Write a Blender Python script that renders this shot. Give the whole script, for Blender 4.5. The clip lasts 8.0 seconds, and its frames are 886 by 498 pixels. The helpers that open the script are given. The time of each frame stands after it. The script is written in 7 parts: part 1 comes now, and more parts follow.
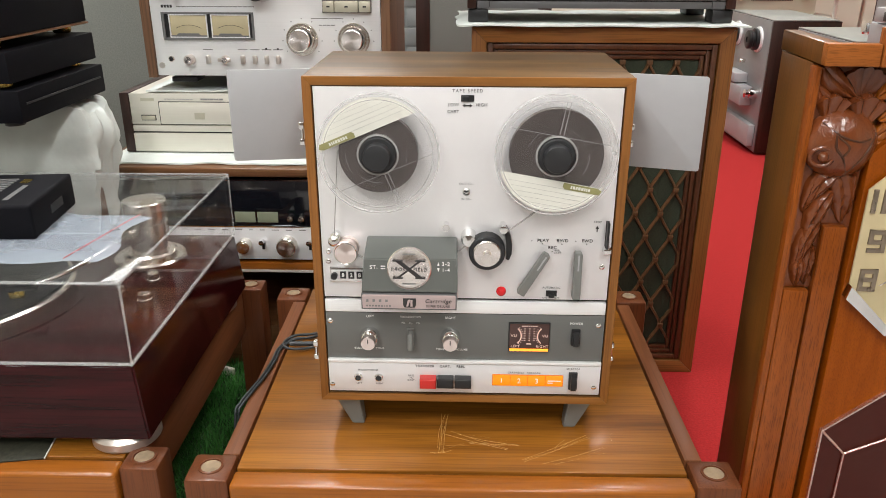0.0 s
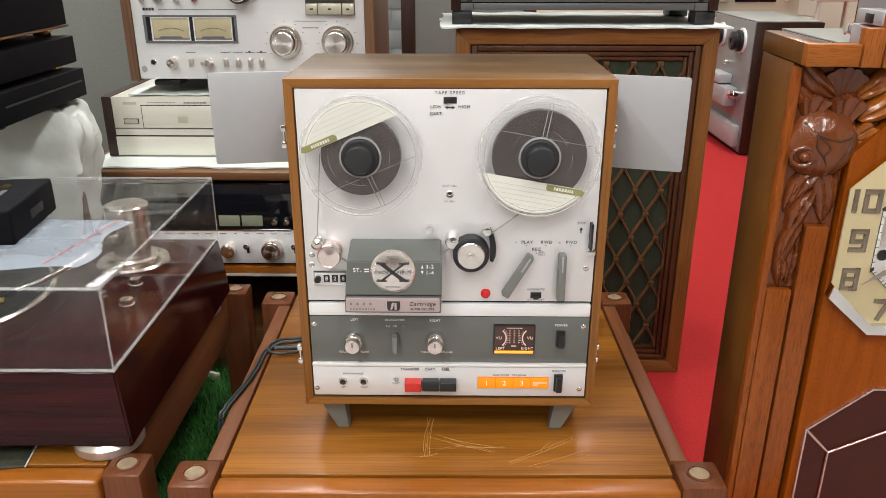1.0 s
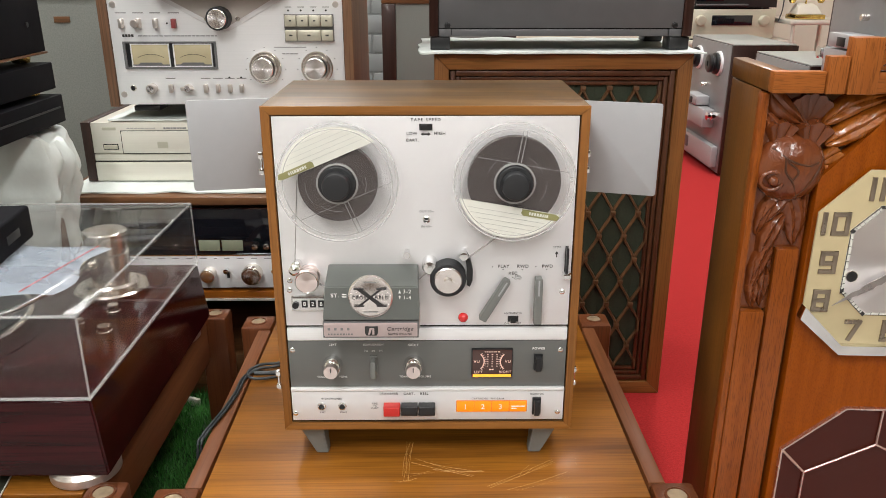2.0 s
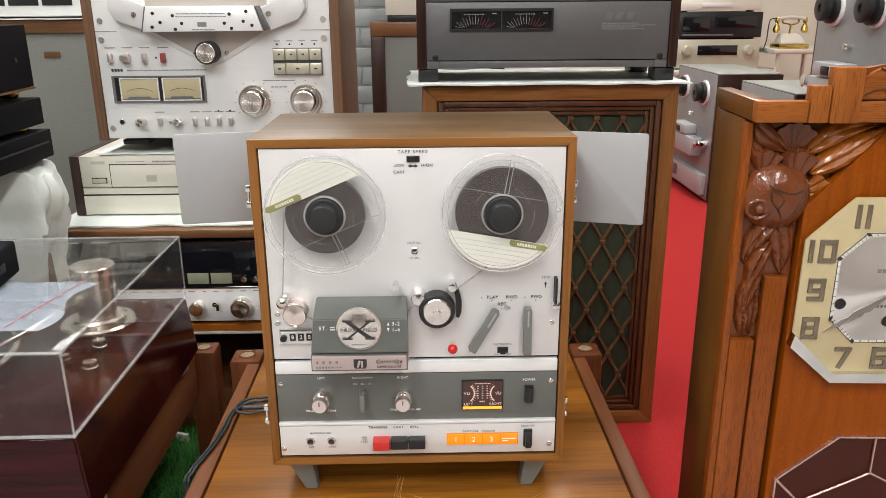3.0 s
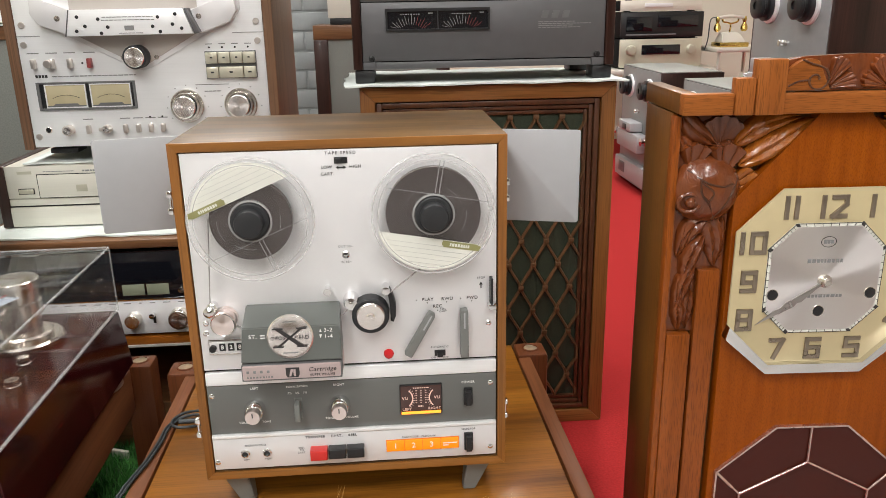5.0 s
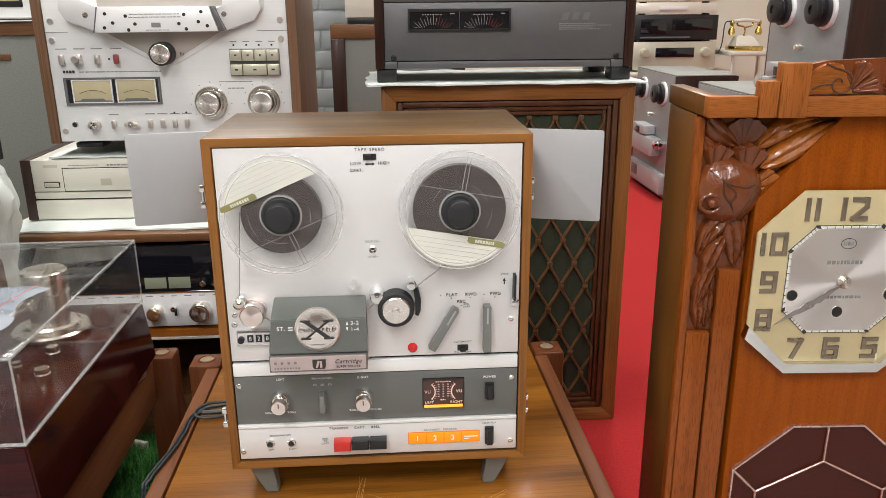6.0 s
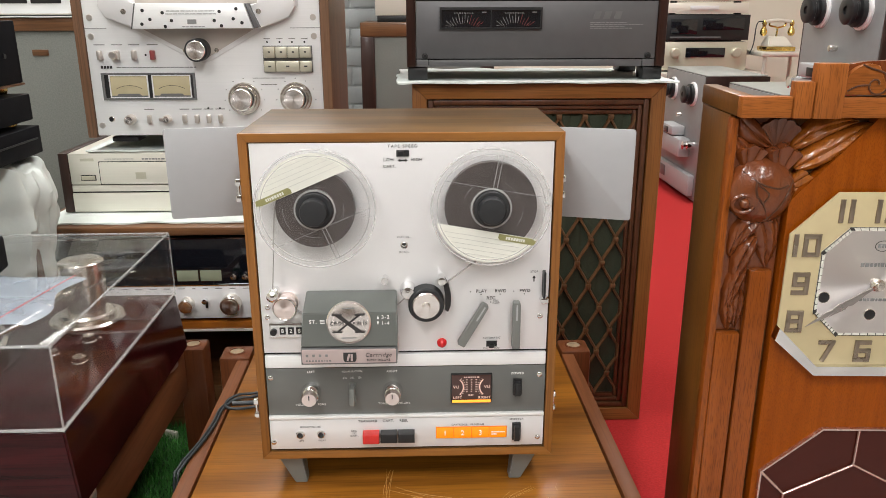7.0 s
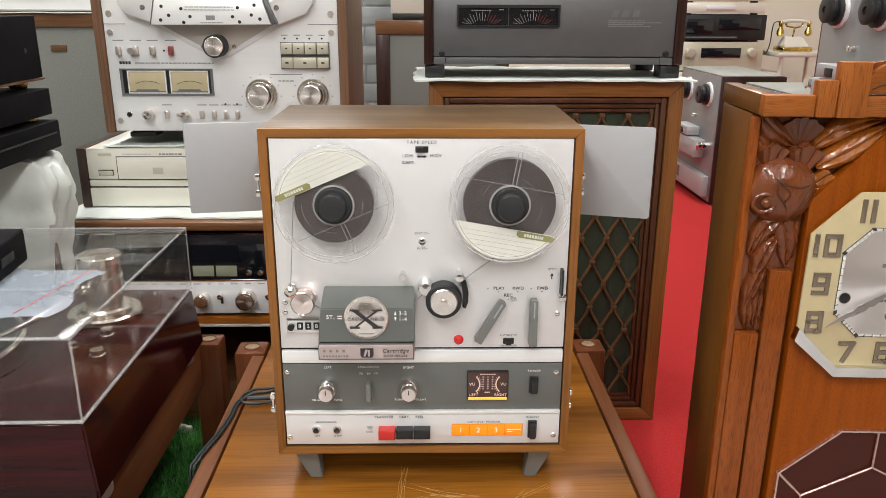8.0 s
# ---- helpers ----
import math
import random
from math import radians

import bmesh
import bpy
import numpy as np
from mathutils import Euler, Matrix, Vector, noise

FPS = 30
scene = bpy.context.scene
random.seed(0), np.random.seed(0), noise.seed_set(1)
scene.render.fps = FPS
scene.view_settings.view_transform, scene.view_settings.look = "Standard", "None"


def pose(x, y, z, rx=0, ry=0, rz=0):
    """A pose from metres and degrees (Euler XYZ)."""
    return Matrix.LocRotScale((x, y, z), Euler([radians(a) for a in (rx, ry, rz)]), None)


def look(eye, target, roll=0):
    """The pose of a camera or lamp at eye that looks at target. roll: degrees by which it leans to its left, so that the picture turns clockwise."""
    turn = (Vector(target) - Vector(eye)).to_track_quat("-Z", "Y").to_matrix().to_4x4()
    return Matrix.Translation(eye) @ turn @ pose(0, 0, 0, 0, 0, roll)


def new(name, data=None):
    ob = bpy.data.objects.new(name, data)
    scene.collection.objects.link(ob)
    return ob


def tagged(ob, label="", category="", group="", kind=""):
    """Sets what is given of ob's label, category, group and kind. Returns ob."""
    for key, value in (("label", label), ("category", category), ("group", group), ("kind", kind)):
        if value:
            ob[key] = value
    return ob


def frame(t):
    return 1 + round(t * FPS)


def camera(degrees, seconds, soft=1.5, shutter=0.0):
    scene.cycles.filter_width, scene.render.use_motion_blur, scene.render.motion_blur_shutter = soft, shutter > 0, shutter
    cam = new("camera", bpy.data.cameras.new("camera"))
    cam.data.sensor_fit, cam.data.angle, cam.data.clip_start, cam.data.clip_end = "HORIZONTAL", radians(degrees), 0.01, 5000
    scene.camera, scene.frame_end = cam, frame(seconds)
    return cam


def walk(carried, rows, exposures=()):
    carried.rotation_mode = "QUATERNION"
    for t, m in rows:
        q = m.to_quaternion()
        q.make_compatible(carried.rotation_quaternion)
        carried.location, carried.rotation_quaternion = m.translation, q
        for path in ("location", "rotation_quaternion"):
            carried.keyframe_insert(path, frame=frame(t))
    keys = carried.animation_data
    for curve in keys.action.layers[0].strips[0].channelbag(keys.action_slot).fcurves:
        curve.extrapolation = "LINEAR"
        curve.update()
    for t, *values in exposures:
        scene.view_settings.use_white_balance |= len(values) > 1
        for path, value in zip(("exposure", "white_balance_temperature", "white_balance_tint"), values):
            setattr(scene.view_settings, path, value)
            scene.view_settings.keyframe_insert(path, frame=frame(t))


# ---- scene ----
cam = camera(59.6, 8.0, 0.8)
PATH = [
    (0, (0.001, 0.015, 0.835), (-0.055, 1.875, 0.1), 0.1),
    (0.5, (0.003, 0.014, 0.834), (-0.041, 1.873, 0.099), -0.0),
    (1, (0.006, 0.018, 0.834), (-0.02, 1.88, 0.105), -0.0),
    (1.5, (0.014, 0.015, 0.837), (0.008, 1.885, 0.129), -0.1),
    (1.7, (0.014, 0.013, 0.839), (0.019, 1.887, 0.141), -0.0),
    (3, (0.019, 0.016, 0.842), (0.053, 1.921, 0.235), -0.4),
    (3.5, (0.019, 0.017, 0.842), (0.08, 1.927, 0.251), -0.7),
    (4, (0.045, 0.033, 0.836), (0.15, 1.941, 0.245), -0.9),
    (4.5, (0.052, 0.035, 0.834), (0.196, 1.938, 0.235), -1.1),
    (6, (0.027, 0.015, 0.835), (0.15, 1.92, 0.237), -0.4),
    (6.5, (0.022, 0.014, 0.833), (0.11, 1.92, 0.235), -0.2),
    (7, (0.019, 0.007, 0.835), (0.08, 1.913, 0.234), -0.1),
    (7.5, (0.016, 0.004, 0.833), (0.059, 1.911, 0.231), 0.0),
    (8, (0.011, 0.007, 0.832), (0.044, 1.913, 0.229), 0.2),
]
walk(cam, [(t, look(eye, target, roll)) for t, eye, target, roll in PATH])

# ---------------------------------------------------------------- light
world = bpy.data.worlds.new("world")
scene.world = world
world.use_nodes = True
world.node_tree.nodes["Background"].inputs[0].default_value = (0.9, 0.95, 1.0, 1)
world.node_tree.nodes["Background"].inputs[1].default_value = 0.025
CEIL = 2.6
# ceiling panels: x, y, width, length, watts
LAMPS = [(-0.8, -0.9, 0.3, 1.2, 42), (0.7, -0.9, 0.3, 1.2, 27), (-0.8, -2.7, 0.3, 1.2, 34), (0.7, -2.7, 0.3, 1.2, 22), (-0.9, 1.1, 0.3, 1.2, 28), (0.9, 1.3, 0.3, 1.2, 18), (-0.9, 3.1, 0.3, 1.2, 33), (1.1, 3.4, 0.3, 1.2, 40)]
for lx, ly, lw, ll, power in LAMPS:
    lamp = bpy.data.lights.new("ceiling_lamp", "AREA")
    lamp.shape, lamp.size, lamp.size_y, lamp.energy, lamp.color = "RECTANGLE", lw, ll, power, (0.985, 0.98, 0.965)
    lo = new("ceiling_lamp", lamp)
    lo.matrix_world = pose(lx, ly, CEIL - 0.06)


# ---------------------------------------------------------------- materials
def mat_base(name):
    m = bpy.data.materials.new(name)
    m.use_nodes = True
    nt = m.node_tree
    return m, nt, nt.nodes["Principled BSDF"]


def nd(nt, kind, **kw):
    n = nt.nodes.new(kind)
    for k, v in kw.items():
        n.inputs[k.replace("_", " ")].default_value = v
    return n


def coords(nt, scale, rot=(0, 0, 0)):
    tc = nt.nodes.new("ShaderNodeTexCoord")
    mp = nd(nt, "ShaderNodeMapping", Scale=scale, Rotation=rot)
    nt.links.new(tc.outputs["Object"], mp.inputs["Vector"])
    return mp.outputs["Vector"]


def ramp(nt, fac, stops):
    r = nt.nodes.new("ShaderNodeValToRGB")
    el = r.color_ramp.elements
    while len(el) < len(stops):
        el.new(0.5)
    for e, (p, c) in zip(el, stops):
        e.position, e.color = p, (*c, 1)
    nt.links.new(fac, r.inputs["Fac"])
    return r.outputs["Color"]


def bump(nt, bsdf, fac, strength, dist=0.001):
    b = nd(nt, "ShaderNodeBump", Strength=strength, Distance=dist)
    nt.links.new(fac, b.inputs["Height"])
    nt.links.new(b.outputs["Normal"], bsdf.inputs["Normal"])


def mixc(nt, fac, a, b, mode="MIX"):
    m = nt.nodes.new("ShaderNodeMix")
    m.data_type, m.blend_type = "RGBA", mode
    for sock, v in ((m.inputs["Factor"], fac), (m.inputs["A"], a), (m.inputs["B"], b)):
        if isinstance(v, (int, float)):
            sock.default_value = v
        elif isinstance(v, tuple):
            sock.default_value = (*v, 1)
        else:
            nt.links.new(v, sock)
    return m.outputs["Result"]


def wood(name, dark, light, axis="x", rough=0.35, coat=0.2, scale=1.0, contrast=1.0, pores=0.25, spec=0.3, fleck=9, pore=420):
    """Wood with long streaks along the axis, fine pores and a slight relief."""
    m, nt, b = mat_base(name)
    k = {"x": (1.2, 22, 22), "y": (22, 1.2, 22), "z": (22, 22, 1.2)}[axis]
    v = coords(nt, tuple(c * scale for c in k))
    n1 = nd(nt, "ShaderNodeTexNoise", Scale=1.6, Detail=6.0, Roughness=0.62, Distortion=0.6)
    nt.links.new(v, n1.inputs["Vector"])
    h = 0.17 / contrast
    mid = tuple((a + c) / 2 for a, c in zip(dark, light))
    c1 = ramp(nt, n1.outputs["Fac"], [(max(0.02, 0.5 - h), dark), (0.5, mid), (min(0.98, 0.5 + h), light)])
    kf = {"x": (fleck, pore, pore), "y": (pore, fleck, pore), "z": (pore, pore, fleck)}[axis]
    v2 = coords(nt, kf)
    n2 = nd(nt, "ShaderNodeTexNoise", Scale=1.0, Detail=2.0)
    nt.links.new(v2, n2.inputs["Vector"])
    pr = ramp(nt, n2.outputs["Fac"], [(0.36, (1 - pores * 1.6,) * 3), (0.5, (1, 1, 1))])
    col = mixc(nt, 1.0, c1, pr, "MULTIPLY")
    v3 = coords(nt, (3, 3, 3))
    n3 = nd(nt, "ShaderNodeTexNoise", Scale=1.0, Detail=2.0)
    nt.links.new(v3, n3.inputs["Vector"])
    big = ramp(nt, n3.outputs["Fac"], [(0.3, (0.82, 0.80, 0.78)), (0.7, (1.12, 1.1, 1.08))])
    col = mixc(nt, 1.0, col, big, "MULTIPLY")
    nt.links.new(col, b.inputs["Base Color"])
    b.inputs["Roughness"].default_value = rough
    b.inputs["Coat Weight"].default_value = coat
    b.inputs["Coat Roughness"].default_value = 0.12
    b.inputs["Specular IOR Level"].default_value = spec
    bump(nt, b, n2.outputs["Fac"], 0.12, 0.0006)
    return m


def plain(name, col, rough=0.5, metal=0.0, coat=0.0, var=0.06, scale=30, bumpy=0.0, spec=0.5, emit=0.0, bscale=0):
    m, nt, b = mat_base(name)
    v = coords(nt, (scale,) * 3)
    n = nd(nt, "ShaderNodeTexNoise", Scale=1.0, Detail=4.0)
    nt.links.new(v, n.inputs["Vector"])
    c = ramp(nt, n.outputs["Fac"], [(0.3, tuple(max(0, x * (1 - var)) for x in col)), (0.7, tuple(x * (1 + var) for x in col))])
    nt.links.new(c, b.inputs["Base Color"])
    rr = nd(nt, "ShaderNodeMapRange", To_Min=max(0.02, rough - 0.05), To_Max=min(1, rough + 0.07))
    nt.links.new(n.outputs["Fac"], rr.inputs["Value"])
    nt.links.new(rr.outputs["Result"], b.inputs["Roughness"])
    b.inputs["Metallic"].default_value = metal
    b.inputs["Coat Weight"].default_value = coat
    b.inputs["Specular IOR Level"].default_value = spec
    if bumpy:
        f = n.outputs["Fac"]
        if bscale:
            v2 = coords(nt, (bscale,) * 3)
            n2 = nd(nt, "ShaderNodeTexNoise", Scale=1.0, Detail=3.0)
            nt.links.new(v2, n2.inputs["Vector"])
            f = n2.outputs["Fac"]
        bump(nt, b, f, bumpy, 0.002)
    if emit:
        b.inputs["Emission Color"].default_value = (*col, 1)
        b.inputs["Emission Strength"].default_value = emit
    return m


def brushed(name, col, rough=0.32, metal=0.8, axis="x", strength=0.05):
    m, nt, b = mat_base(name)
    k = {"x": (6, 900, 900), "z": (900, 900, 6), "y": (900, 6, 900)}[axis]
    v = coords(nt, k)
    n = nd(nt, "ShaderNodeTexNoise", Scale=1.0, Detail=3.0)
    nt.links.new(v, n.inputs["Vector"])
    c = ramp(nt, n.outputs["Fac"], [(0.3, tuple(x * 0.975 for x in col)), (0.7, tuple(min(1, x * 1.02) for x in col))])
    nt.links.new(c, b.inputs["Base Color"])
    rr = nd(nt, "ShaderNodeMapRange", To_Min=rough - 0.06, To_Max=rough + 0.1)
    nt.links.new(n.outputs["Fac"], rr.inputs["Value"])
    nt.links.new(rr.outputs["Result"], b.inputs["Roughness"])
    b.inputs["Metallic"].default_value = metal
    bump(nt, b, n.outputs["Fac"], strength, 0.0005)
    return m


def turned(name, col, rough=0.25, axis="Y"):
    """Lathe-turned metal: fine rings that draw the light into a bow tie."""
    m, nt, b = mat_base(name)
    b.inputs["Base Color"].default_value = (*col, 1)
    b.inputs["Metallic"].default_value = 1.0
    b.inputs["Roughness"].default_value = rough
    b.inputs["Anisotropic"].default_value = 0.85
    tn = nt.nodes.new("ShaderNodeTangent")
    tn.direction_type, tn.axis = "RADIAL", axis
    nt.links.new(tn.outputs["Tangent"], b.inputs["Tangent"])
    return m


def film_clear(name, body, col=(1, 1, 1), rough=0.1):
    """Thin clear plastic: lets light straight through, a little of it milky, with a glossy skin."""
    m, nt, b = mat_base(name)
    nt.nodes.remove(b)
    out = nt.nodes["Material Output"]
    tr = nt.nodes.new("ShaderNodeBsdfTransparent")
    df = nd(nt, "ShaderNodeBsdfDiffuse", Color=(*col, 1))
    gl = nd(nt, "ShaderNodeBsdfGlossy", Roughness=rough)
    lw = nd(nt, "ShaderNodeLayerWeight", Blend=0.5)
    pw = nt.nodes.new("ShaderNodeMath")
    pw.operation = "POWER"
    pw.inputs[1].default_value = 5.0
    nt.links.new(lw.outputs["Facing"], pw.inputs[0])
    fr = nd(nt, "ShaderNodeMapRange", To_Min=0.02, To_Max=0.6)
    nt.links.new(pw.outputs[0], fr.inputs["Value"])
    m1, m2 = nt.nodes.new("ShaderNodeMixShader"), nt.nodes.new("ShaderNodeMixShader")
    m1.inputs[0].default_value = body
    nt.links.new(tr.outputs[0], m1.inputs[1])
    nt.links.new(df.outputs[0], m1.inputs[2])
    nt.links.new(fr.outputs[0], m2.inputs[0])
    nt.links.new(m1.outputs[0], m2.inputs[1])
    nt.links.new(gl.outputs[0], m2.inputs[2])
    nt.links.new(m2.outputs[0], out.inputs[0])
    return m


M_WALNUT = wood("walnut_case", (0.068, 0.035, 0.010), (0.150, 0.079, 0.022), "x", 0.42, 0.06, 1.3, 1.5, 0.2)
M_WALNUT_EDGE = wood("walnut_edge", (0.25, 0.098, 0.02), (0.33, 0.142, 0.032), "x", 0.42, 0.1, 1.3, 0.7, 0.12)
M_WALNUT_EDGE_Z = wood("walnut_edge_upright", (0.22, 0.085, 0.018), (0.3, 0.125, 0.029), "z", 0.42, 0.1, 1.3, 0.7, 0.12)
M_TEAK = wood("teak_top", (0.125, 0.041, 0.005), (0.345, 0.136, 0.017), "x", 0.34, 0.14, 0.6, 1.0, 0.14)
M_TEAK_RAIL = wood("teak_rail", (0.25, 0.075, 0.008), (0.34, 0.115, 0.016), "x", 0.27, 0.14, 0.9, 0.7, 0.10)
M_POST = wood("red_stained_post", (0.105, 0.032, 0.011), (0.16, 0.052, 0.019), "z", 0.36, 0.1, 1.0, 0.7, 0.12)
M_POST_SIDE = wood("red_stained_rail", (0.140, 0.048, 0.018), (0.210, 0.078, 0.029), "y", 0.45, 0.0, 1.0, 0.6, 0.12)
M_CUP = plain("felt_cup", (0.27, 0.20, 0.125), 0.8, var=0.25, scale=80)
M_SPK = wood("speaker_walnut_across", (0.2, 0.078, 0.02), (0.28, 0.118, 0.034), "x", 0.4, 0.1, 1.0, 0.8, 0.18)
M_SPK_Z = wood("speaker_walnut_upright", (0.18, 0.07, 0.018), (0.26, 0.108, 0.03), "z", 0.4, 0.1, 1.0, 0.8, 0.18)
M_SPK_DARK = wood("speaker_moulding", (0.06, 0.022, 0.01), (0.115, 0.045, 0.02), "z", 0.38, 0.1, 1.0, 0.8, 0.15)
M_LATTICE = wood("carved_lattice", (0.09, 0.045, 0.02), (0.17, 0.085, 0.036), "z", 0.5, 0.0, 1.0, 0.8, 0.2)
M_GREEN_CLOTH = plain("green_grille_cloth", (0.028, 0.036, 0.02), 0.9, var=0.3, scale=500, bumpy=0.3)
M_OAK = wood("clock_oak", (0.21, 0.050, 0.006), (0.30, 0.078, 0.010), "z", 0.30, 0.30, 1.6, 0.8, 0.22, 0.2, 50, 900)
M_OAK_X = wood("clock_oak_across", (0.255, 0.076, 0.014), (0.35, 0.114, 0.024), "x", 0.45, 0.0, 1.6, 0.6, 0.20, 0.15, 60, 1000)
M_OAK_CREST = wood("clock_crest_oak", (0.26, 0.078, 0.015), (0.36, 0.116, 0.025), "z", 0.4, 0.05, 1.6, 0.6, 0.22, 0.15, 60, 900)
M_OAK_VENEER = wood("clock_burr_veneer", (0.23, 0.049, 0.0018), (0.32, 0.077, 0.0038), "z", 0.34, 0.08, 2.6, 0.8, 0.13, 0.12, 350, 1100)
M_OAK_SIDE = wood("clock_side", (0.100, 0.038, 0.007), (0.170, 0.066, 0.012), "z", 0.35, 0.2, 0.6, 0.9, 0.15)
M_CARVE = wood("clock_carving", (0.118, 0.030, 0.008), (0.215, 0.056, 0.014), "z", 0.26, 0.55, 1.2, 0.8, 0.06)
M_CARVE_LIGHT = wood("clock_carving_light", (0.27, 0.075, 0.007), (0.38, 0.115, 0.013), "z", 0.26, 0.6, 1.6, 1.0, 0.10)
for cut in (M_CARVE, M_CARVE_LIGHT):
    nt = cut.node_tree
    cn = nd(nt, "ShaderNodeTexNoise", Scale=1.0, Detail=3.0, Distortion=0.8)
    nt.links.new(coords(nt, (95, 95, 60)), cn.inputs["Vector"])
    bump(nt, nt.nodes["Principled BSDF"], cn.outputs["Fac"], 0.55, 0.004)
M_MAHOG = wood("dark_mahogany_gloss", (0.02, 0.0026, 0.0032), (0.042, 0.0045, 0.006), "x", 0.10, 0.1, 1.2, 1.5, 0.2, 0.2)
M_RACK = wood("rack_wood", (0.10, 0.045, 0.02), (0.18, 0.085, 0.036), "x", 0.35, 0.15, 1.0, 0.9, 0.15)
M_GXWOOD = wood("recorder_side_wood", (0.13, 0.07, 0.04), (0.22, 0.12, 0.07), "z", 0.45, 0.05, 1.0, 0.8, 0.15)
M_DARKWOOD = wood("dark_rosewood", (0.02, 0.009, 0.007), (0.05, 0.02, 0.014), "z", 0.35, 0.2, 1.0, 0.9, 0.15)

M_PANEL = plain("satin_aluminium_panel", (0.75, 0.74, 0.745), 0.40, 0.3, var=0.012, scale=40)
M_SILVER = brushed("brushed_silver", (0.87, 0.875, 0.88), 0.34, 0.30, "x", 0.012)
M_CHAMP = brushed("champagne_front", (0.56, 0.535, 0.43), 0.36, 0.5, "x", 0.03)
M_BEIGE = plain("beige_inset", (0.46, 0.42, 0.385), 0.4, 0.2, var=0.03)
M_CREAM = brushed("pale_champagne_front", (0.74, 0.71, 0.63), 0.38, 0.4, "x", 0.03)
M_CHROME = plain("chrome", (0.82, 0.82, 0.82), 0.09, 1.0, var=0.03)
M_STEEL = brushed("turned_steel", (0.70, 0.66, 0.61), 0.22, 1.0, "x", 0.02)
M_ALLOY = brushed("satin_alloy", (0.66, 0.61, 0.57), 0.3, 0.8, "x", 0.01)
M_NAMEPLATE = plain("pinkish_satin_plate", (0.56, 0.46, 0.45), 0.38, 0.45, var=0.03, scale=40)
M_TURNED = turned("turned_cap", (0.92, 0.88, 0.86), 0.27)
# pink reflection of the red carpet, put into the metal's own colour
M_TURNED_REDREFL = turned("turned_cap_red_reflection", (0.93, 0.82, 0.79), 0.33)
M_GREY = brushed("dark_grey_enamel_panel", (0.145, 0.148, 0.14), 0.45, 0.2, "x", 0.02)
M_HEADCOVER = plain("green_grey_enamel", (0.138, 0.148, 0.138), 0.36, 0.25, var=0.04)
M_GREYLIGHT = plain("grey_enamel", (0.19, 0.197, 0.187), 0.42, 0.2)
M_FLAP = plain("grey_flap_front", (0.40, 0.405, 0.415), 0.5, 0.2, var=0.02, scale=60)
M_BLACK = plain("black_plastic", (0.012, 0.012, 0.013), 0.38, var=0.2)
M_RUBBER = plain("black_rubber", (0.016, 0.017, 0.019), 0.55, var=0.15)
M_BLACKMETAL = plain("black_enamel", (0.005, 0.005, 0.007), 0.6, var=0.15, bumpy=0.05, bscale=300, spec=0.08)
M_GAP = plain("shadow_gap", (0.01, 0.009, 0.008), 0.8)
M_INK = plain("black_ink", (0.03, 0.028, 0.028), 0.6)
M_GREYINK = plain("grey_ink", (0.22, 0.22, 0.22), 0.6)
M_WHITEINK = plain("white_ink", (0.85, 0.85, 0.83), 0.6)
M_RED = plain("red_lens", (0.60, 0.012, 0.015), 0.22, coat=0.4)
M_REDBTN = plain("red_button", (0.55, 0.025, 0.02), 0.35)
M_REDKEY = plain("dull_red_key", (0.30, 0.06, 0.06), 0.4)
M_AMBER = plain("lit_amber_window", (0.85, 0.22, 0.004), 0.3, emit=0.62)
M_AMBERLAMP = plain("lit_lamp_slot", (1.0, 0.30, 0.03), 0.4, emit=1.5)
M_AMBERDIM = plain("amber_window_rim", (0.55, 0.15, 0.01), 0.4, emit=0.3)
M_METERFACE = plain("meter_face", (0.055, 0.022, 0.018), 0.25, coat=0.5)
M_METERGLOW = plain("meter_scale_lit", (0.75, 0.50, 0.42), 0.5, emit=0.14)
M_TAPERUN = plain("tape_edge", (0.30, 0.28, 0.27), 0.4)
M_FAINTINK = plain("faint_ink", (0.46, 0.46, 0.43), 0.6)
M_DARKRED = plain("dark_red_ink", (0.24, 0.03, 0.03), 0.5)
M_TAPE = plain("brown_tape_pack", (0.036, 0.024, 0.022), 0.42, var=0.04, scale=25)
M_REEL = film_clear("clear_reel_plastic", 0.014, (0.9, 0.9, 0.9), 0.08)
M_REELRIM = film_clear("clear_reel_rim", 0.36, (0.74, 0.74, 0.73), 0.1)
M_LABEL = plain("paper_label", (0.70, 0.70, 0.64), 0.6, var=0.03)
M_OLIVE = plain("olive_label_tab", (0.26, 0.25, 0.10), 0.55)
M_ACRYLIC = film_clear("clear_acrylic", 0.006, (0.75, 0.78, 0.78), 0.03)
M_ACRYLIC_EDGE = film_clear("acrylic_edge", 0.27, (0.74, 0.76, 0.75), 0.15)
M_BAG = film_clear("plastic_bag", 0.38, (0.52, 0.60, 0.70), 0.25)
M_SHEET = plain("white_foam_cloth", (0.64, 0.69, 0.66), 0.6, var=0.08, scale=18, bumpy=0.9, bscale=22)
M_SMOKE = plain("smoked_glass_window", (0.006, 0.007, 0.010), 0.06, coat=0.5)
M_VUYEL = plain("meter_paper", (0.46, 0.40, 0.25), 0.5)
M_VUGREY = plain("meter_bezel", (0.13, 0.13, 0.13), 0.4)
M_GRAPHITE = plain("graphite_panel", (0.115, 0.113, 0.117), 0.42, 0.3, var=0.05)
M_DECKGREY = plain("grey_recorder_face", (0.26, 0.265, 0.27), 0.4, 0.3, var=0.05)
M_GREYTOP = plain("grey_top_cover", (0.30, 0.31, 0.29), 0.45, 0.1, var=0.08)
M_METERSCALE = plain("meter_scale_ink", (0.34, 0.33, 0.32), 0.6)
M_BRASS = plain("brass", (0.68, 0.50, 0.15), 0.25, 1.0)
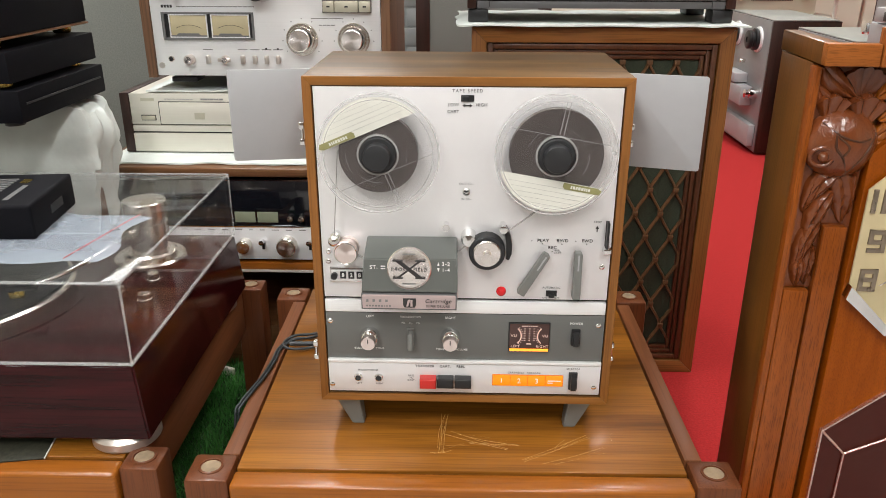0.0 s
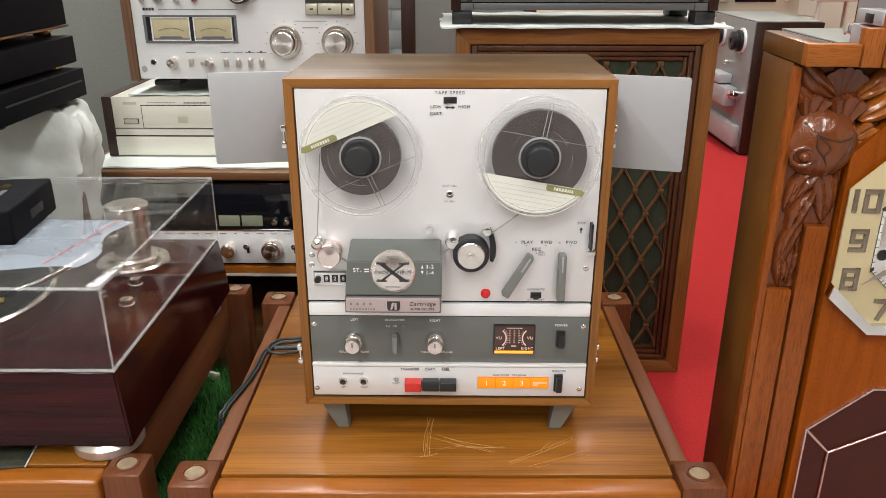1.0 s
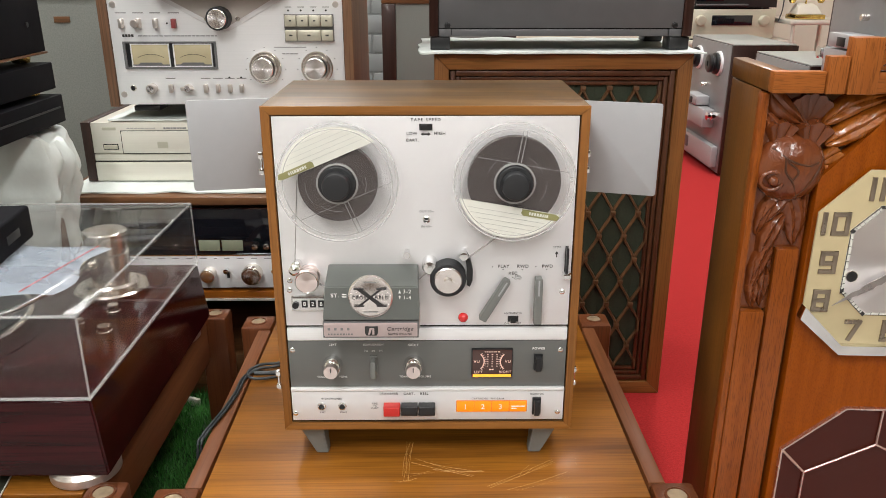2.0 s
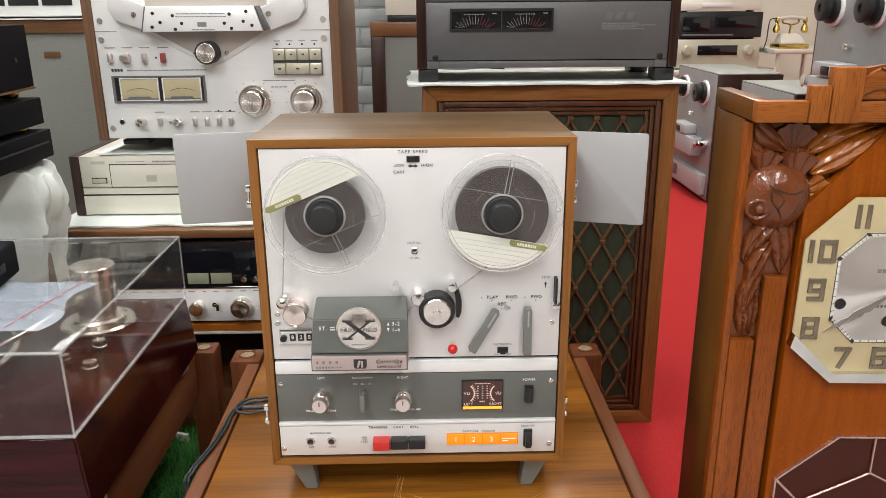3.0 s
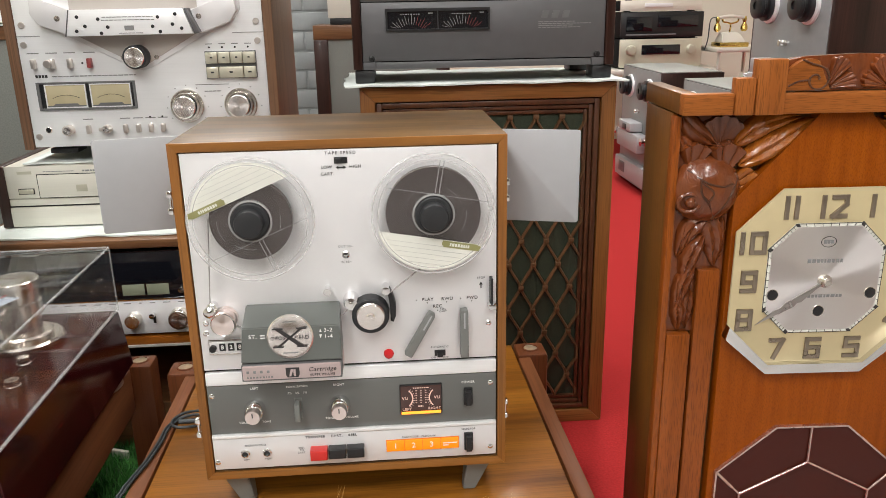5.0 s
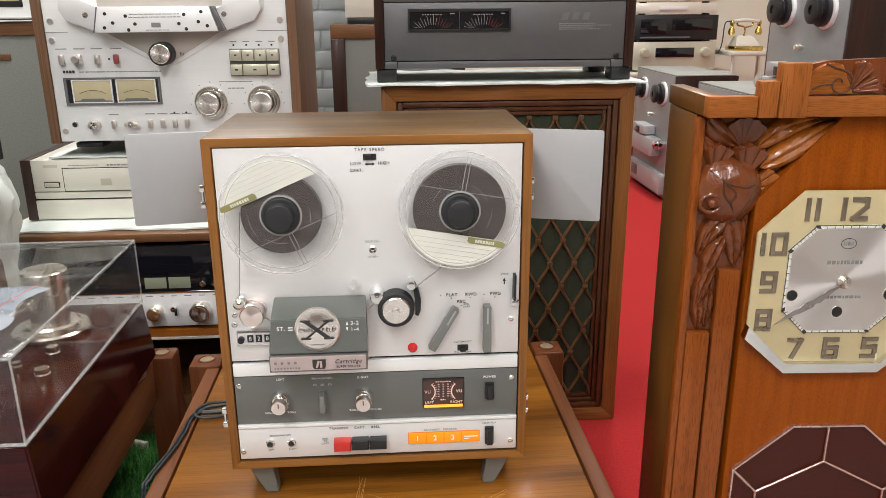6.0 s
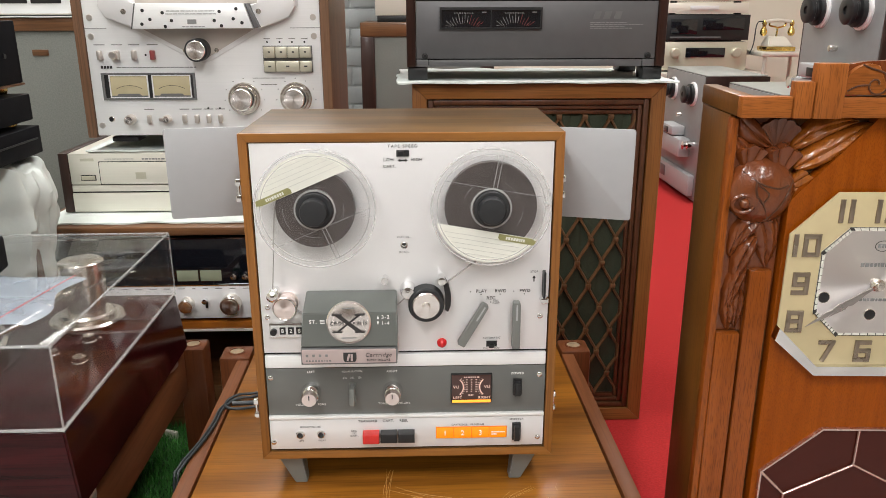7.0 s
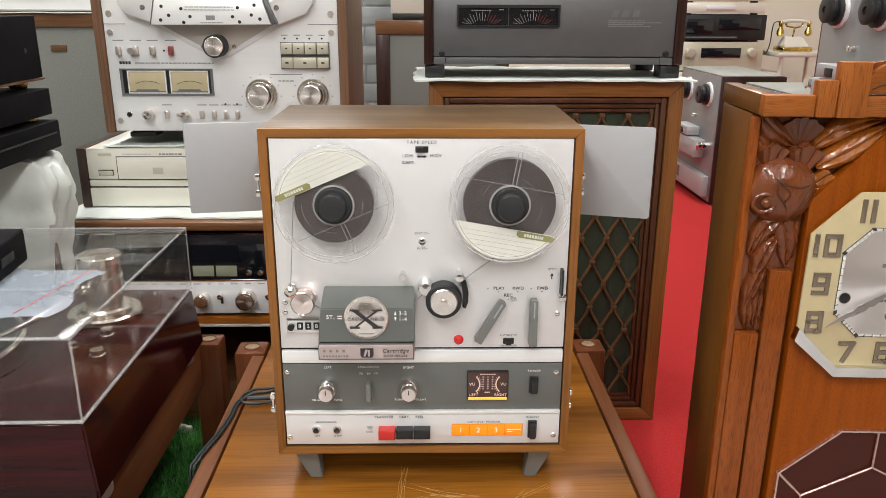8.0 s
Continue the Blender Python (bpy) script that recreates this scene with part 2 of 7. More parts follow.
M_DIALCREAM = plain("dial_cream", (0.57, 0.475, 0.28), 0.35, 0.15, var=0.05)
M_NUMERAL = plain("numeral_bronze", (0.30, 0.245, 0.19), 0.28, 0.8)
M_DIALSPUN = turned("spun_silver_dial", (0.80, 0.765, 0.755), 0.42)
M_HANDSTEEL = plain("dull_steel", (0.40, 0.37, 0.355), 0.28, 0.9)
M_CAME = plain("copper_came", (0.70, 0.52, 0.46), 0.25, 0.9)
M_PANE = plain("dark_door_glass", (0.055, 0.010, 0.006), 0.06, spec=0.25)
M_CARD = plain("dark_card", (0.03, 0.03, 0.02), 0.5, var=0.5, scale=200)
M_CABLE = plain("dark_grey_cable", (0.026, 0.031, 0.034), 0.45)
M_WALL = plain("cream_wall", (0.72, 0.69, 0.58), 0.8, var=0.03, scale=4, bumpy=0.05)
# dark brown for the unseen south wall, so chrome and gloss reflect dark
M_FARWALL = plain("dark_wall_for_reflections", (0.13, 0.10, 0.085), 0.7, var=0.3, scale=3)
M_CLOTHWALL = plain("grey_grille_cloth", (0.155, 0.163, 0.147), 0.9, var=0.12, scale=260, bumpy=0.2)
M_WHITEBRICK = plain("white_painted_brick", (0.30, 0.32, 0.32), 0.7, var=0.06, scale=15, bumpy=0.3, bscale=90)
M_CEIL = plain("white_ceiling", (0.78, 0.78, 0.76), 0.9, var=0.03)
M_DIFFUSER = plain("lit_diffuser", (1.0, 0.97, 0.92), 0.5, emit=6.0)
M_CARPET = plain("red_carpet", (0.38, 0.025, 0.025), 0.95, var=0.16, scale=220, bumpy=0.6, bscale=600, spec=0.1)
M_TILE = plain("pale_floor_vinyl", (0.32, 0.305, 0.29), 0.5, var=0.12, scale=7, bumpy=0.05)
M_TURF = plain("turf_backing", (0.012, 0.035, 0.008), 0.95, var=0.4, scale=60)
M_BLADE = plain("turf_blade", (0.045, 0.19, 0.03), 0.6, var=0.4, scale=9)


# ---------------------------------------------------------------- mesh tools
def mesh_ob(name, bm, material, smooth=0.6):
    me = bpy.data.meshes.new(name)
    bmesh.ops.recalc_face_normals(bm, faces=bm.faces)
    bm.to_mesh(me)
    bm.free()
    me.materials.append(material)
    if smooth:
        me.polygons.foreach_set("use_smooth", [True] * len(me.polygons))
        me.set_sharp_from_angle(angle=smooth)
    return new(name, me)


def part(name, bm, material, parent, label="", m=None, smooth=0.6):
    if material in (M_TURNED, M_TURNED_REDREFL) and bm.verts:
        # turned metal: the origin sits on the axis of turning
        xs, zs = [v.co.x for v in bm.verts], [v.co.z for v in bm.verts]
        mid = Matrix.Translation(((min(xs) + max(xs)) / 2, 0, (min(zs) + max(zs)) / 2))
        bmesh.ops.transform(bm, matrix=mid.inverted(), verts=bm.verts)
        m = (m or Matrix()) @ mid
    ob = mesh_ob(name, bm, material, smooth)
    ob.parent = parent
    if m is not None:
        ob.matrix_basis = m
    return tagged(ob, label)


def share(name, src, parent, m):
    """Another object on the same mesh."""
    ob = new(name, src.data)
    ob.parent = parent
    ob.matrix_basis = m
    return ob


def thing(name, m, label, category, group="", kind=""):
    ob = new(name)
    ob.empty_display_size = 0.05
    ob.matrix_basis = m
    return tagged(ob, label, category, group, kind)


def box(x0, x1, y0, y1, z0, z1, bev=0.0, seg=2, bm=None):
    bm = bm or bmesh.new()
    r = bmesh.ops.create_cube(bm, size=1)
    vs = r["verts"]
    for v in vs:
        v.co = Vector((x0 if v.co.x < 0 else x1, y0 if v.co.y < 0 else y1, z0 if v.co.z < 0 else z1))
    if bev:
        es = list({e for v in vs for e in v.link_edges})
        bmesh.ops.bevel(bm, geom=es, offset=bev, segments=seg, affect="EDGES", profile=0.5)
    return bm


def lathe(profile, seg=40, axis="y", at=(0, 0, 0), bm=None):
    """Turn (radius, distance) pairs round an axis; distance runs along the axis."""
    bm = bm or bmesh.new()
    rings = []
    for r, d in profile:
        if r < 1e-6:
            ring = [bm.verts.new((0, 0, d))]
        else:
            ring = [bm.verts.new((r * math.cos(a * 2 * math.pi / seg), r * math.sin(a * 2 * math.pi / seg), d)) for a in range(seg)]
        rings.append(ring)
    for a, b in zip(rings, rings[1:]):
        for i in range(seg):
            j = (i + 1) % seg
            q = [a[i % len(a)], a[j % len(a)], b[j % len(b)], b[i % len(b)]]
            q = list(dict.fromkeys(q))
            if len(q) > 2:
                bm.faces.new(q)
    turn = {"y": Matrix.Rotation(radians(90), 4, "X"), "z": Matrix.Identity(4), "x": Matrix.Rotation(radians(90), 4, "Y")}[axis]
    vs = [v for ring in rings for v in ring]
    bmesh.ops.transform(bm, matrix=Matrix.Translation(at) @ turn, verts=vs)
    return bm


def knob(r, d, at, seg=36, bm=None, bev=0.12, axis="y"):
    """A disc or knob that stands out d from the face towards -y (axis y), with eased rim."""
    e = min(r, d) * bev
    return lathe([(r, 0), (r, d - e), (r - e * 0.3, d - e * 0.3), (r - e, d), (0, d)], seg, axis, at, bm)


def ring(r0, r1, d, at, seg=48, bm=None, d0=0.0):
    e = min(r1 - r0, d) * 0.2
    return lathe([(r0, d0), (r0, d0 + d - e), (r0 + e, d0 + d), (r1 - e, d0 + d), (r1, d0 + d - e), (r1, d0), (r0, d0)], seg, "y", at, bm)


def prism(points, y0, y1, bev=0.0, bm=None, seg=2):
    """A flat outline in x, z drawn out from y0 to y1."""
    bm = bm or bmesh.new()
    a = [bm.verts.new((x, y0, z)) for x, z in points]
    b = [bm.verts.new((x, y1, z)) for x, z in points]
    n = len(points)
    bm.faces.new(a)
    bm.faces.new(b[::-1])
    for i in range(n):
        bm.faces.new([a[i], b[i], b[(i + 1) % n], a[(i + 1) % n]])
    if bev:
        es = [e for e in {e for v in a for e in v.link_edges} if e.verts[0] in a and e.verts[1] in a]
        bmesh.ops.bevel(bm, geom=es, offset=bev, segments=seg, affect="EDGES", profile=0.5)
    return bm


def tube(points, r, seg=10, bm=None, steps=6):
    """A round cable or bar through the points."""
    bm = bm or bmesh.new()
    ps = [Vector(p) for p in points]
    line = []
    for i in range(len(ps) - 1):
        p0, p1, p2, p3 = ps[max(i - 1, 0)], ps[i], ps[i + 1], ps[min(i + 2, len(ps) - 1)]
        for s in range(steps):
            t = s / steps
            line.append(0.5 * ((2 * p1) + (p2 - p0) * t + (2 * p0 - 5 * p1 + 4 * p2 - p3) * t * t + (3 * p1 - p0 - 3 * p2 + p3) * t ** 3))
    line.append(ps[-1])
    rings = []
    for i, p in enumerate(line):
        d = (line[min(i + 1, len(line) - 1)] - line[max(i - 1, 0)]).normalized()
        side = d.cross(Vector((0.13, 0.2, 0.97)))
        side = side.normalized() if side.length > 1e-4 else Vector((1, 0, 0))
        up = side.cross(d)
        rings.append([bm.verts.new(p + r * (math.cos(a * 2 * math.pi / seg) * side + math.sin(a * 2 * math.pi / seg) * up)) for a in range(seg)])
    for a, b in zip(rings, rings[1:]):
        for i in range(seg):
            bm.faces.new([a[i], a[(i + 1) % seg], b[(i + 1) % seg], b[i]])
    bm.faces.new(rings[0])
    bm.faces.new(rings[-1][::-1])
    return bm


def bars(rows, y, depth=0.0004, bm=None):
    """Small flat strokes in place of lettering: x0, x1, z, height."""
    bm = bm or bmesh.new()
    for x0, x1, z, h in rows:
        box(x0, x1, y - depth, y, z - h / 2, z + h / 2, bm=bm)
    return bm


def stroke_row(x0, x1, z, h, word=0.006, gap=0.002, seed=1):
    """A line of small strokes of uneven length from x0 to x1."""
    rnd = random.Random(seed)
    out, x = [], x0
    while x < x1 - word * 0.4:
        w = min(word * rnd.uniform(0.6, 1.4), x1 - x)
        out.append((x, x + w, z, h))
        x += w + gap
    return out


def lettering(name, words, size, at, material, parent, rot=0.0, depth=0.0002, bold=0.0, axis="C", lean=0.0, face=None, spread=1.15):
    """Words in the built-in font on a face that looks towards -y."""
    cu = bpy.data.curves.new(name, "FONT")
    cu.body, cu.size, cu.extrude, cu.offset, cu.shear = words, size, depth, bold * size, lean
    cu.align_x, cu.align_y = {"C": "CENTER", "L": "LEFT", "R": "RIGHT"}[axis], "CENTER"
    cu.space_character = spread
    tmp = new("tmp", cu)
    bpy.context.view_layer.update()
    me = bpy.data.meshes.new_from_object(tmp.evaluated_get(bpy.context.evaluated_depsgraph_get()))
    bpy.data.objects.remove(tmp)
    me.materials.clear()
    me.materials.append(material)
    ob = new(name, me)
    ob.parent = parent
    ob.matrix_basis = Matrix.Translation(at) @ Matrix.Rotation(radians(rot), 4, "Y") @ Matrix.Rotation(radians(90), 4, "X") if face is None else face
    return ob


def cloth_sheet(x0, x1, y0, y1, z, amp, seed, drop=0.0, nx=40, ny=24, thick=0.003):
    """A thin foam or cloth sheet with uneven edges that lies on something."""
    bm = bmesh.new()
    grid = {}
    for side in (0, 1):
        for i in range(nx + 1):
            for j in range(ny + 1):
                u, v = i / nx, j / ny
                x, y = x0 + (x1 - x0) * u, y0 + (y1 - y0) * v
                w = noise.noise(Vector((x * 14 + seed, y * 14, 0.3))) * amp
                edge = min(u, 1 - u, v, 1 - v)
                sag = drop * max(0, 1 - edge * 18)
                if edge < 0.02:
                    y += noise.noise(Vector((x * 18, seed, 1.7))) * amp * 2.2
                    x += noise.noise(Vector((y * 18, seed, 4.7))) * amp * 2.2
                grid[side, i, j] = bm.verts.new((x, y, z + abs(w) * (1 if edge < 0.12 else 0.25) - sag + (thick if side else 0)))
    for side in (0, 1):
        for i in range(nx):
            for j in range(ny):
                bm.faces.new([grid[side, i, j], grid[side, i + 1, j], grid[side, i + 1, j + 1], grid[side, i, j + 1]])
    rim = [(i, 0) for i in range(nx)] + [(nx, j) for j in range(ny)] + [(i, ny) for i in range(nx, 0, -1)] + [(0, j) for j in range(ny, 0, -1)]
    for a, b in zip(rim, rim[1:] + rim[:1]):
        bm.faces.new([grid[(0, *a)], grid[(0, *b)], grid[(1, *b)], grid[(1, *a)]])
    return bm


# ---------------------------------------------------------------- the room
def structure(name, bm, material, label, category):
    return tagged(mesh_ob(name, bm, material, 0), label, category, kind="structure")


structure("floor", box(-3.2, 3.4, -4.2, 4.9, -0.05, -0.004), M_TILE, "pale vinyl floor of the shop", "floor")
structure("carpet", box(-0.1, 3.4, 0.55, 4.9, -0.0035, 0.0), M_CARPET, "bright red carpet laid in the aisle", "carpet")
structure("ceiling", box(-3.2, 3.4, -4.2, 4.9, CEIL, CEIL + 0.1), M_CEIL, "plain white shop ceiling", "ceiling")
structure("wall_north", box(-3.2, 3.4, 4.9, 5.0, 0, CEIL), M_WALL, "cream painted back wall of the shop", "wall")
# south wall: never in view, kept dark to give the metals contrast
structure("wall_south", box(-3.2, 3.4, -4.3, -4.2, 0, CEIL), M_FARWALL, "unseen dark wall added to deepen reflections", "wall")
structure("wall_west", box(-3.3, -3.2, -4.2, 4.9, 0, CEIL), M_WALL, "cream painted shop wall", "wall")
structure("wall_east", box(3.4, 3.5, -4.2, 4.9, 0, CEIL), M_WALL, "cream painted shop wall", "wall")
for lx, ly, lw, ll, power in LAMPS:
    fx = thing("ceiling_light", pose(lx, ly, CEIL), "white ceiling light with a lit diffuser", "ceiling light", "ceiling lights")
    part("housing", box(-lw / 2 - 0.02, lw / 2 + 0.02, -ll / 2 - 0.02, ll / 2 + 0.02, -0.035, -0.001, 0.004), M_CEIL, fx)
    part("diffuser", box(-lw / 2, lw / 2, -ll / 2, ll / 2, -0.045, -0.036, 0.003), M_DIFFUSER, fx, "lit white diffuser")


# ---------------------------------------------------------------- low wooden stands
def stand(name, label, x0, x1, y0, y1, top, plank, rail=0.021, p=0.026, turn=0.0):
    """A low stand: boards between four posts with round cups in their tops. x0..y1 are the posts' middles."""
    cx = (x0 + x1) / 2
    t = thing(name, pose(cx, y0, 0, 0, 0, turn), label, "low table", "low wooden stands")
    hw, d = (x1 - x0) / 2, y1 - y0
    part("top_board", box(-hw + p + 0.003, hw - p - 0.003, 0.003, d + p, top - 0.016, top, 0.0012), plank, t)
    part("front_rail", box(-hw + p + 0.001, hw - p - 0.001, -0.030, 0.0, top - 0.075, top, 0.005, 3), M_TEAK_RAIL, t)
    part("back_rail", box(-hw + p + 0.001, hw - p - 0.001, d + 0.002, d + 0.028, top - 0.075, top - 0.018, 0.003), M_TEAK_RAIL, t)
    for s in (-1, 1):
        a, b = sorted((s * (hw - p), s * (hw - p + rail)))
        part("side_rail", box(a, b, p + 0.002, d - p - 0.002, top - 0.075, top + 0.001, 0.002, 2), M_POST_SIDE, t)
    for px, py in ((-hw, 0), (hw, 0), (-hw, d), (hw, d)):
        bm = box(px - p, px + p, py - p, py + p, 0.0, top + 0.004, 0.0055, 2)
        post = part("post", bm, M_POST, t)
        bm = lathe([(0.0, 0.0006), (0.0112, 0.0006), (0.0116, 0.0)], 28, "z", (px, py, top + 0.0042))
        part("cup", bm, M_CUP, post, "round felted cup in the post top")
        part("cup_rim", lathe([(0.0117, 0.0), (0.0117, 0.0014), (0.0124, 0.0018), (0.0146, 0.0010), (0.0150, 0.0)], 28, "z", (px, py, top + 0.0042)), M_POST, post, "turned rim")
    return t


main_stand = stand("wooden_stand", "orange-brown low wooden stand with scratched top and red-stained posts", -0.292, 0.292, 0.757, 1.240, 0.262, M_TEAK, turn=0.6)
left_stand = stand("wooden_stand", "orange-brown low wooden stand carrying a turntable", -0.99, -0.377, 0.767, 1.269, 0.262, M_TEAK, 0.014, 0.0235, 0.5)


# ---------------------------------------------------------------- big speaker behind
def speaker():
    t = thing("floor_speaker", pose(0.0087, 1.443, 0), "large walnut floor speaker with carved lattice over green cloth", "speaker")
    w, h, d, f = 0.470, 0.697, 0.34, 0.027
    part("case", box(0.002, w - 0.002, 0.022, d, 0, h - 0.001, 0.002), M_SPK_Z, t)
    for nm, pts, mt in (("frame_top", [(0, h), (w, h), (w - f, h - f), (f, h - f)], M_SPK), ("frame_bottom", [(0, 0), (f, f), (w - f, f), (w, 0)], M_SPK),
                        ("frame_side", [(0, 0), (0, h), (f, h - f), (f, f)], M_SPK_Z), ("frame_side", [(w, 0), (w - f, f), (w - f, h - f), (w, h)], M_SPK_Z)):
        part(nm, prism(pts, 0, 0.021, 0.0015), mt, t)
    for i, (o, wd, y) in enumerate(((f + 0.002, 0.010, 0.004), (f + 0.013, 0.008, 0.009), (f + 0.022, 0.008, 0.013))):
        for a, b in (((o, o), (o, h - o)), ((w - o - wd, o), (w - o - wd, h - o))):
            part("moulding", box(a[0], a[0] + wd, y, 0.0215, a[1], b[1], 0.002), M_SPK_DARK, t)
        for z in (o, h - o - wd):
            part("moulding", box(o + wd, w - o - wd, y, 0.0215, z, z + wd, 0.002), M_SPK_DARK, t)
    g = 0.057
    bm = bmesh.new()
    n = 160
    va = []
    for i in range(n + 1):
        x = g + (w - 2 * g) * i / n
        y = 0.0205 - 0.0018 * abs(math.sin(x * 95)) ** 0.6
        va.append((bm.verts.new((x, y, g)), bm.verts.new((x, y, h - g))))
    for a, b in zip(va, va[1:]):
        bm.faces.new([a[0], b[0], b[1], a[1]])
    part("grille_cloth", bm, M_GREEN_CLOTH, t, "pleated dark green cloth")
    pitch, per = 0.0245, 0.0965
    k, knuckle = 0, None
    x = g - pitch * 0.62
    while x < w - g + pitch * 0.6:
        bm = bmesh.new()
        sg = -1 if k % 2 else 1
        prev = None
        m = 90
        for i in range(m + 1):
            z = g + (h - 2 * g) * i / m
            ph = 2 * math.pi * (z - 0.008) / per
            off = sg * 0.0104 * (math.cos(ph) * 1.06 + 0.06 * math.cos(3 * ph))
            xx = min(max(x + off, g - 0.004), w - g + 0.004)
            hw2 = 0.0034
            ringv = [bm.verts.new((xx + a, b, z)) for a, b in ((-hw2, 0.0175), (-hw2 * 0.5, 0.0105), (hw2 * 0.5, 0.0105), (hw2, 0.0175))]
            if prev:
                for q in range(3):
                    bm.faces.new([prev[q], prev[q + 1], ringv[q + 1], ringv[q]])
                bm.faces.new([prev[3], prev[0], ringv[0], ringv[3]])
            prev = ringv
        part("lattice_bar", bm, M_LATTICE, t)
        z = 0.008 if sg > 0 else 0.008 + per / 2
        while z < h - g:
            if z > g + 0.008 and g < x + pitch / 2 < w - g:
                m = Matrix.Translation((x + pitch / 2, 0, z))
                if knuckle is None:
                    knuckle = part("lattice_knuckle", box(-0.0052, 0.0052, 0.0078, 0.017, -0.0042, 0.0042, 0.0012), M_LATTICE, t, "", m)
                else:
                    share("lattice_knuckle", knuckle, t, m)
            z += per
        x += pitch
        k += 1
    return t


speaker()


# ---------------------------------------------------------------- tape recorder on the stand
DX, DY, DZ = 0.002, 0.836, 0.262


def reel(parent, cx, cz, r_tape, turn, label):
    """A clear plastic reel with brown tape, paper label and rubber cap; faces -y."""
    t = part("reel", bmesh.new(), M_REEL, parent, label, Matrix.Translation((cx, 0, cz)) @ Matrix.Rotation(radians(turn), 4, "Y"))
    R = 0.0655
    bm = lathe([(0.0185, 0.0205), (R - 0.0005, 0.0205), (R, 0.0212), (R - 0.0005, 0.0219), (0.0185, 0.0219)], 72, "y")
    tm = bpy.data.meshes.new("reel")
    bmesh.ops.recalc_face_normals(bm, faces=bm.faces)
    lathe([(0.0185, 0.0081), (R - 0.0005, 0.0081), (R - 0.0005, 0.0069), (0.0185, 0.0069)], 72, "y", bm=bm)
    bm.to_mesh(tm)
    bm.free()
    tm.materials.append(M_REEL)
    t.data = tm
    part("reel_rim", ring(R - 0.0016, R + 0.0002, 0.0022, (0, 0, 0), 96, d0=0.0204), M_REELRIM, t)
    part("reel_rim", ring(R - 0.0075, R - 0.0066, 0.0006, (0, 0, 0), 96, d0=0.0221), M_REELRIM, t)
    part("tape_pack", lathe([(0.018, 0.0095), (r_tape, 0.0095), (r_tape + 0.0004, 0.0135), (r_tape, 0.0195), (0.018, 0.0195)], 72, "y"), M_TAPE, t, "wound brown magnetic tape")
    part("hub", lathe([(0.0225, 0.0205), (0.0225, 0.0232), (0.0205, 0.0236), (0.0205, 0.0205)], 48, "y"), M_REELRIM, t)
    cap = part("cap", lathe([(0.0196, 0.020), (0.0196, 0.0262), (0.0185, 0.0272), (0.0150, 0.0275), (0.0147, 0.030), (0.0150, 0.0365), (0.0138, 0.0385), (0.011, 0.0392), (0.0, 0.0392)], 40, "y"), M_RUBBER, t, "black rubber reel cap")
    # one ribbed spoke, and the straight seam of the clear window across the flange
    for dx in (-0.0021, 0.0021):
        part("spoke", box(dx - 0.0004, dx + 0.0004, -0.0231, -0.0222, 0.0228, R - 0.007), M_REELRIM, t)
    hw = math.sqrt((R - 0.006) ** 2 - 0.0215 ** 2)
    part("window_seam", box(-hw, hw, -0.0228, -0.0221, 0.0212, 0.0217), M_REELRIM, t)
    part("rim_clip", knob(0.0022, 0.0012, ((R - 0.0045) * 0.97, -0.0221, (R - 0.0045) * 0.24), 14), M_REELRIM, t)
    for r0, a0, a1 in ((0.031, 30, 75), (0.0345, -25, 15), (0.031, 140, 172)):
        arc = [(r0 * math.cos(radians(a)), -0.0223, r0 * math.sin(radians(a))) for a in range(a0, a1 + 1, 5)]
        part("flange_groove", tube(arc, 0.00022, 5, steps=1), M_REELRIM, t)
    # label: a chord-cut segment with ruled lines and an olive tab
    seg = [((R - 0.004) * math.cos(a), (R - 0.004) * math.sin(a)) for a in np.linspace(radians(205), radians(335), 22)]
    part("paper_label", prism(seg, -0.0226, -0.0221), M_LABEL, t, "cream paper label with ruled lines")
    bm = bmesh.new()
    for i in range(5):
        z = -0.0335 - i * 0.0052
        hw = math.sqrt((R - 0.006) ** 2 - z * z) - 0.004
        box(-hw, hw, -0.0229, -0.02262, z - 0.00015, z + 0.00015, bm=bm)
    part("ruled_lines", bm, M_FAINTINK, t)
    part("label_tab", prism([(0.014, -0.0265), (0.050, -0.0265), (0.0555, -0.0285), (0.0535, -0.0335), (0.016, -0.0335), (0.0135, -0.031)], -0.0233, -0.0229), M_OLIVE, t, "olive green tab")
    bm = bars(stroke_row(0.022, 0.043, -0.030, 0.0032, 0.0022, 0.0008, 3), -0.02332)
    part("tab_print", bm, M_LABEL, t)
    return t


def screw(parent, x, z, y=0.0, r=0.0032):
    s = part("screw", lathe([(r, 0), (r, 0.0008), (r * 0.7, 0.0016), (0, 0.0019)], 18, "y", (x, y, z)), M_CHROME, parent)
    return s


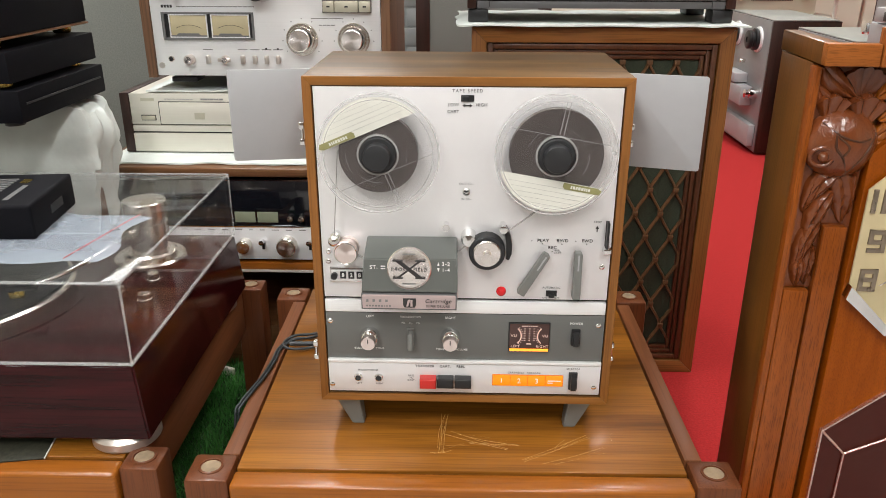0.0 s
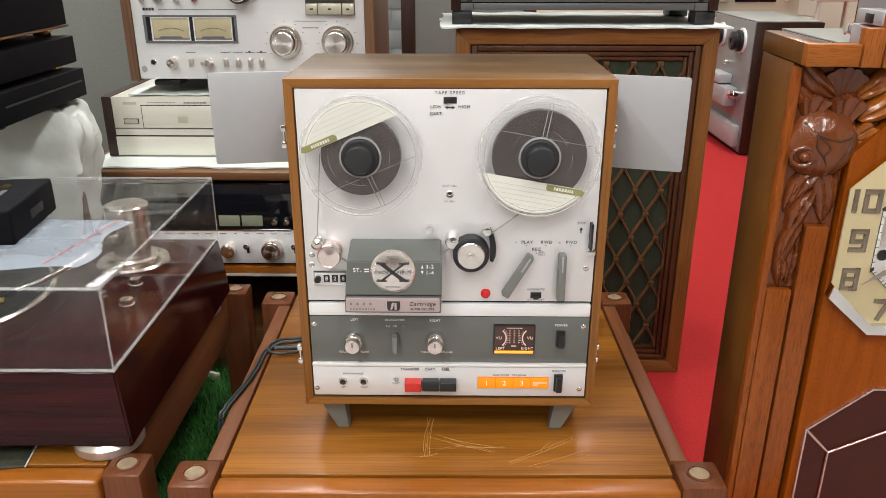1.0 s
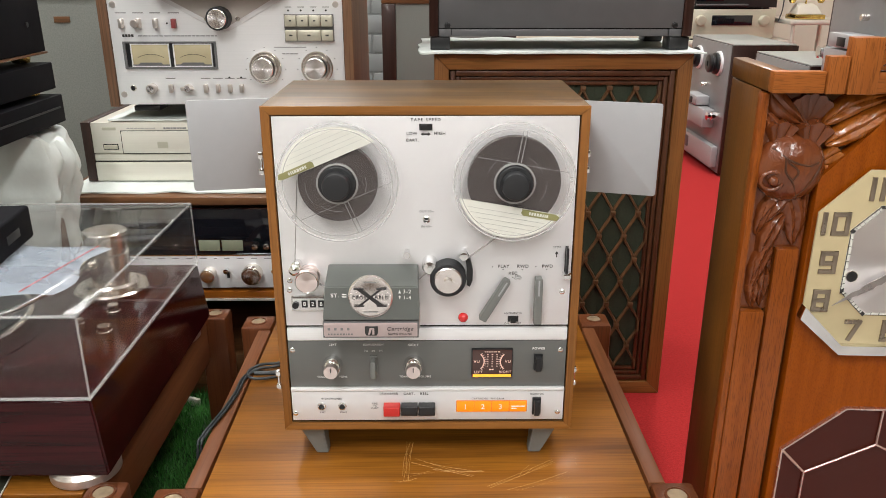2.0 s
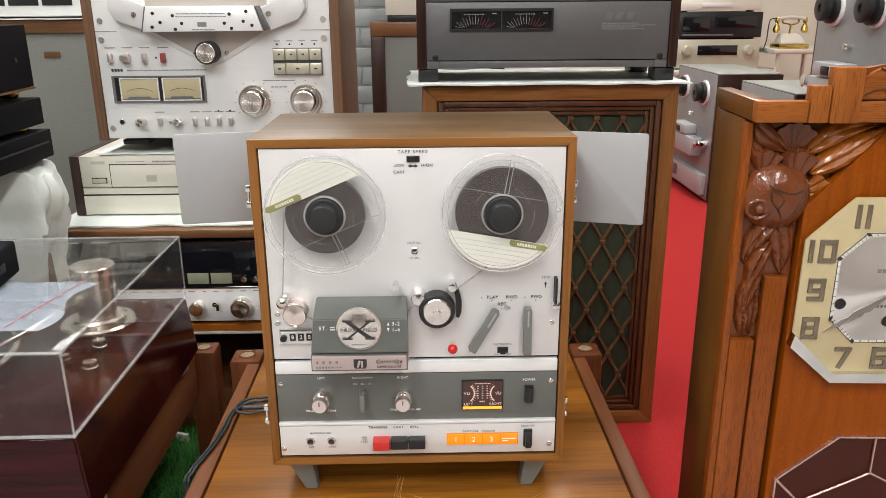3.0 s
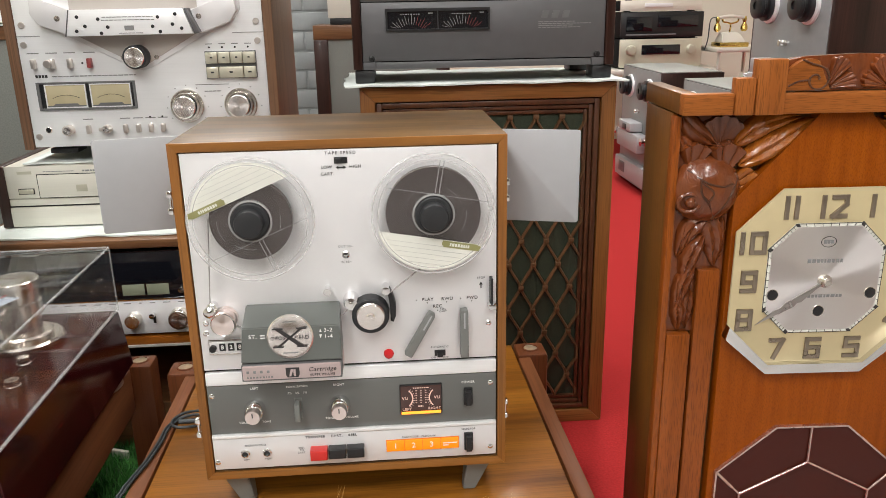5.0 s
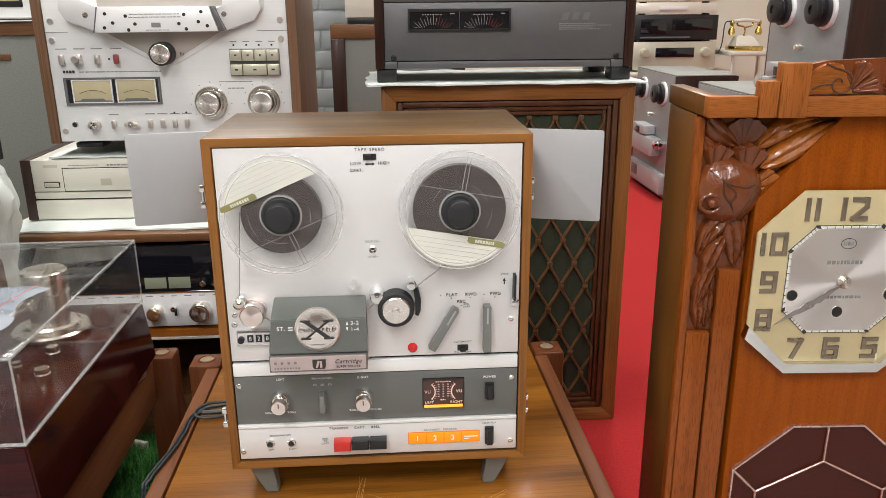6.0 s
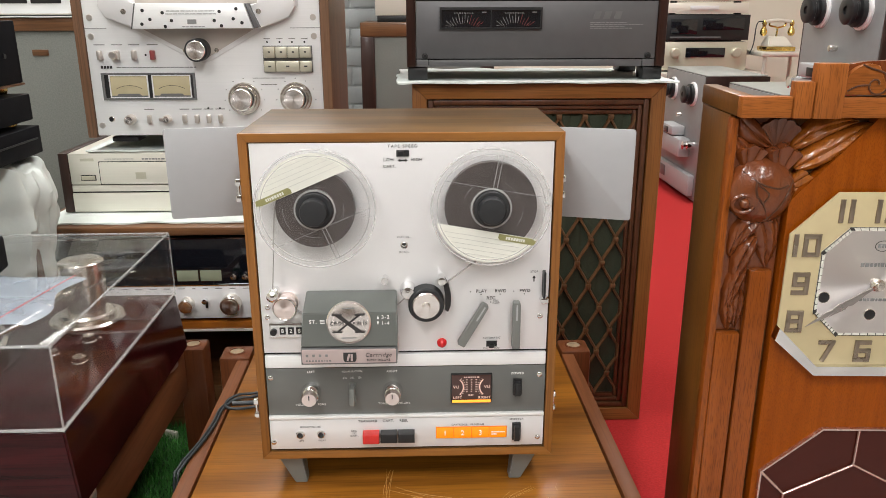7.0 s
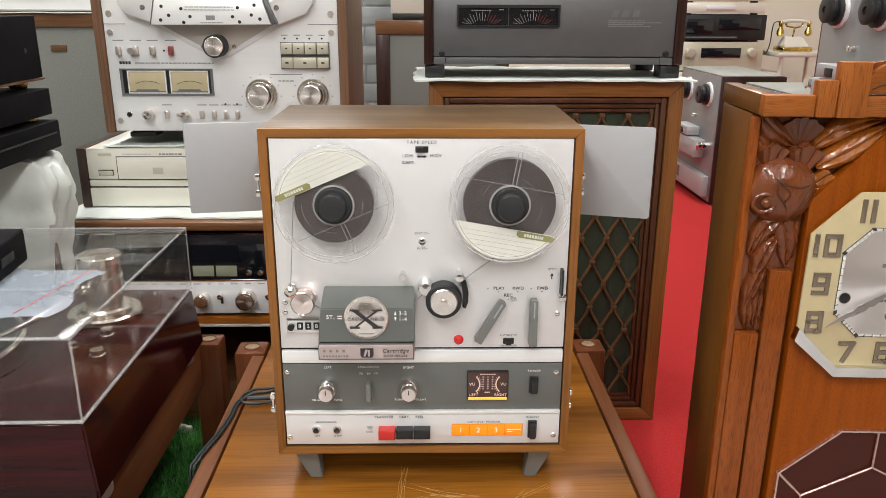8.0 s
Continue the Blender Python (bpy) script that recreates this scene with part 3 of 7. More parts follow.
def recorder():
    t = thing("tape_recorder", pose(DX, DY, DZ), "walnut-cased silver reel-to-reel tape recorder playing a tape", "tape recorder")
    W, Z0, Z1, D, b = 0.176, 0.046, 0.443, 0.203, 0.0095
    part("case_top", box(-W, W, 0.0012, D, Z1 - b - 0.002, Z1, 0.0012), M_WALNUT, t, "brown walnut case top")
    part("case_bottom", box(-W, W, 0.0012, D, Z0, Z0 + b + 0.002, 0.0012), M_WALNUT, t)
    for s in (-1, 1):
        a, c = sorted((s * W, s * (W - b)))
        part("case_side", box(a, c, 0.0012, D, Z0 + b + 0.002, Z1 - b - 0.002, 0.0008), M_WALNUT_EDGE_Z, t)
    part("case_back", box(-W + b, W - b, D - 0.008, D - 0.002, Z0 + b + 0.002, Z1 - b - 0.002), M_BLACK, t)
    e = 0.0095
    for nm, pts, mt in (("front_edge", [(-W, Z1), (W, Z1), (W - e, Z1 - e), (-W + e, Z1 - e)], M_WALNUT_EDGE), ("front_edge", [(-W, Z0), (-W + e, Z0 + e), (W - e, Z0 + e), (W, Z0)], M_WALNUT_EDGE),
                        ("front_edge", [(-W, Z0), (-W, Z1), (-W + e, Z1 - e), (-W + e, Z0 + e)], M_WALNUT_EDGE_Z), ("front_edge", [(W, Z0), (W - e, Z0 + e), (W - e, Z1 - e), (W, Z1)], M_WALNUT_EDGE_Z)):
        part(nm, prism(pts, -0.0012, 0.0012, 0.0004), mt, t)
    part("inner_shadow_gap", box(-W + b, W - b, 0.006, 0.009, Z0 + b + 0.002, Z1 - b - 0.002), M_GAP, t)
    for s in (-1, 1):
        for y in (0.012, D - 0.045):
            bm = bmesh.new()
            top = [bm.verts.new((s * 0.148 + ox, y + oy, Z0 + 0.001)) for ox, oy in ((-0.0155, 0), (0.0155, 0), (0.0155, 0.034), (-0.0155, 0.034))]
            bot = [bm.verts.new((s * 0.134 + ox, y + 0.004 + oy, 0.0006)) for ox, oy in ((-0.0075, 0), (0.0075, 0), (0.0075, 0.016), (-0.0075, 0.016))]
            bm.faces.new(top)
            bm.faces.new(bot[::-1])
            for i in range(4):
                bm.faces.new([top[i], bot[i], bot[(i + 1) % 4], top[(i + 1) % 4]])
            bmesh.ops.bevel(bm, geom=list(bm.edges), offset=0.0012, segments=2, affect="EDGES")
            part("foot", bm, M_GREYLIGHT, t, "tapered grey foot")
    PW = 0.1648
    # upper silver plate
    up = part("upper_plate", box(-PW, PW, 0.0, 0.006, 0.1868, 0.4322, 0.0006), M_PANEL, t, "satin silver upper plate")
    # lower plates
    part("silver_trim", box(-PW, PW, -0.0012, 0.006, 0.1675, 0.1835, 0.0012), M_SILVER, t)
    lo = part("grey_plate", box(-PW, PW, 0.0, 0.006, 0.1055, 0.1665, 0.0004), M_GREY, t, "dark grey control plate")
    ba = part("lower_plate", box(-PW, PW, -0.002, 0.006, 0.060, 0.1000, 0.0008), M_PANEL, t, "satin silver lower plate")
    part("silver_trim", box(-PW, PW, -0.0035, 0.006, 0.1008, 0.1050, 0.0008), M_SILVER, t)
    for x, z, y in ((-0.157, 0.244, 0), (-0.158, 0.232, 0), (0.156, 0.229, 0), (-0.160, 0.155, 0), (0.158, 0.154, 0), (-0.161, 0.070, -0.002), (0.158, 0.071, -0.002)):
        screw(t, x, z, y)
    # flaps that open to the sides
    for s, ln, ang, yh in ((-1, 0.108, 10, 0.109), (1, 0.098, -16, 0.090)):
        m = Matrix.Translation((s * (W + 0.001), yh, 0)) @ Matrix.Rotation(radians(ang), 4, "Z")
        r = 0.003
        pts = [(s * 0.0005, 0.325), (s * 0.0005, 0.4345), (s * (ln - r), 0.4345), (s * (ln - r * 0.3), 0.4345 - r * 0.3), (s * ln, 0.4345 - r), (s * ln, 0.325 + r), (s * (ln - r * 0.3), 0.325 + r * 0.3), (s * (ln - r), 0.325)]
        part("side_flap", prism(pts, 0.0, 0.0016, 0.0003), M_FLAP, t, "grey sheet metal side flap standing open", m)
    for s in (-1, 1):
        off = 0.0030 if s < 0 else 0.0008
        for z in (0.381, 0.115):
            h = part("hinge", lathe([(0.0016, -0.011), (0.0016, 0.011)], 12, "z", (s * (W + off), 0.001 + 0.006 * (s > 0), z)), M_CHROME, t, "chrome hinge")
            for dz in (-0.0090, 0.0090):
                part("knuckle", box(s * (W + off) - 0.0028, s * (W + off) + 0.0028, -0.0022 + 0.006 * (s > 0), 0.0042 + 0.006 * (s > 0), z + dz - 0.0036, z + dz + 0.0036, 0.0009), M_CHROME, h)
    # reels
    reel(t, -0.0945, 0.3640, 0.0425, 157, "clear plastic supply reel, half empty, with brown tape")
    reel(t, 0.0950, 0.3640, 0.0500, 10, "clear plastic take-up reel with brown tape")
    # tape runs
    def ribbon(a, c, name="tape_run"):
        a, c = Vector(a), Vector(c)
        bm = bmesh.new()
        d = (c - a).normalized()
        n = Vector((d.z, 0, -d.x)) * 0.0002
        vs = [bm.verts.new(p + q) for p in (a, c) for q in (Vector((0, -0.0022, 0)) - n, Vector((0, 0.0022, 0)) - n, Vector((0, 0.0022, 0)) + n, Vector((0, -0.0022, 0)) + n)]
        for i in range(4):
            bm.faces.new([vs[i], vs[(i + 1) % 4], vs[4 + (i + 1) % 4], vs[4 + i]])
        part(name, bm, M_TAPERUN, t, "thin tape seen edge on")
    ribbon((-0.139, -0.014, 0.366), (-0.147, -0.014, 0.270))
    ribbon((-0.122, -0.014, 0.246), (-0.105, -0.014, 0.236))
    ribbon((-0.012, -0.014, 0.248), (0.004, -0.014, 0.262))
    ribbon((0.046, -0.014, 0.276), (0.083, -0.014, 0.3045))
    # head cover
    hc = bmesh.new()
    sec = [(0.0, 0.2100), (-0.036, 0.2100), (-0.0325, 0.2490), (-0.004, 0.2640), (0.0, 0.2640)]
    sides = [[hc.verts.new((xb + (xt - xb) * (z - 0.2100) / 0.0540, y, z)) for y, z in sec] for xb, xt in ((-0.1160, -0.1115), (-0.0085, -0.0095))]
    hc.faces.new(sides[0])
    hc.faces.new(sides[1][::-1])
    for i in range(5):
        hc.faces.new([sides[0][i], sides[1][i], sides[1][(i + 1) % 5], sides[0][(i + 1) % 5]])
    bmesh.ops.bevel(hc, geom=list(hc.edges), offset=0.0010, segments=2, affect="EDGES")
    head = part("head_cover", hc, M_HEADCOVER, t, "grey head cover with round emblem")
    bm = bmesh.new()
    a = [bm.verts.new(p) for p in [(-0.1165, 0.0, 0.2075), (-0.0085, 0.0, 0.2075), (-0.0085, 0.0, 0.1855), (-0.1165, 0.0, 0.1855)]]
    c = [bm.verts.new(p) for p in [(-0.115, -0.040, 0.2078), (-0.0105, -0.040, 0.2078), (-0.0105, -0.0385, 0.1905), (-0.115, -0.0385, 0.1905)]]
    bm.faces.new(a)
    bm.faces.new(c[::-1])
    for i in range(4):
        bm.faces.new([a[i], c[i], c[(i + 1) % 4], a[(i + 1) % 4]])
    bmesh.ops.bevel(bm, geom=list(bm.edges), offset=0.0008, segments=2, affect="EDGES")
    nameplate = part("name_plate", bm, M_NAMEPLATE, head, "pinkish metal name plate")
    part("plate_rim", box(-0.1163, -0.0092, -0.0378, -0.001, 0.1893, 0.2084, 0.0006), M_VUGREY, head, "dark rim")
    tiltm = Matrix.Translation((0, -0.0335, 0.2385)) @ Matrix.Rotation(radians(-4.8), 4, "X")
    emb = part("emblem", lathe([(0.0248, 0), (0.0248, 0.002), (0.0232, 0.0034), (0.0215, 0.003), (0.014, 0.0046), (0, 0.0052)], 48, "y"), M_TURNED, head, "round satin emblem with a large black cross", tiltm @ Matrix.Translation((-0.062, 0, 0)))
    bm = bmesh.new()
    for s in (-1, 1):
        wide = 0.0032 if s > 0 else 0.0015
        prism([(-s * 0.0125 - wide, 0.010), (-s * 0.0125 + wide, 0.010), (s * 0.0125 + wide, -0.010), (s * 0.0125 - wide, -0.010)], -0.0058, -0.0050, bm=bm)
    for sx in (-1, 1):
        for sz in (-1, 1):
            box(sx * 0.0125 - 0.0055, sx * 0.0125 + 0.0055, -0.0058, -0.005, sz * 0.010 - 0.0008, sz * 0.010 + 0.0008, bm=bm)
    part("emblem_cross", bm, M_INK, emb)
    lettering("emblem_text", "CROSS   FIELD", 0.0056, (0, -0.0062, 0.0), M_INK, emb, bold=0.006)
    part("emblem_print", bars([(-0.007, 0.007, 0.0172, 0.0009)], -0.0044), M_GREYINK, emb)
    part("emblem_print", bars([(-0.008, 0.008, -0.0172, 0.0009)], -0.0044), M_GREYINK, emb)
    lettering("head_text", "ST.", 0.0062, (-0.1015, -0.0355, 0.240), M_WHITEINK, head, bold=0.006)
    part("head_mark", bars([(-0.0935, -0.0885, 0.2413, 0.0012), (-0.0935, -0.0885, 0.2385, 0.0012)], -0.0353, 0.0006), M_WHITEINK, head)
    lettering("head_text", "3-2", 0.0062, (-0.0215, -0.0355, 0.2445), M_WHITEINK, head, bold=0.006)
    lettering("head_text", "1-4", 0.0062, (-0.0215, -0.0362, 0.2375), M_WHITEINK, head, bold=0.006)
    part("head_mark", prism([(-0.031, 0.2425), (-0.0285, 0.2425), (-0.02975, 0.2465)], -0.0358, -0.0345, bm=prism([(-0.031, 0.2393), (-0.0285, 0.2393), (-0.02975, 0.2355)], -0.0362, -0.0345)), M_WHITEINK, head)
    part("plate_print", bars([(-0.1105 + i * 0.0072, -0.1078 + i * 0.0072, 0.2015, 0.0028) for i in range(4)] + stroke_row(-0.1105, -0.081, 0.1952, 0.0017, 0.0016, 0.0014, 5), -0.0402, 0.0006), M_GREYINK, nameplate)
    crest = part("plate_crest", prism([(-0.069, 0.2045), (-0.0545, 0.2045), (-0.0545, 0.1965), (-0.056, 0.1935), (-0.0675, 0.1935), (-0.069, 0.1965)], -0.0406, -0.0388), M_INK, nameplate)
    part("crest_stroke", prism([(-0.0655, 0.195), (-0.0635, 0.195), (-0.061, 0.2022), (-0.062, 0.2035), (-0.0638, 0.2025)], -0.0411, -0.0405, bm=box(-0.0608, -0.0585, -0.0411, -0.0405, 0.195, 0.2028)), M_NAMEPLATE, nameplate)
    lettering("plate_text", "Cartridge", 0.0066, (-0.030, -0.0404, 0.2015), M_INK, nameplate, lean=0.25)
    lettering("plate_text", "SUPER DELUXE", 0.0035, (-0.0300, -0.0400, 0.1950), M_INK, nameplate, bold=0.01)
    # left guide and roller
    part("tape_guide", lathe([(0.0058, 0), (0.0058, 0.010), (0.0045, 0.011), (0.0045, 0.018), (0.0062, 0.019), (0.0062, 0.022), (0.003, 0.0245), (0, 0.025)], 28, "y", (-0.147, 0, 0.2645)), M_CHROME, t)
    part("tension_roller", lathe([(0.0128, 0), (0.0128, 0.006), (0.0118, 0.007), (0.0118, 0.016), (0.0138, 0.017), (0.0138, 0.0205), (0.0118, 0.023), (0.004, 0.0238), (0, 0.025)], 40, "y", (-0.134, 0, 0.2505)), M_TURNED_REDREFL, t, "turned metal roller, pink reflection put into its colour")
    part("tension_roller_face", lathe([(0.0120, 0.0236), (0.0126, 0.0228), (0.0130, 0.0232), (0.0126, 0.0240), (0.0120, 0.0236)], 40, "y", (-0.134, 0, 0.2505)), M_CHROME, t)
    # counter
    cn = part("tape_counter", box(-0.1565, -0.1165, -0.0035, 0.002, 0.2075, 0.2255, 0.0008), M_CHROME, t, "chrome framed tape counter")
    part("counter_window", box(-0.1545, -0.117, -0.0042, -0.003, 0.2105, 0.2225, 0.0004), M_PANEL, cn)
    for i in range(3):
        part("counter_wheel", box(-0.1445 + i * 0.0095, -0.1375 + i * 0.0095, -0.0052, -0.004, 0.2120, 0.2210, 0.0006), M_BLACK, cn)
        lettering("counter_digit", "828"[i], 0.0068, (-0.141 + i * 0.0095, -0.0054, 0.2165), M_WHITEINK, cn, bold=0.006)
    part("reset_button", knob(0.0038, 0.006, (-0.151, -0.0035, 0.2160), 20), M_BLACK, cn)
    # peg, capstan, pinch roller, guide arm
    part("tape_peg", lathe([(0.0034, 0), (0.0034, 0.010), (0.0042, 0.011), (0.0042, 0.014), (0, 0.0145)], 20, "y", (-0.022, 0, 0.279)), M_CHROME, t)
    part("tape_peg", box(-0.0238, -0.0202, -0.008, 0.0, 0.272, 0.282, 0.0016), M_CHROME, t)
    part("capstan", lathe([(0.0090, 0), (0.0090, 0.004), (0.0082, 0.006), (0.0082, 0.015), (0.0068, 0.018), (0.003, 0.0186), (0.003, 0.021), (0, 0.0215)], 32, "y", (0.0035, 0, 0.2655)), M_CHROME, t)
    pr = part("pinch_roller", lathe([(0.0172, 0), (0.0202, 0.003), (0.0202, 0.019), (0.0188, 0.0208), (0.016, 0.0210), (0.016, 0.010)], 48, "y", (0.0240, 0, 0.2515)), M_RUBBER, t, "black rubber pinch roller with a turned metal cap")
    part("roller_cap", lathe([(0.0158, 0.012), (0.0158, 0.0215), (0.0145, 0.0232), (0.0050, 0.0226), (0.0034, 0.0255), (0, 0.026)], 48, "y", (0.0240, 0, 0.2515)), M_TURNED, pr)
    arc = [(0.0400, 0.2805), (0.0450, 0.2805), (0.0495, 0.272), (0.0522, 0.260), (0.0518, 0.248), (0.0490, 0.2405), (0.0455, 0.2425), (0.0472, 0.250), (0.0468, 0.261), (0.0440, 0.271)]
    part("guide_arm", prism(arc, -0.014, -0.002, 0.0015), M_BLACK, t, "black curved tape guide arm")
    part("guide_post", lathe([(0.0038, 0), (0.0038, 0.016), (0.0046, 0.017), (0.0046, 0.020), (0, 0.021)], 20, "y", (0.0415, 0, 0.2795)), M_CHROME, t)
    # levers
    for x, z, ang in ((0.0635, 0.198, 30), (0.1275, 0.193, 0)):
        m = Matrix.Translation((x, 0, z)) @ Matrix.Rotation(radians(ang), 4, "Y")
        lv = part("lever", prism([(-0.0046, 0.001), (-0.0038, 0.0), (0.0038, 0.0), (0.0046, 0.001), (0.0042, 0.055), (0.0032, 0.057), (-0.0032, 0.057), (-0.0042, 0.055)], -0.0135, -0.003, 0.0008), M_GREYLIGHT, t, "grey function lever", m)
        part("lever_line", box(-0.0009, 0.0009, -0.0139, -0.0132, 0.036, 0.055), M_FLAP, lv)
    part("record_lamp", lathe([(0.0058, 0), (0.0058, 0.001), (0.0050, 0.0035), (0.0025, 0.0055), (0, 0.0060)], 28, "y", (0.042, 0, 0.197)), M_RED, t, "red record lamp")
    sw = part("slide_switch", box(-0.0068, 0.0072, -0.0012, 0.001, 0.4172, 0.4240), M_BLACK, t, "small black slide switch", None)
    part("switch_knob", box(-0.0055, 0.0015, -0.0040, -0.001, 0.4176, 0.4236, 0.0008), M_BLACK, sw)
    sw = part("slide_switch", box(0.094, 0.1065, -0.0012, 0.001, 0.1915, 0.1985), M_BLACK, t, "small black slide switch")
    part("switch_knob", box(0.097, 0.1035, -0.004, -0.001, 0.1905, 0.1955, 0.0008), M_BLACK, sw)
    part("voltage_switch", lathe([(0.0042, 0), (0.0042, 0.0012), (0.0030, 0.002), (0.0022, 0.0008), (0, 0.0008)], 24, "y", (0, 0, 0.317)), M_CHROME, t)
    part("voltage_slot", knob(0.0022, 0.0015, (0, 0, 0.3185), 16), M_BLACK, t)
    part("stop_slot", box(0.1570, 0.1605, -0.001, 0.001, 0.252, 0.285, 0.0004), M_BLACK, t)
    part("stop_lever", box(0.1545, 0.1635, -0.0125, -0.0005, 0.2485, 0.2555, 0.0015), M_CHROME, t, "small chrome stop lever")
    part("stop_arm", box(0.1575, 0.1600, -0.010, -0.001, 0.255, 0.285, 0.0006), M_BLACK, t)
    # words on the plates
    def w(words, size, x, z, mat=M_INK, y=-0.0004, bold=0.007, **k):
        lettering("panel_text", words, size, (x, y, z), mat, t, bold=bold, **k)
    w("TAPE SPEED", 0.0045, 0.0, 0.4283, spread=1.42)
    w("LOW", 0.0047, -0.0150, 0.4135)
    w("HIGH", 0.0047, 0.0150, 0.4135)
    part("panel_mark", prism([(-0.0055, 0.4128), (-0.0025, 0.4148), (-0.0025, 0.4136), (0.0025, 0.4136), (0.0025, 0.4148), (0.0055, 0.4128), (0.0025, 0.4108), (0.0025, 0.4120), (-0.0025, 0.4120), (-0.0025, 0.4108)], -0.0005, 0.0002), M_INK, t)
    w("CART.", 0.0045, -0.0145, 0.4062)
    w("OUT 50~", 0.0036, 0.0, 0.3262, M_GREYINK)
    w("IN 60~", 0.0036, 0.0, 0.3085, M_GREYINK)
    w("PLAY", 0.0052, 0.0875, 0.2605)
    w("RWD", 0.0052, 0.1095, 0.2605)
    w("FWD", 0.0052, 0.1375, 0.2605)
    w("REC", 0.0052, 0.0985, 0.2520)
    w("REEL\nCART", 0.0030, 0.1045, 0.2470, M_GREYINK)
    w("STOP", 0.0034, 0.1475, 0.2835, M_GREYINK)
    w("AUTOMATIC", 0.0032, 0.1000, 0.2022, M_GREYINK)
    w("ON       OFF", 0.0032, 0.1000, 0.1890, M_GREYINK)
    bm = bmesh.new()
    for x, z in ((0.0750, 0.2600), (0.0870, 0.2565), (0.1090, 0.2565), (0.1245, 0.2600), (0.1370, 0.2565), (0.0985, 0.2470)):
        knob(0.0007, 0.0004, (x, 0, z), 8, bm=bm)
    part("panel_mark", bm, M_INK, t)
    part("panel_mark", prism([(0.1475, 0.2790), (0.1455, 0.2755), (0.1469, 0.2755), (0.1469, 0.2715), (0.1481, 0.2715), (0.1481, 0.2755), (0.1495, 0.2755)], -0.0005, 0.0002), M_INK, t)
    # grey plate controls
    for x in (-0.1130, -0.0165):
        kn = part("volume_knob", lathe([(0.0120, 0), (0.0122, 0.003), (0.0116, 0.0075), (0.0098, 0.0108), (0.0088, 0.0122), (0.0080, 0.0125)], 40, "y", (x, 0, 0.1360)), M_CHROME, t, "chrome double knob, cap coloured with a pink reflection")
        part("knob_cap", lathe([(0.0084, 0.0115), (0.0086, 0.0205), (0.0080, 0.0220), (0.0, 0.0217)], 40, "y", (x, 0, 0.1360)), M_TURNED_REDREFL, kn)
        part("knob_dot", box(x - 0.0005, x + 0.0005, -0.0226, -0.0216, 0.1365, 0.1420), M_INK, kn)
        part("knob_pointer", prism([(x - 0.0035, 0.1275), (x + 0.0035, 0.1275), (x, 0.1195)], -0.008, -0.001, 0.0005), M_SILVER, kn)
    eq = part("equaliser_switch", box(-0.0682, -0.0598, -0.0012, 0.0005, 0.1215, 0.1475), M_GREYLIGHT, t)
    part("switch_lever", box(-0.0672, -0.0608, -0.0160, -0.001, 0.1240, 0.1460, 0.0016), M_GREYLIGHT, eq, "grey paddle lever")
    w("LEFT", 0.0040, -0.112, 0.1618, M_WHITEINK)
    w("EQUALIZATION", 0.0030, -0.0640, 0.1618, M_WHITEINK)
    w("RIGHT", 0.0040, -0.0168, 0.1612, M_WHITEINK)
    w("7½   3¾   1⅞", 0.0034, -0.0640, 0.1535, M_WHITEINK)
    w("POWER", 0.0040, 0.1320, 0.1560, M_WHITEINK)
    w("VOLUME", 0.0034, -0.1250, 0.1190, M_WHITEINK)
    w("TONE", 0.0034, -0.1015, 0.1190, M_WHITEINK)
    w("TONE", 0.0034, -0.0290, 0.1190, M_WHITEINK)
    w("VOLUME", 0.0034, -0.0035, 0.1190, M_WHITEINK)
    # meter
    vm = part("level_meter", box(0.0525, 0.1015, -0.0028, 0.002, 0.1195, 0.1570, 0.0008), M_BLACK, t, "dark double level meter with amber light")
    part("meter_glass", box(0.0535, 0.1005, -0.0034, -0.0026, 0.1240, 0.1560, 0.0004), M_METERFACE, vm)
    part("meter_lamp", box(0.0540, 0.1000, -0.0040, -0.0026, 0.1200, 0.1232, 0.0004), M_AMBERLAMP, vm, "lit amber strip")
    bm = bmesh.new()
    for s, cx in ((1, 0.0545), (-1, 0.0995)):
        pts = [(cx + s * 0.0135 * math.cos(a), 0.1405 + 0.0135 * math.sin(a)) for a in np.linspace(-0.85, 0.85, 12)]
        pts += [(cx + s * 0.0122 * math.cos(a), 0.1405 + 0.0122 * math.sin(a)) for a in np.linspace(0.85, -0.85, 12)]
        prism(pts, -0.0038, -0.0034, bm=bm)
        for a in np.linspace(-0.8, 0.8, 9):
            u = [(cx + s * r * math.cos(a) + o * math.sin(a) * -0.0002, 0.1405 + r * math.sin(a) + o * 0.0002) for r, o in ((0.0135, -1), (0.0158, -1), (0.0158, 1), (0.0135, 1))]
            prism(u, -0.0038, -0.0034, bm=bm)
    for x in (0.0715, 0.0770, 0.0825):
        for i in range(6):
            box(x - 0.0009, x + 0.0009, -0.0038, -0.0034, 0.1345 + i * 0.0031 - 0.0004, 0.1345 + i * 0.0031 + 0.0004, bm=bm)
    part("meter_scale", bm, M_METERGLOW, vm)
    for words, x, z, sz in (("VU", 0.0585, 0.1405, 0.0052), ("VU", 0.0955, 0.1405, 0.0052), ("LEFT", 0.0605, 0.1265, 0.0046), ("RIGHT", 0.0925, 0.1265, 0.0046)):
        lettering("meter_text", words, sz, (x, -0.0037, z), M_METERGLOW, vm, bold=0.005)
    part("meter_print", bars(stroke_row(0.068, 0.086, 0.1535, 0.0012, 0.002, 0.001, 4) + stroke_row(0.0735, 0.0805, 0.1300, 0.0014, 0.0014, 0.0006, 2), -0.0035), M_METERGLOW, vm)
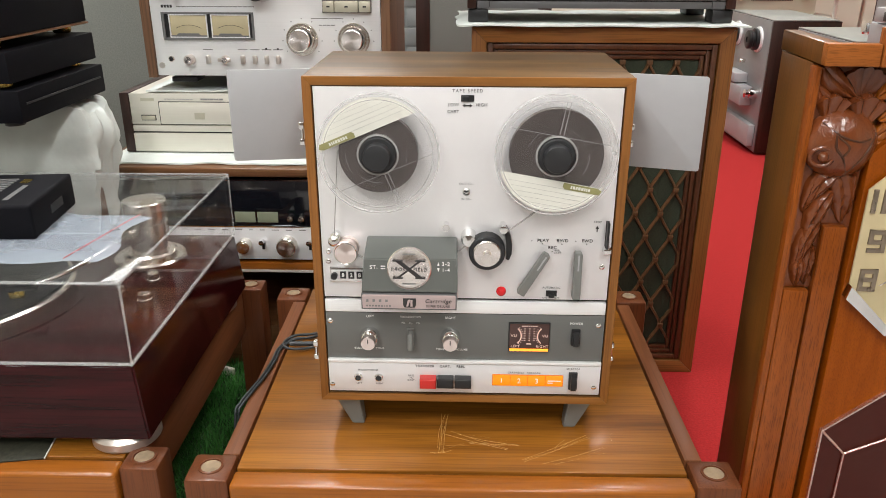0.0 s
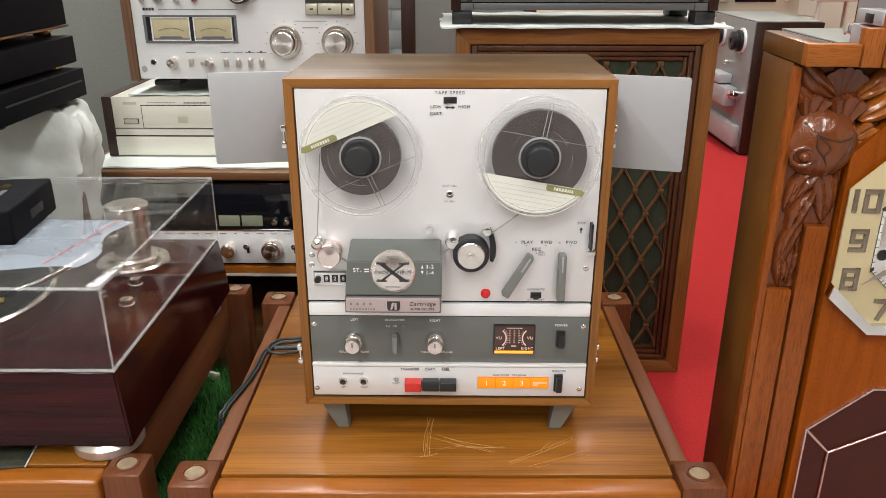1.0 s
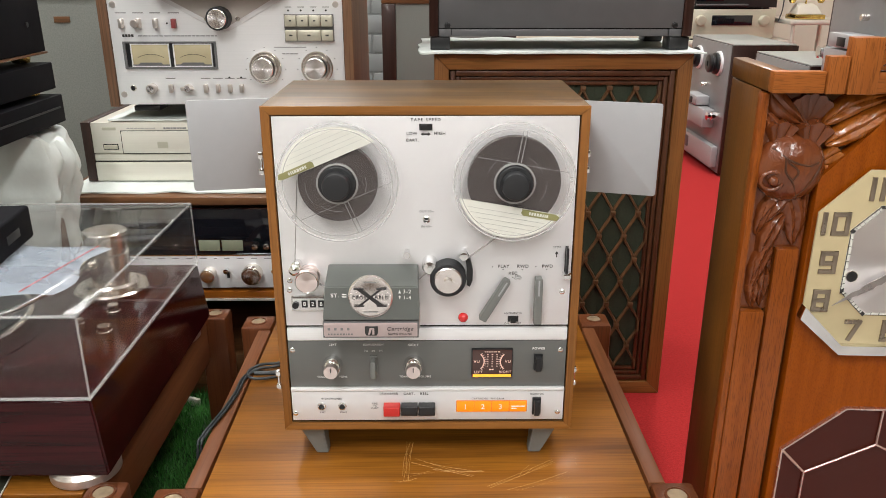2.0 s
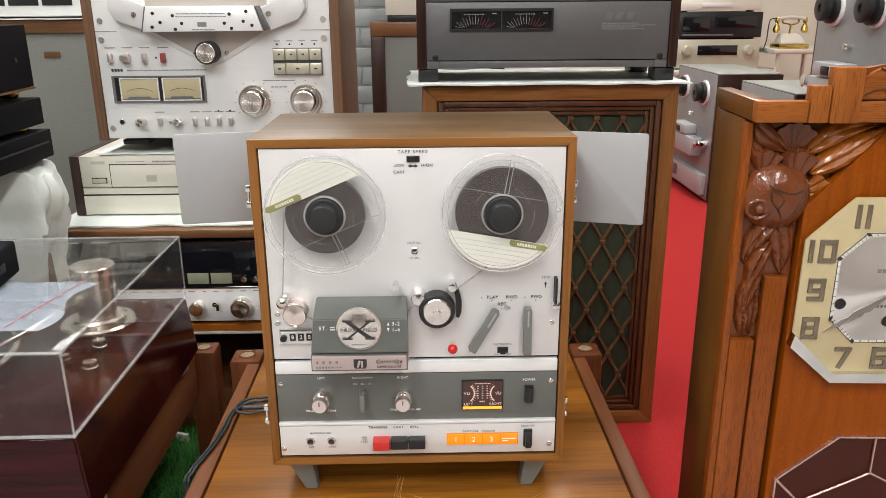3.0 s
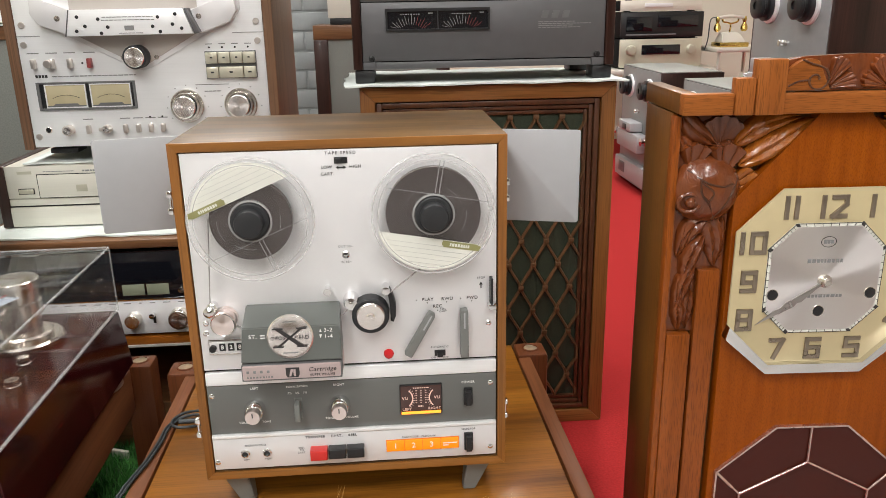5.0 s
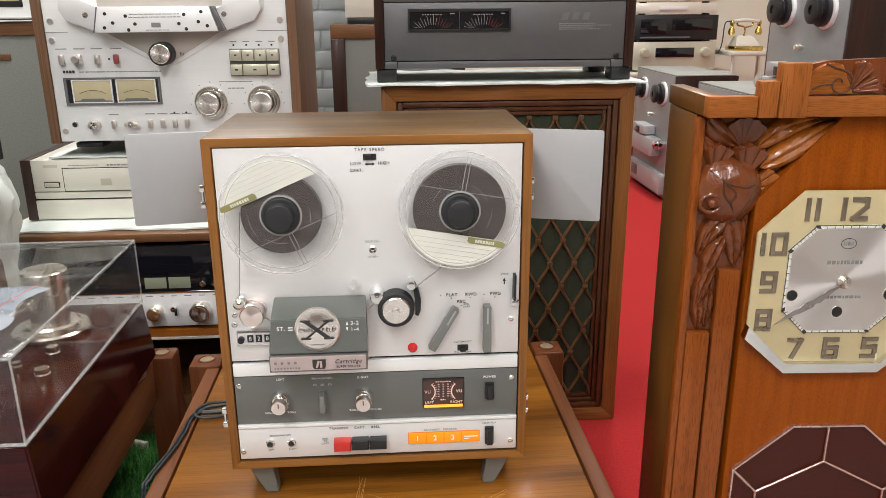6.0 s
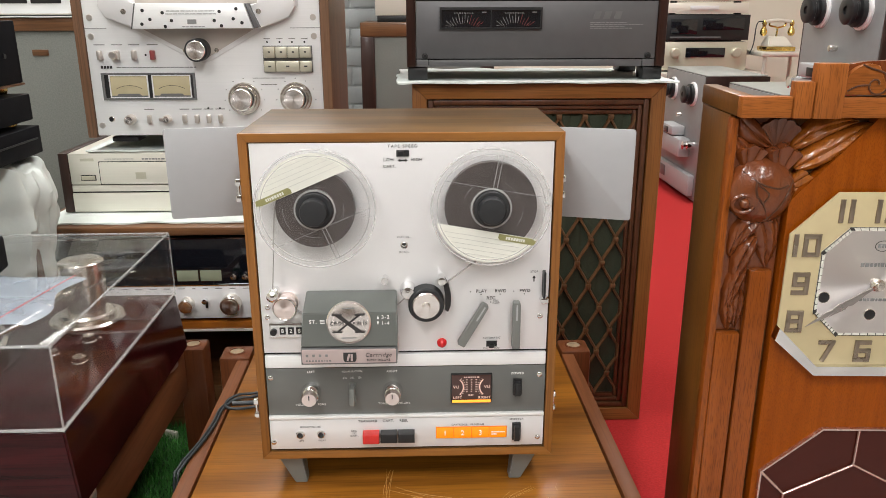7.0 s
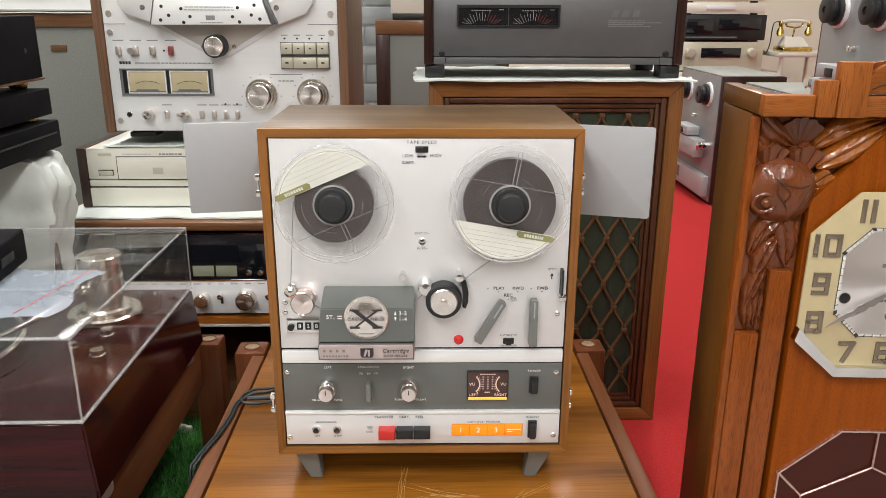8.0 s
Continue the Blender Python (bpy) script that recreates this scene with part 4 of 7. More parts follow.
    for x, z, y, h in ((0.1320, 0.1385, 0.0, 0.0105), (0.1320, 0.0800, -0.002, 0.0115)):
        rk = part("rocker_switch", box(x - 0.0052, x + 0.0052, y - 0.0035, y + 0.001, z - h, z + h, 0.0008), M_BLACK, t, "black rocker switch")
        part("rocker", prism([(0.0, z - h + 0.002), (0.0, z + h - 0.002)] + [(0.0065, z + h - 0.002), (0.0065, z - h + 0.002)], 0, 0.008, 0.001), M_BLACK, rk, "", Matrix.Translation((x - 0.00325, y - 0.010, 0)))
    # lower plate controls
    w("TRANSFER    CART.    REEL", 0.0044, -0.0290, 0.0965, y=-0.0024)
    w("MICROPHONES", 0.0032, -0.1165, 0.0900, M_GREYINK, y=-0.0024)
    w("LEFT", 0.0028, -0.1280, 0.0712, M_GREYINK, y=-0.0024)
    w("RIGHT", 0.0028, -0.1030, 0.0712, M_GREYINK, y=-0.0024)
    w("REEL\nTO\nCART.", 0.0032, -0.0640, 0.0800, M_GREYINK, y=-0.0024)
    w("MODE  SELECTORS", 0.0032, -0.0225, 0.0680, y=-0.0024)
    w("CARTRIDGE   PROGRAM", 0.0032, 0.0730, 0.0895, M_GREYINK, y=-0.0024)
    w("SELECTOR", 0.0032, 0.1320, 0.0958, M_GREYINK, y=-0.0024)
    for x in (-0.1288, -0.1038):
        j = part("microphone_socket", lathe([(0.0052, 0), (0.0052, 0.0020), (0.0042, 0.0032), (0.0034, 0.0034), (0.0030, 0.0014)], 32, "y", (x, -0.002, 0.0802)), M_CHROME, t, "chrome ringed socket")
        part("socket_hole", knob(0.0031, 0.0016, (x, -0.0019, 0.0802), 24), M_BLACK, j)
    for i, mt in enumerate((M_REDBTN, M_BLACK, M_BLACK)):
        x = -0.0435 + i * 0.0212
        pts = [(-0.0098, -0.0062), (0.0098, -0.0062), (0.0098, 0.0062), (-0.0098, 0.0062)]
        bt = part("mode_button", prism(pts, -0.0150 if i == 0 else -0.0135, -0.002, 0.0016, seg=3), mt, t, "red push button" if i == 0 else "black push button", Matrix.Translation((x, 0, 0.0782)))
    cp = part("program_window", box(0.0345, 0.1205, -0.0030, -0.001, 0.0715, 0.0870, 0.0006), M_AMBERDIM, t, "row of four lit amber program windows")
    for i in range(4):
        x = 0.0352 + i * 0.0213
        part("window", box(x, x + 0.0206, -0.0040, -0.0028, 0.0722, 0.0863, 0.0005), M_AMBER, cp, "lit amber window")
        if i < 3:
            lettering("program_number", "123"[i], 0.0095, (x + 0.0103, -0.0042, 0.0790), M_WHITEINK, cp, bold=0.006)
    part("program_mark", bars([(0.1015, 0.1180, 0.0800, 0.0012), (0.1015, 0.1080, 0.0770, 0.0012)], -0.0041), M_WHITEINK, cp)
    return t


recorder()


# ---------------------------------------------------------------- carved wall clock standing on the floor
def octagon(cx, cz, hw, hh, cut, cutz=None):
    cutz = cutz or cut
    return [(cx - hw, cz - hh + cutz), (cx - hw, cz + hh - cutz), (cx - hw + cut, cz + hh), (cx + hw - cut, cz + hh),
            (cx + hw, cz + hh - cutz), (cx + hw, cz - hh + cutz), (cx + hw - cut, cz - hh), (cx - hw + cut, cz - hh)]


def frame_prism(outer, inner, y0, y1, y1in=None):
    """A flat ring between two outlines of equal count; front at y0 (outer) and y1in (inner)."""
    bm = bmesh.new()
    yi = y0 if y1in is None else y1in
    a = [bm.verts.new((x, y0, z)) for x, z in outer]
    b = [bm.verts.new((x, yi, z)) for x, z in inner]
    c = [bm.verts.new((x, y1, z)) for x, z in inner]
    d = [bm.verts.new((x, y1, z)) for x, z in outer]
    n = len(outer)
    for i in range(n):
        j = (i + 1) % n
        for p, q in ((a, b), (b, c), (c, d), (d, a)):
            bm.faces.new([p[i], p[j], q[j], q[i]])
    return bm


def leaf(base, tip, width, y, bulge, curl=0.0, lobes=0, seed=0, nu=26, nv=12, vein=5.0):
    """A carved leaf from base to tip in x, z: raised, with a midrib, side veins and a lobed edge."""
    bm = bmesh.new()
    b, t = Vector((base[0], 0, base[1])), Vector((tip[0], 0, tip[1]))
    ax = t - b
    L = ax.length
    ax.normalize()
    sd = Vector((ax.z, 0, -ax.x))
    rows = []
    for i in range(nu + 1):
        u = i / nu
        hw = width * (math.sin(math.pi * min(1, u ** 0.75)) ** 0.7 if 0 < u < 1 else 0.02) + width * 0.05
        if lobes:
            hw *= 0.90 + 0.10 * abs(math.sin(u * math.pi * lobes + seed))
        row = []
        for j in range(nv + 1):
            v = j / nv * 2 - 1
            p = b + ax * (u * L) + sd * (v * hw + curl * L * math.sin(math.pi * u))
            h = bulge * (1 - abs(v) ** 2.4) * (0.35 + 0.65 * math.sin(math.pi * min(0.92, u + 0.1)))
            h -= bulge * 0.42 * math.exp(-(v * 5) ** 2)
            h += bulge * 0.06 * math.sin((u * vein - abs(v) * 1.2 + seed) * 2 * math.pi) * (1 - v * v)
            if abs(v) > 0.999:
                h = -0.004
            row.append(bm.verts.new((p.x, y - h, p.z)))
        rows.append(row)
    for r0, r1 in zip(rows, rows[1:]):
        for j in range(nv):
            bm.faces.new([r0[j], r0[j + 1], r1[j + 1], r1[j]])
    return bm


STROKES = {"0": [[(0, 0), (0, 1), (1, 1), (1, 0), (0, 0)]], "1": [[(0.5, 0), (0.5, 1)]], "2": [[(0, 1), (1, 1), (1, 0.62), (0, 0), (1, 0)]],
           "3": [[(0, 1), (1, 1), (1, 0), (0, 0)], [(0.2, 0.5), (1, 0.5)]], "4": [[(0.75, 0), (0.75, 1), (0, 0.3), (1, 0.3)]], "5": [[(1, 1), (0, 1), (0, 0.55), (1, 0.55), (1, 0), (0, 0)]],
           "6": [[(1, 1), (0, 1), (0, 0), (1, 0), (1, 0.52), (0, 0.52)]], "7": [[(0, 1), (1, 1), (0.35, 0)]], "8": [[(0, 0), (0, 1), (1, 1), (1, 0), (0, 0)], [(0, 0.52), (1, 0.52)]],
           "9": [[(0, 0), (1, 0), (1, 1), (0, 1), (0, 0.46), (1, 0.46)]]}


def numeral(word, x, z, h, y, parent):
    """Angular applied numerals: each stroke a raised bar with softened edges."""
    sw, wd, gap = 0.0050, 0.0135, 0.0056
    widths = [0.0 if ch == "1" else wd for ch in word]
    total = sum(widths) + (len(word) - 1) * (gap + sw)
    x0 = x - total / 2
    bm = bmesh.new()
    k = 0
    for ch, cw in zip(word, widths):
        for line in STROKES[ch]:
            for (a, b), (c, d) in zip(line, line[1:]):
                p = Vector((x0 + (a - (0.5 if ch == "1" else 0)) * (cw or 1) * (1 if cw else 0), z - h / 2 + sw / 2 + b * (h - sw)))
                q = Vector((x0 + (c - (0.5 if ch == "1" else 0)) * (cw or 1) * (1 if cw else 0), z - h / 2 + sw / 2 + d * (h - sw)))
                u = (q - p).normalized()
                n = Vector((-u.y, u.x)) * (sw / 2)
                p, q = p - u * sw / 2, q + u * sw / 2
                pts = [p - n, q - n, q + n, p + n]
                prism([(v.x, v.y) for v in pts], y - 0.0022 - 0.00012 * (k % 4), y, 0.0006, bm=bm)
                k += 1
        x0 += cw + gap + sw
    return part("numeral", bm, M_NUMERAL, parent)


def fan(cx, cz, r, a0, a1, y, bulge, flutes, mirror=None, nu=12, nv=30):
    """A carved fan-shaped petal: flutes that spread from its root to a raised, scalloped rim."""
    bm = bmesh.new()
    rows = []
    for i in range(nu + 1):
        u = i / nu
        row = []
        for j in range(nv + 1):
            v = j / nv
            a = radians(a0 + (a1 - a0) * v)
            sc = abs(math.sin(v * math.pi * flutes))
            rr = r * (0.12 + 0.88 * u) * (0.93 + 0.07 * sc) * (0.86 + 0.14 * math.sin(math.pi * v))
            h = bulge * (0.25 + 0.75 * u ** 1.6) * (0.62 + 0.38 * sc ** 0.6) * min(1.0, 6 * min(v, 1 - v) + 0.25)
            if i == nu or j in (0, nv):
                h = -0.004
            x = cx + rr * math.cos(a)
            row.append(bm.verts.new((x if mirror is None else 2 * mirror - x, y - h, cz + rr * math.sin(a))))
        rows.append(row)
    for r0, r1 in zip(rows, rows[1:]):
        for j in range(nv):
            bm.faces.new([r0[j], r0[j + 1], r1[j + 1], r1[j]])
    return bm


def clock():
    t = thing("carved_clock", pose(0.345, 0.790, 0, 0, 0, -3), "carved reddish oak clock case with octagonal dial", "clock")
    X0, X1, C = 0.0035, 0.3565, 0.1800
    F = 0.022
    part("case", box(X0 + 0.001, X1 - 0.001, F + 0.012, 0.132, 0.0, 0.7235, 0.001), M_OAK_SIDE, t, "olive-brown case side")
    part("edge_strip", box(X0 - 0.0015, X0 + 0.0065, F - 0.002, F + 0.013, 0.0, 0.722, 0.002), M_OAK, t, "reddish rounded edge strip")
    part("edge_strip", box(X1 - 0.0065, X1 + 0.0015, F - 0.002, F + 0.013, 0.0, 0.722, 0.002), M_OAK, t)
    # cornice
    for a, c in ((X0, 0.0545), (0.1045, 2 * C - 0.1045), (2 * C - 0.0545, X1)):
        part("cornice", box(a, c, 0.0, 0.0138, 0.7245, 0.746, 0.0012), M_OAK_X, t)
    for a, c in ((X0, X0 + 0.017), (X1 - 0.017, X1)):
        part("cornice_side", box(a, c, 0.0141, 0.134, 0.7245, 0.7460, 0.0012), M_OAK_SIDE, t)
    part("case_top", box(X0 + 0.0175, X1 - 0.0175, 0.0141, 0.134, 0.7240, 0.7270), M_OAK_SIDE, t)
    for s in (0, 1):
        def mx(a, c):
            return (a, c) if s == 0 else (2 * C - c, 2 * C - a)
        a, c = mx(0.0552, 0.0742)
        part("crest_column", box(a, c, -0.002, 0.0135, 0.7243, 0.7610, 0.001), M_OAK_CREST, t)
        a, c = mx(0.0750, 0.1036)
        part("crest_column", box(a, c, -0.004, 0.0135, 0.7243, 0.7790, 0.001), M_OAK_CREST, t)
    part("crest_panel", prism([(0.1045, 0.7468), (0.1045, 0.7780), (0.125, 0.7805), (C, 0.7825), (2 * C - 0.125, 0.7805), (2 * C - 0.1045, 0.7780), (2 * C - 0.1045, 0.7468)], 0.006, 0.015, 0.001), M_CARVE, t)
    for s in (1, -1):
        pts = [(C + s * (-0.082 + 0.002), 0.7475)] + [(C + s * (-0.0535 - 0.0265 * math.cos(a)), 0.7475 + 0.031 * math.sin(a)) for a in np.linspace(0.05, math.pi * 0.62, 14)] + [(C + s * (-0.030), 0.7475)]
        part("crest_scallop", prism(pts, -0.0015, 0.010, 0.002), M_OAK_X, t)
        spiral = [(C + s * (-0.046 + (0.002 + 0.0016 * a) * math.cos(a)), -0.0022, 0.7585 + (0.002 + 0.0016 * a) * math.sin(a)) for a in np.linspace(0, 7.2, 26)]
        part("crest_scroll", tube(spiral, 0.0010, 6, steps=2), M_SPK_DARK, t)
        part("crest_vein", tube([(C + s * -0.074, -0.0018, 0.752), (C + s * -0.064, -0.0022, 0.757), (C + s * -0.052, -0.002, 0.758)], 0.001, 6), M_SPK_DARK, t)
        part("crest_vein", tube([(C + s * -0.062, -0.0018, 0.778), (C + s * -0.052, -0.0022, 0.774), (C + s * -0.040, -0.002, 0.770), (C + s * -0.034, -0.002, 0.762)], 0.0010, 6), M_SPK_DARK, t)
        part("crest_leaf", fan(C - 0.0315, 0.7490, 0.0315, -2, 42, 0.006, 0.007, 4, None if s == 1 else C), M_CARVE, t)
        part("crest_leaf", fan(C - 0.0315, 0.7500, 0.0345, 40, 88, 0.006, 0.007, 4, None if s == 1 else C), M_CARVE, t)
    # side columns
    for s in (0, 1):
        def mx(a, c):
            return (a, c) if s == 0 else (2 * C - c, 2 * C - a)
        a, c = mx(0.0100, 0.0375)
        part("side_column", box(a, c, F - 0.003, F + 0.014, 0.0, 0.4775, 0.0025), M_OAK, t)
        a, c = mx(0.0405, 0.0655)
        part("side_column", box(a, c, F - 0.001, F + 0.014, 0.0, 0.5525, 0.002), M_OAK, t)
        a, c = mx(0.0100, 0.0700)
        part("carving_ground", box(a, c, F + 0.008, F + 0.0125, 0.478, 0.7235), M_CARVE, t)
        # carved corner: leaves, fruit and curl
        def P(x, z):
            return (x, z) if s == 0 else (2 * C - x, z)
        g = part("carved_ornament", bmesh.new(), M_CARVE, t, "glossy carved fruit and leaves")
        def add(name, bm, mt=M_CARVE):
            return part(name, bm, mt, g)
        mir = None if s == 0 else C
        add("fan", fan(0.055, 0.688, 0.036, 20, 152, F + 0.009, 0.008, 7, mir))
        add("leaf", leaf(P(0.012, 0.722), P(0.050, 0.690), 0.012, F + 0.006, 0.008, 0.05 if s == 0 else -0.05, 0, 0, vein=1.0))
        add("leaf", leaf(P(0.011, 0.700), P(0.030, 0.672), 0.010, F + 0.008, 0.006, 0.0, 0, 3, vein=2.0))
        add("petal", fan(0.026, 0.656, 0.040, 52, 118, F + 0.006, 0.012, 3, mir))
        add("petal", fan(0.058, 0.652, 0.044, 48, 118, F + 0.004, 0.013, 3, mir))
        add("petal", fan(0.066, 0.642, 0.036, -8, 62, F + 0.006, 0.010, 3, mir), M_CARVE_LIGHT)
        add("leaf", leaf(P(0.070, 0.690), P(0.136, 0.7185), 0.0125, F + 0.006, 0.009, -0.10 if s == 0 else 0.10, 0, 2, vein=3), M_CARVE_LIGHT)
        add("leaf", leaf(P(0.074, 0.668), P(0.150, 0.7165), 0.0135, F + 0.004, 0.010, 0.02 if s == 0 else -0.02, 0, 1, vein=3), M_CARVE_LIGHT)
        low = [((0.050, 0.618), (0.020, 0.574), 0.013, 0.011, 0.10, 3), ((0.044, 0.618), (0.058, 0.556), 0.015, 0.010, -0.08, 4), ((0.028, 0.612), (0.017, 0.566), 0.009, 0.008, 0.0, 2), ((0.060, 0.616), (0.064, 0.566), 0.008, 0.009, 0.0, 2),
               ((0.044, 0.592), (0.026, 0.532), 0.012, 0.012, 0.08, 4), ((0.036, 0.560), (0.022, 0.505), 0.010, 0.012, 0.06, 3), ((0.024, 0.550), (0.018, 0.494), 0.008, 0.008, 0.0, 3), ((0.034, 0.530), (0.032, 0.482), 0.008, 0.009, 0.0, 3), ((0.022, 0.515), (0.024, 0.479), 0.009, 0.009, 0.0, 2)]
        for i, (p, q, wd, bl, cu, lo) in enumerate(low):
            add("leaf", leaf(P(*p), P(*q), wd, F + 0.007, bl, cu if s == 0 else -cu, lo, i + 7))
        bm = bmesh.new()
        bmesh.ops.create_uvsphere(bm, u_segments=40, v_segments=24, radius=1)
        for v in bm.verts:
            v.co = Vector((P(0.0425, 0)[0] + v.co.x * 0.0375, F + 0.008 + v.co.y * 0.024, 0.6425 + v.co.z * 0.0375))
        add("fruit", bm)
        def on_ball(u, w, lift=0.0):
            x, z = u * 0.0375, w * 0.0375
            yy = math.sqrt(max(0.0, 1 - u * u - w * w))
            return (P(0.0425 + x, 0)[0], F + 0.008 - yy * 0.024 - lift, 0.6425 + z)
        # dark thin tubes stand in for the shade in the carved crevices
        for cv in ([(-0.62, 0.62), (-0.2, 0.32), (0.3, 0.18), (0.62, 0.24)], [(-0.30, 0.40), (-0.28, 0.0), (-0.05, -0.30), (0.18, -0.78)], [(0.80, 0.36), (0.62, 0.0), (0.40, -0.40), (0.12, -0.80)], [(-0.25, 0.28), (0.05, 0.02), (-0.05, -0.22)]):
            add("fruit_crease_shade", tube([on_ball(u, w, 0.0) for u, w in cv], 0.0012, 6, steps=5), M_SPK_DARK)
        add("curl", tube([(P(0.0200 + 0.0115 * math.cos(a), 0)[0], F - 0.012, 0.632 + 0.0095 * math.sin(a)) for a in np.linspace(0.1, 6.0, 16)], 0.0022, 8, steps=3))
        bm = bmesh.new()
        bmesh.ops.create_uvsphere(bm, u_segments=20, v_segments=12, radius=0.0055, matrix=Matrix.Translation((P(0.0215, 0)[0], F - 0.012, 0.632)))
        add("bead", bm)
    # veneered front with the cut corners
    vp = [(0.0715, 0.0), (0.0715, 0.6345), (0.150, 0.7160), (0.152, 0.7235), (2 * C - 0.152, 0.7235), (2 * C - 0.150, 0.7160), (2 * C - 0.0715, 0.6345), (2 * C - 0.0715, 0.0)]
    part("front_panel", prism(vp, F - 0.004, F + 0.0115, 0.0015), M_OAK_VENEER, t, "warm orange veneered front")
    # dial
    D = C - 0.0055
    oc = octagon(D, 0.5447, 0.1003, 0.1001, 0.0465)
    dial = part("dial", prism(oc, 0.010, 0.0125, 0.0006), M_DIALCREAM, t, "cream octagonal dial")
    part("dial_backing", prism(octagon(D, 0.5437, 0.0975, 0.0955, 0.0450), 0.0126, F - 0.0039), M_OAK_VENEER, t)
    bm = bmesh.new()
    o2 = octagon(D, 0.5395, 0.1024, 0.1075, 0.0485, 0.0430)
    seq_o, seq_i = [o2[0], o2[7], o2[6], o2[5]], [oc[0], oc[7], oc[6], oc[5]]
    va = [[bm.verts.new((x, y, z)) for x, z in sq] for sq, y in ((seq_o, F - 0.004), (seq_o, 0.006), (seq_i, 0.003), (seq_i, F - 0.004))]
    for p, q in zip(va, va[1:] + va[:1]):
        for i in range(3):
            bm.faces.new([p[i], p[i + 1], q[i + 1], q[i]])
    for k in (0, 3):
        bm.faces.new([ring_[k] for ring_ in va])
    part("dial_trim", bm, M_CHROME, dial, "chrome trim under the dial")
    io = octagon(D, 0.5437, 0.0640, 0.0630, 0.0275)
    ii = octagon(D, 0.5437, 0.0605, 0.0595, 0.0262)
    part("inner_dial", prism([(x - D, z - 0.5437) for x, z in ii], 0.0082, 0.010), M_DIALSPUN, dial, "spun silver inner dial", Matrix.Translation((D, 0, 0.5437)))
    part("minute_track", frame_prism(io, ii, 0.0086, 0.010), M_LABEL, dial)
    bm = bmesh.new()
    n = 8
    for i in range(n):
        (x0, z0), (x1, z1) = io[i], io[(i + 1) % n]
        (u0, w0), (u1, w1) = ii[i], ii[(i + 1) % n]
        k = 8
        for j in range(k):
            f = j / k
            a = Vector((x0 + (x1 - x0) * f, 0, z0 + (z1 - z0) * f))
            c = Vector((u0 + (u1 - u0) * f, 0, w0 + (w1 - w0) * f))
            d = (Vector((x1, 0, z1)) - Vector((x0, 0, z0))).normalized() * (0.0022 if j == 0 else 0.00022)
            prism([((a - d).x, (a - d).z), ((a + d).x, (a + d).z), ((c + d).x, (c + d).z), ((c - d).x, (c - d).z)], 0.0080, 0.0088, bm=bm)
    part("minute_marks", bm, M_INK, dial)
    part("track_line", frame_prism(io, octagon(D, 0.5437, 0.0634, 0.0624, 0.0273), 0.0084, 0.0092), M_INK, dial)
    for wd, dx, z in (("12", 0.002, 0.6245), ("1", 0.0434, 0.6245), ("11", -0.0437, 0.6245), ("2", 0.082, 0.586), ("10", -0.081, 0.586), ("3", 0.0830, 0.542), ("9", -0.0820, 0.542),
                      ("4", 0.0830, 0.497), ("8", -0.0830, 0.497), ("5", 0.0422, 0.4615), ("7", -0.0430, 0.4615), ("6", -0.002, 0.4615)):
        numeral(wd, D + dx, z, 0.0258, 0.0102, dial)
    for x, z in ((D - 0.055, 0.5265), (D + 0.053, 0.5265), (D - 0.002, 0.5065)):
        h = part("winding_hole", lathe([(0.0066, 0), (0.0066, 0.0008), (0.0059, 0.0010), (0.0059, 0.0003)], 28, "y", (x, 0.0083, z)), M_STEEL, dial)
        part("hole", knob(0.0060, 0.0006, (x, 0.0082, z), 24), M_BLACK, h)
    part("dial_badge", frame_prism([(D + 0.0085 * math.cos(a), 0.5860 + 0.0062 * math.sin(a)) for a in np.linspace(0, 2 * math.pi, 33)[:-1]], [(D + 0.0078 * math.cos(a), 0.5860 + 0.0055 * math.sin(a)) for a in np.linspace(0, 2 * math.pi, 33)[:-1]], 0.0078, 0.0084), M_INK, dial)
    part("dial_badge_print", bars([(D - 0.0052, D - 0.0018, 0.586, 0.004), (D - 0.0012, D + 0.0014, 0.586, 0.004), (D + 0.002, D + 0.0052, 0.586, 0.004)], 0.0081), M_GREYINK, dial)
    part("dial_print", bars(stroke_row(D - 0.0205, D + 0.0205, 0.5645, 0.0042, 0.0030, 0.0014, 6), 0.0081), M_GREYINK, dial)
    part("dial_print", bars(stroke_row(D - 0.016, D + 0.022, 0.5240, 0.0032, 0.0034, 0.0012, 9), 0.0081), M_GREYINK, dial)
    hub = Vector((D, 0, 0.5422))
    for L, wd, ang, y in ((0.088, 0.0036, 236, 0.003), (0.060, 0.0044, 231, 0.0055)):
        a = radians(ang)
        m = Matrix.Translation((hub.x, 0, hub.z)) @ Matrix.Rotation(a, 4, "Y")
        pts = [(-0.0012, -0.004), (-wd * 0.6, L * 0.3), (-wd, L * 0.55), (-wd * 0.35, L * 0.62), (-wd * 0.8, L * 0.70), (0, L), (wd * 0.8, L * 0.70), (wd * 0.35, L * 0.62), (wd, L * 0.55), (wd * 0.6, L * 0.3), (0.0012, -0.004)]
        part("clock_hand", prism(pts, y, y + 0.001, 0.0003), M_HANDSTEEL, dial, "slim dull steel hand", m)
    part("hand_hub", lathe([(0.0072, 0), (0.0072, 0.004), (0.005, 0.006), (0.0036, 0.0105), (0, 0.011)], 28, "y", (D, 0.008, 0.5422)), M_STEEL, dial)
    # door with dark panes between copper bars
    dc = 0.1880
    od = octagon(dc, 0.208, 0.1075, 0.150, 0.066, 0.058)
    door = part("glazed_door", prism(od, F - 0.0065, F - 0.0035), M_PANE, t, "dark glazed octagonal door with copper bars")
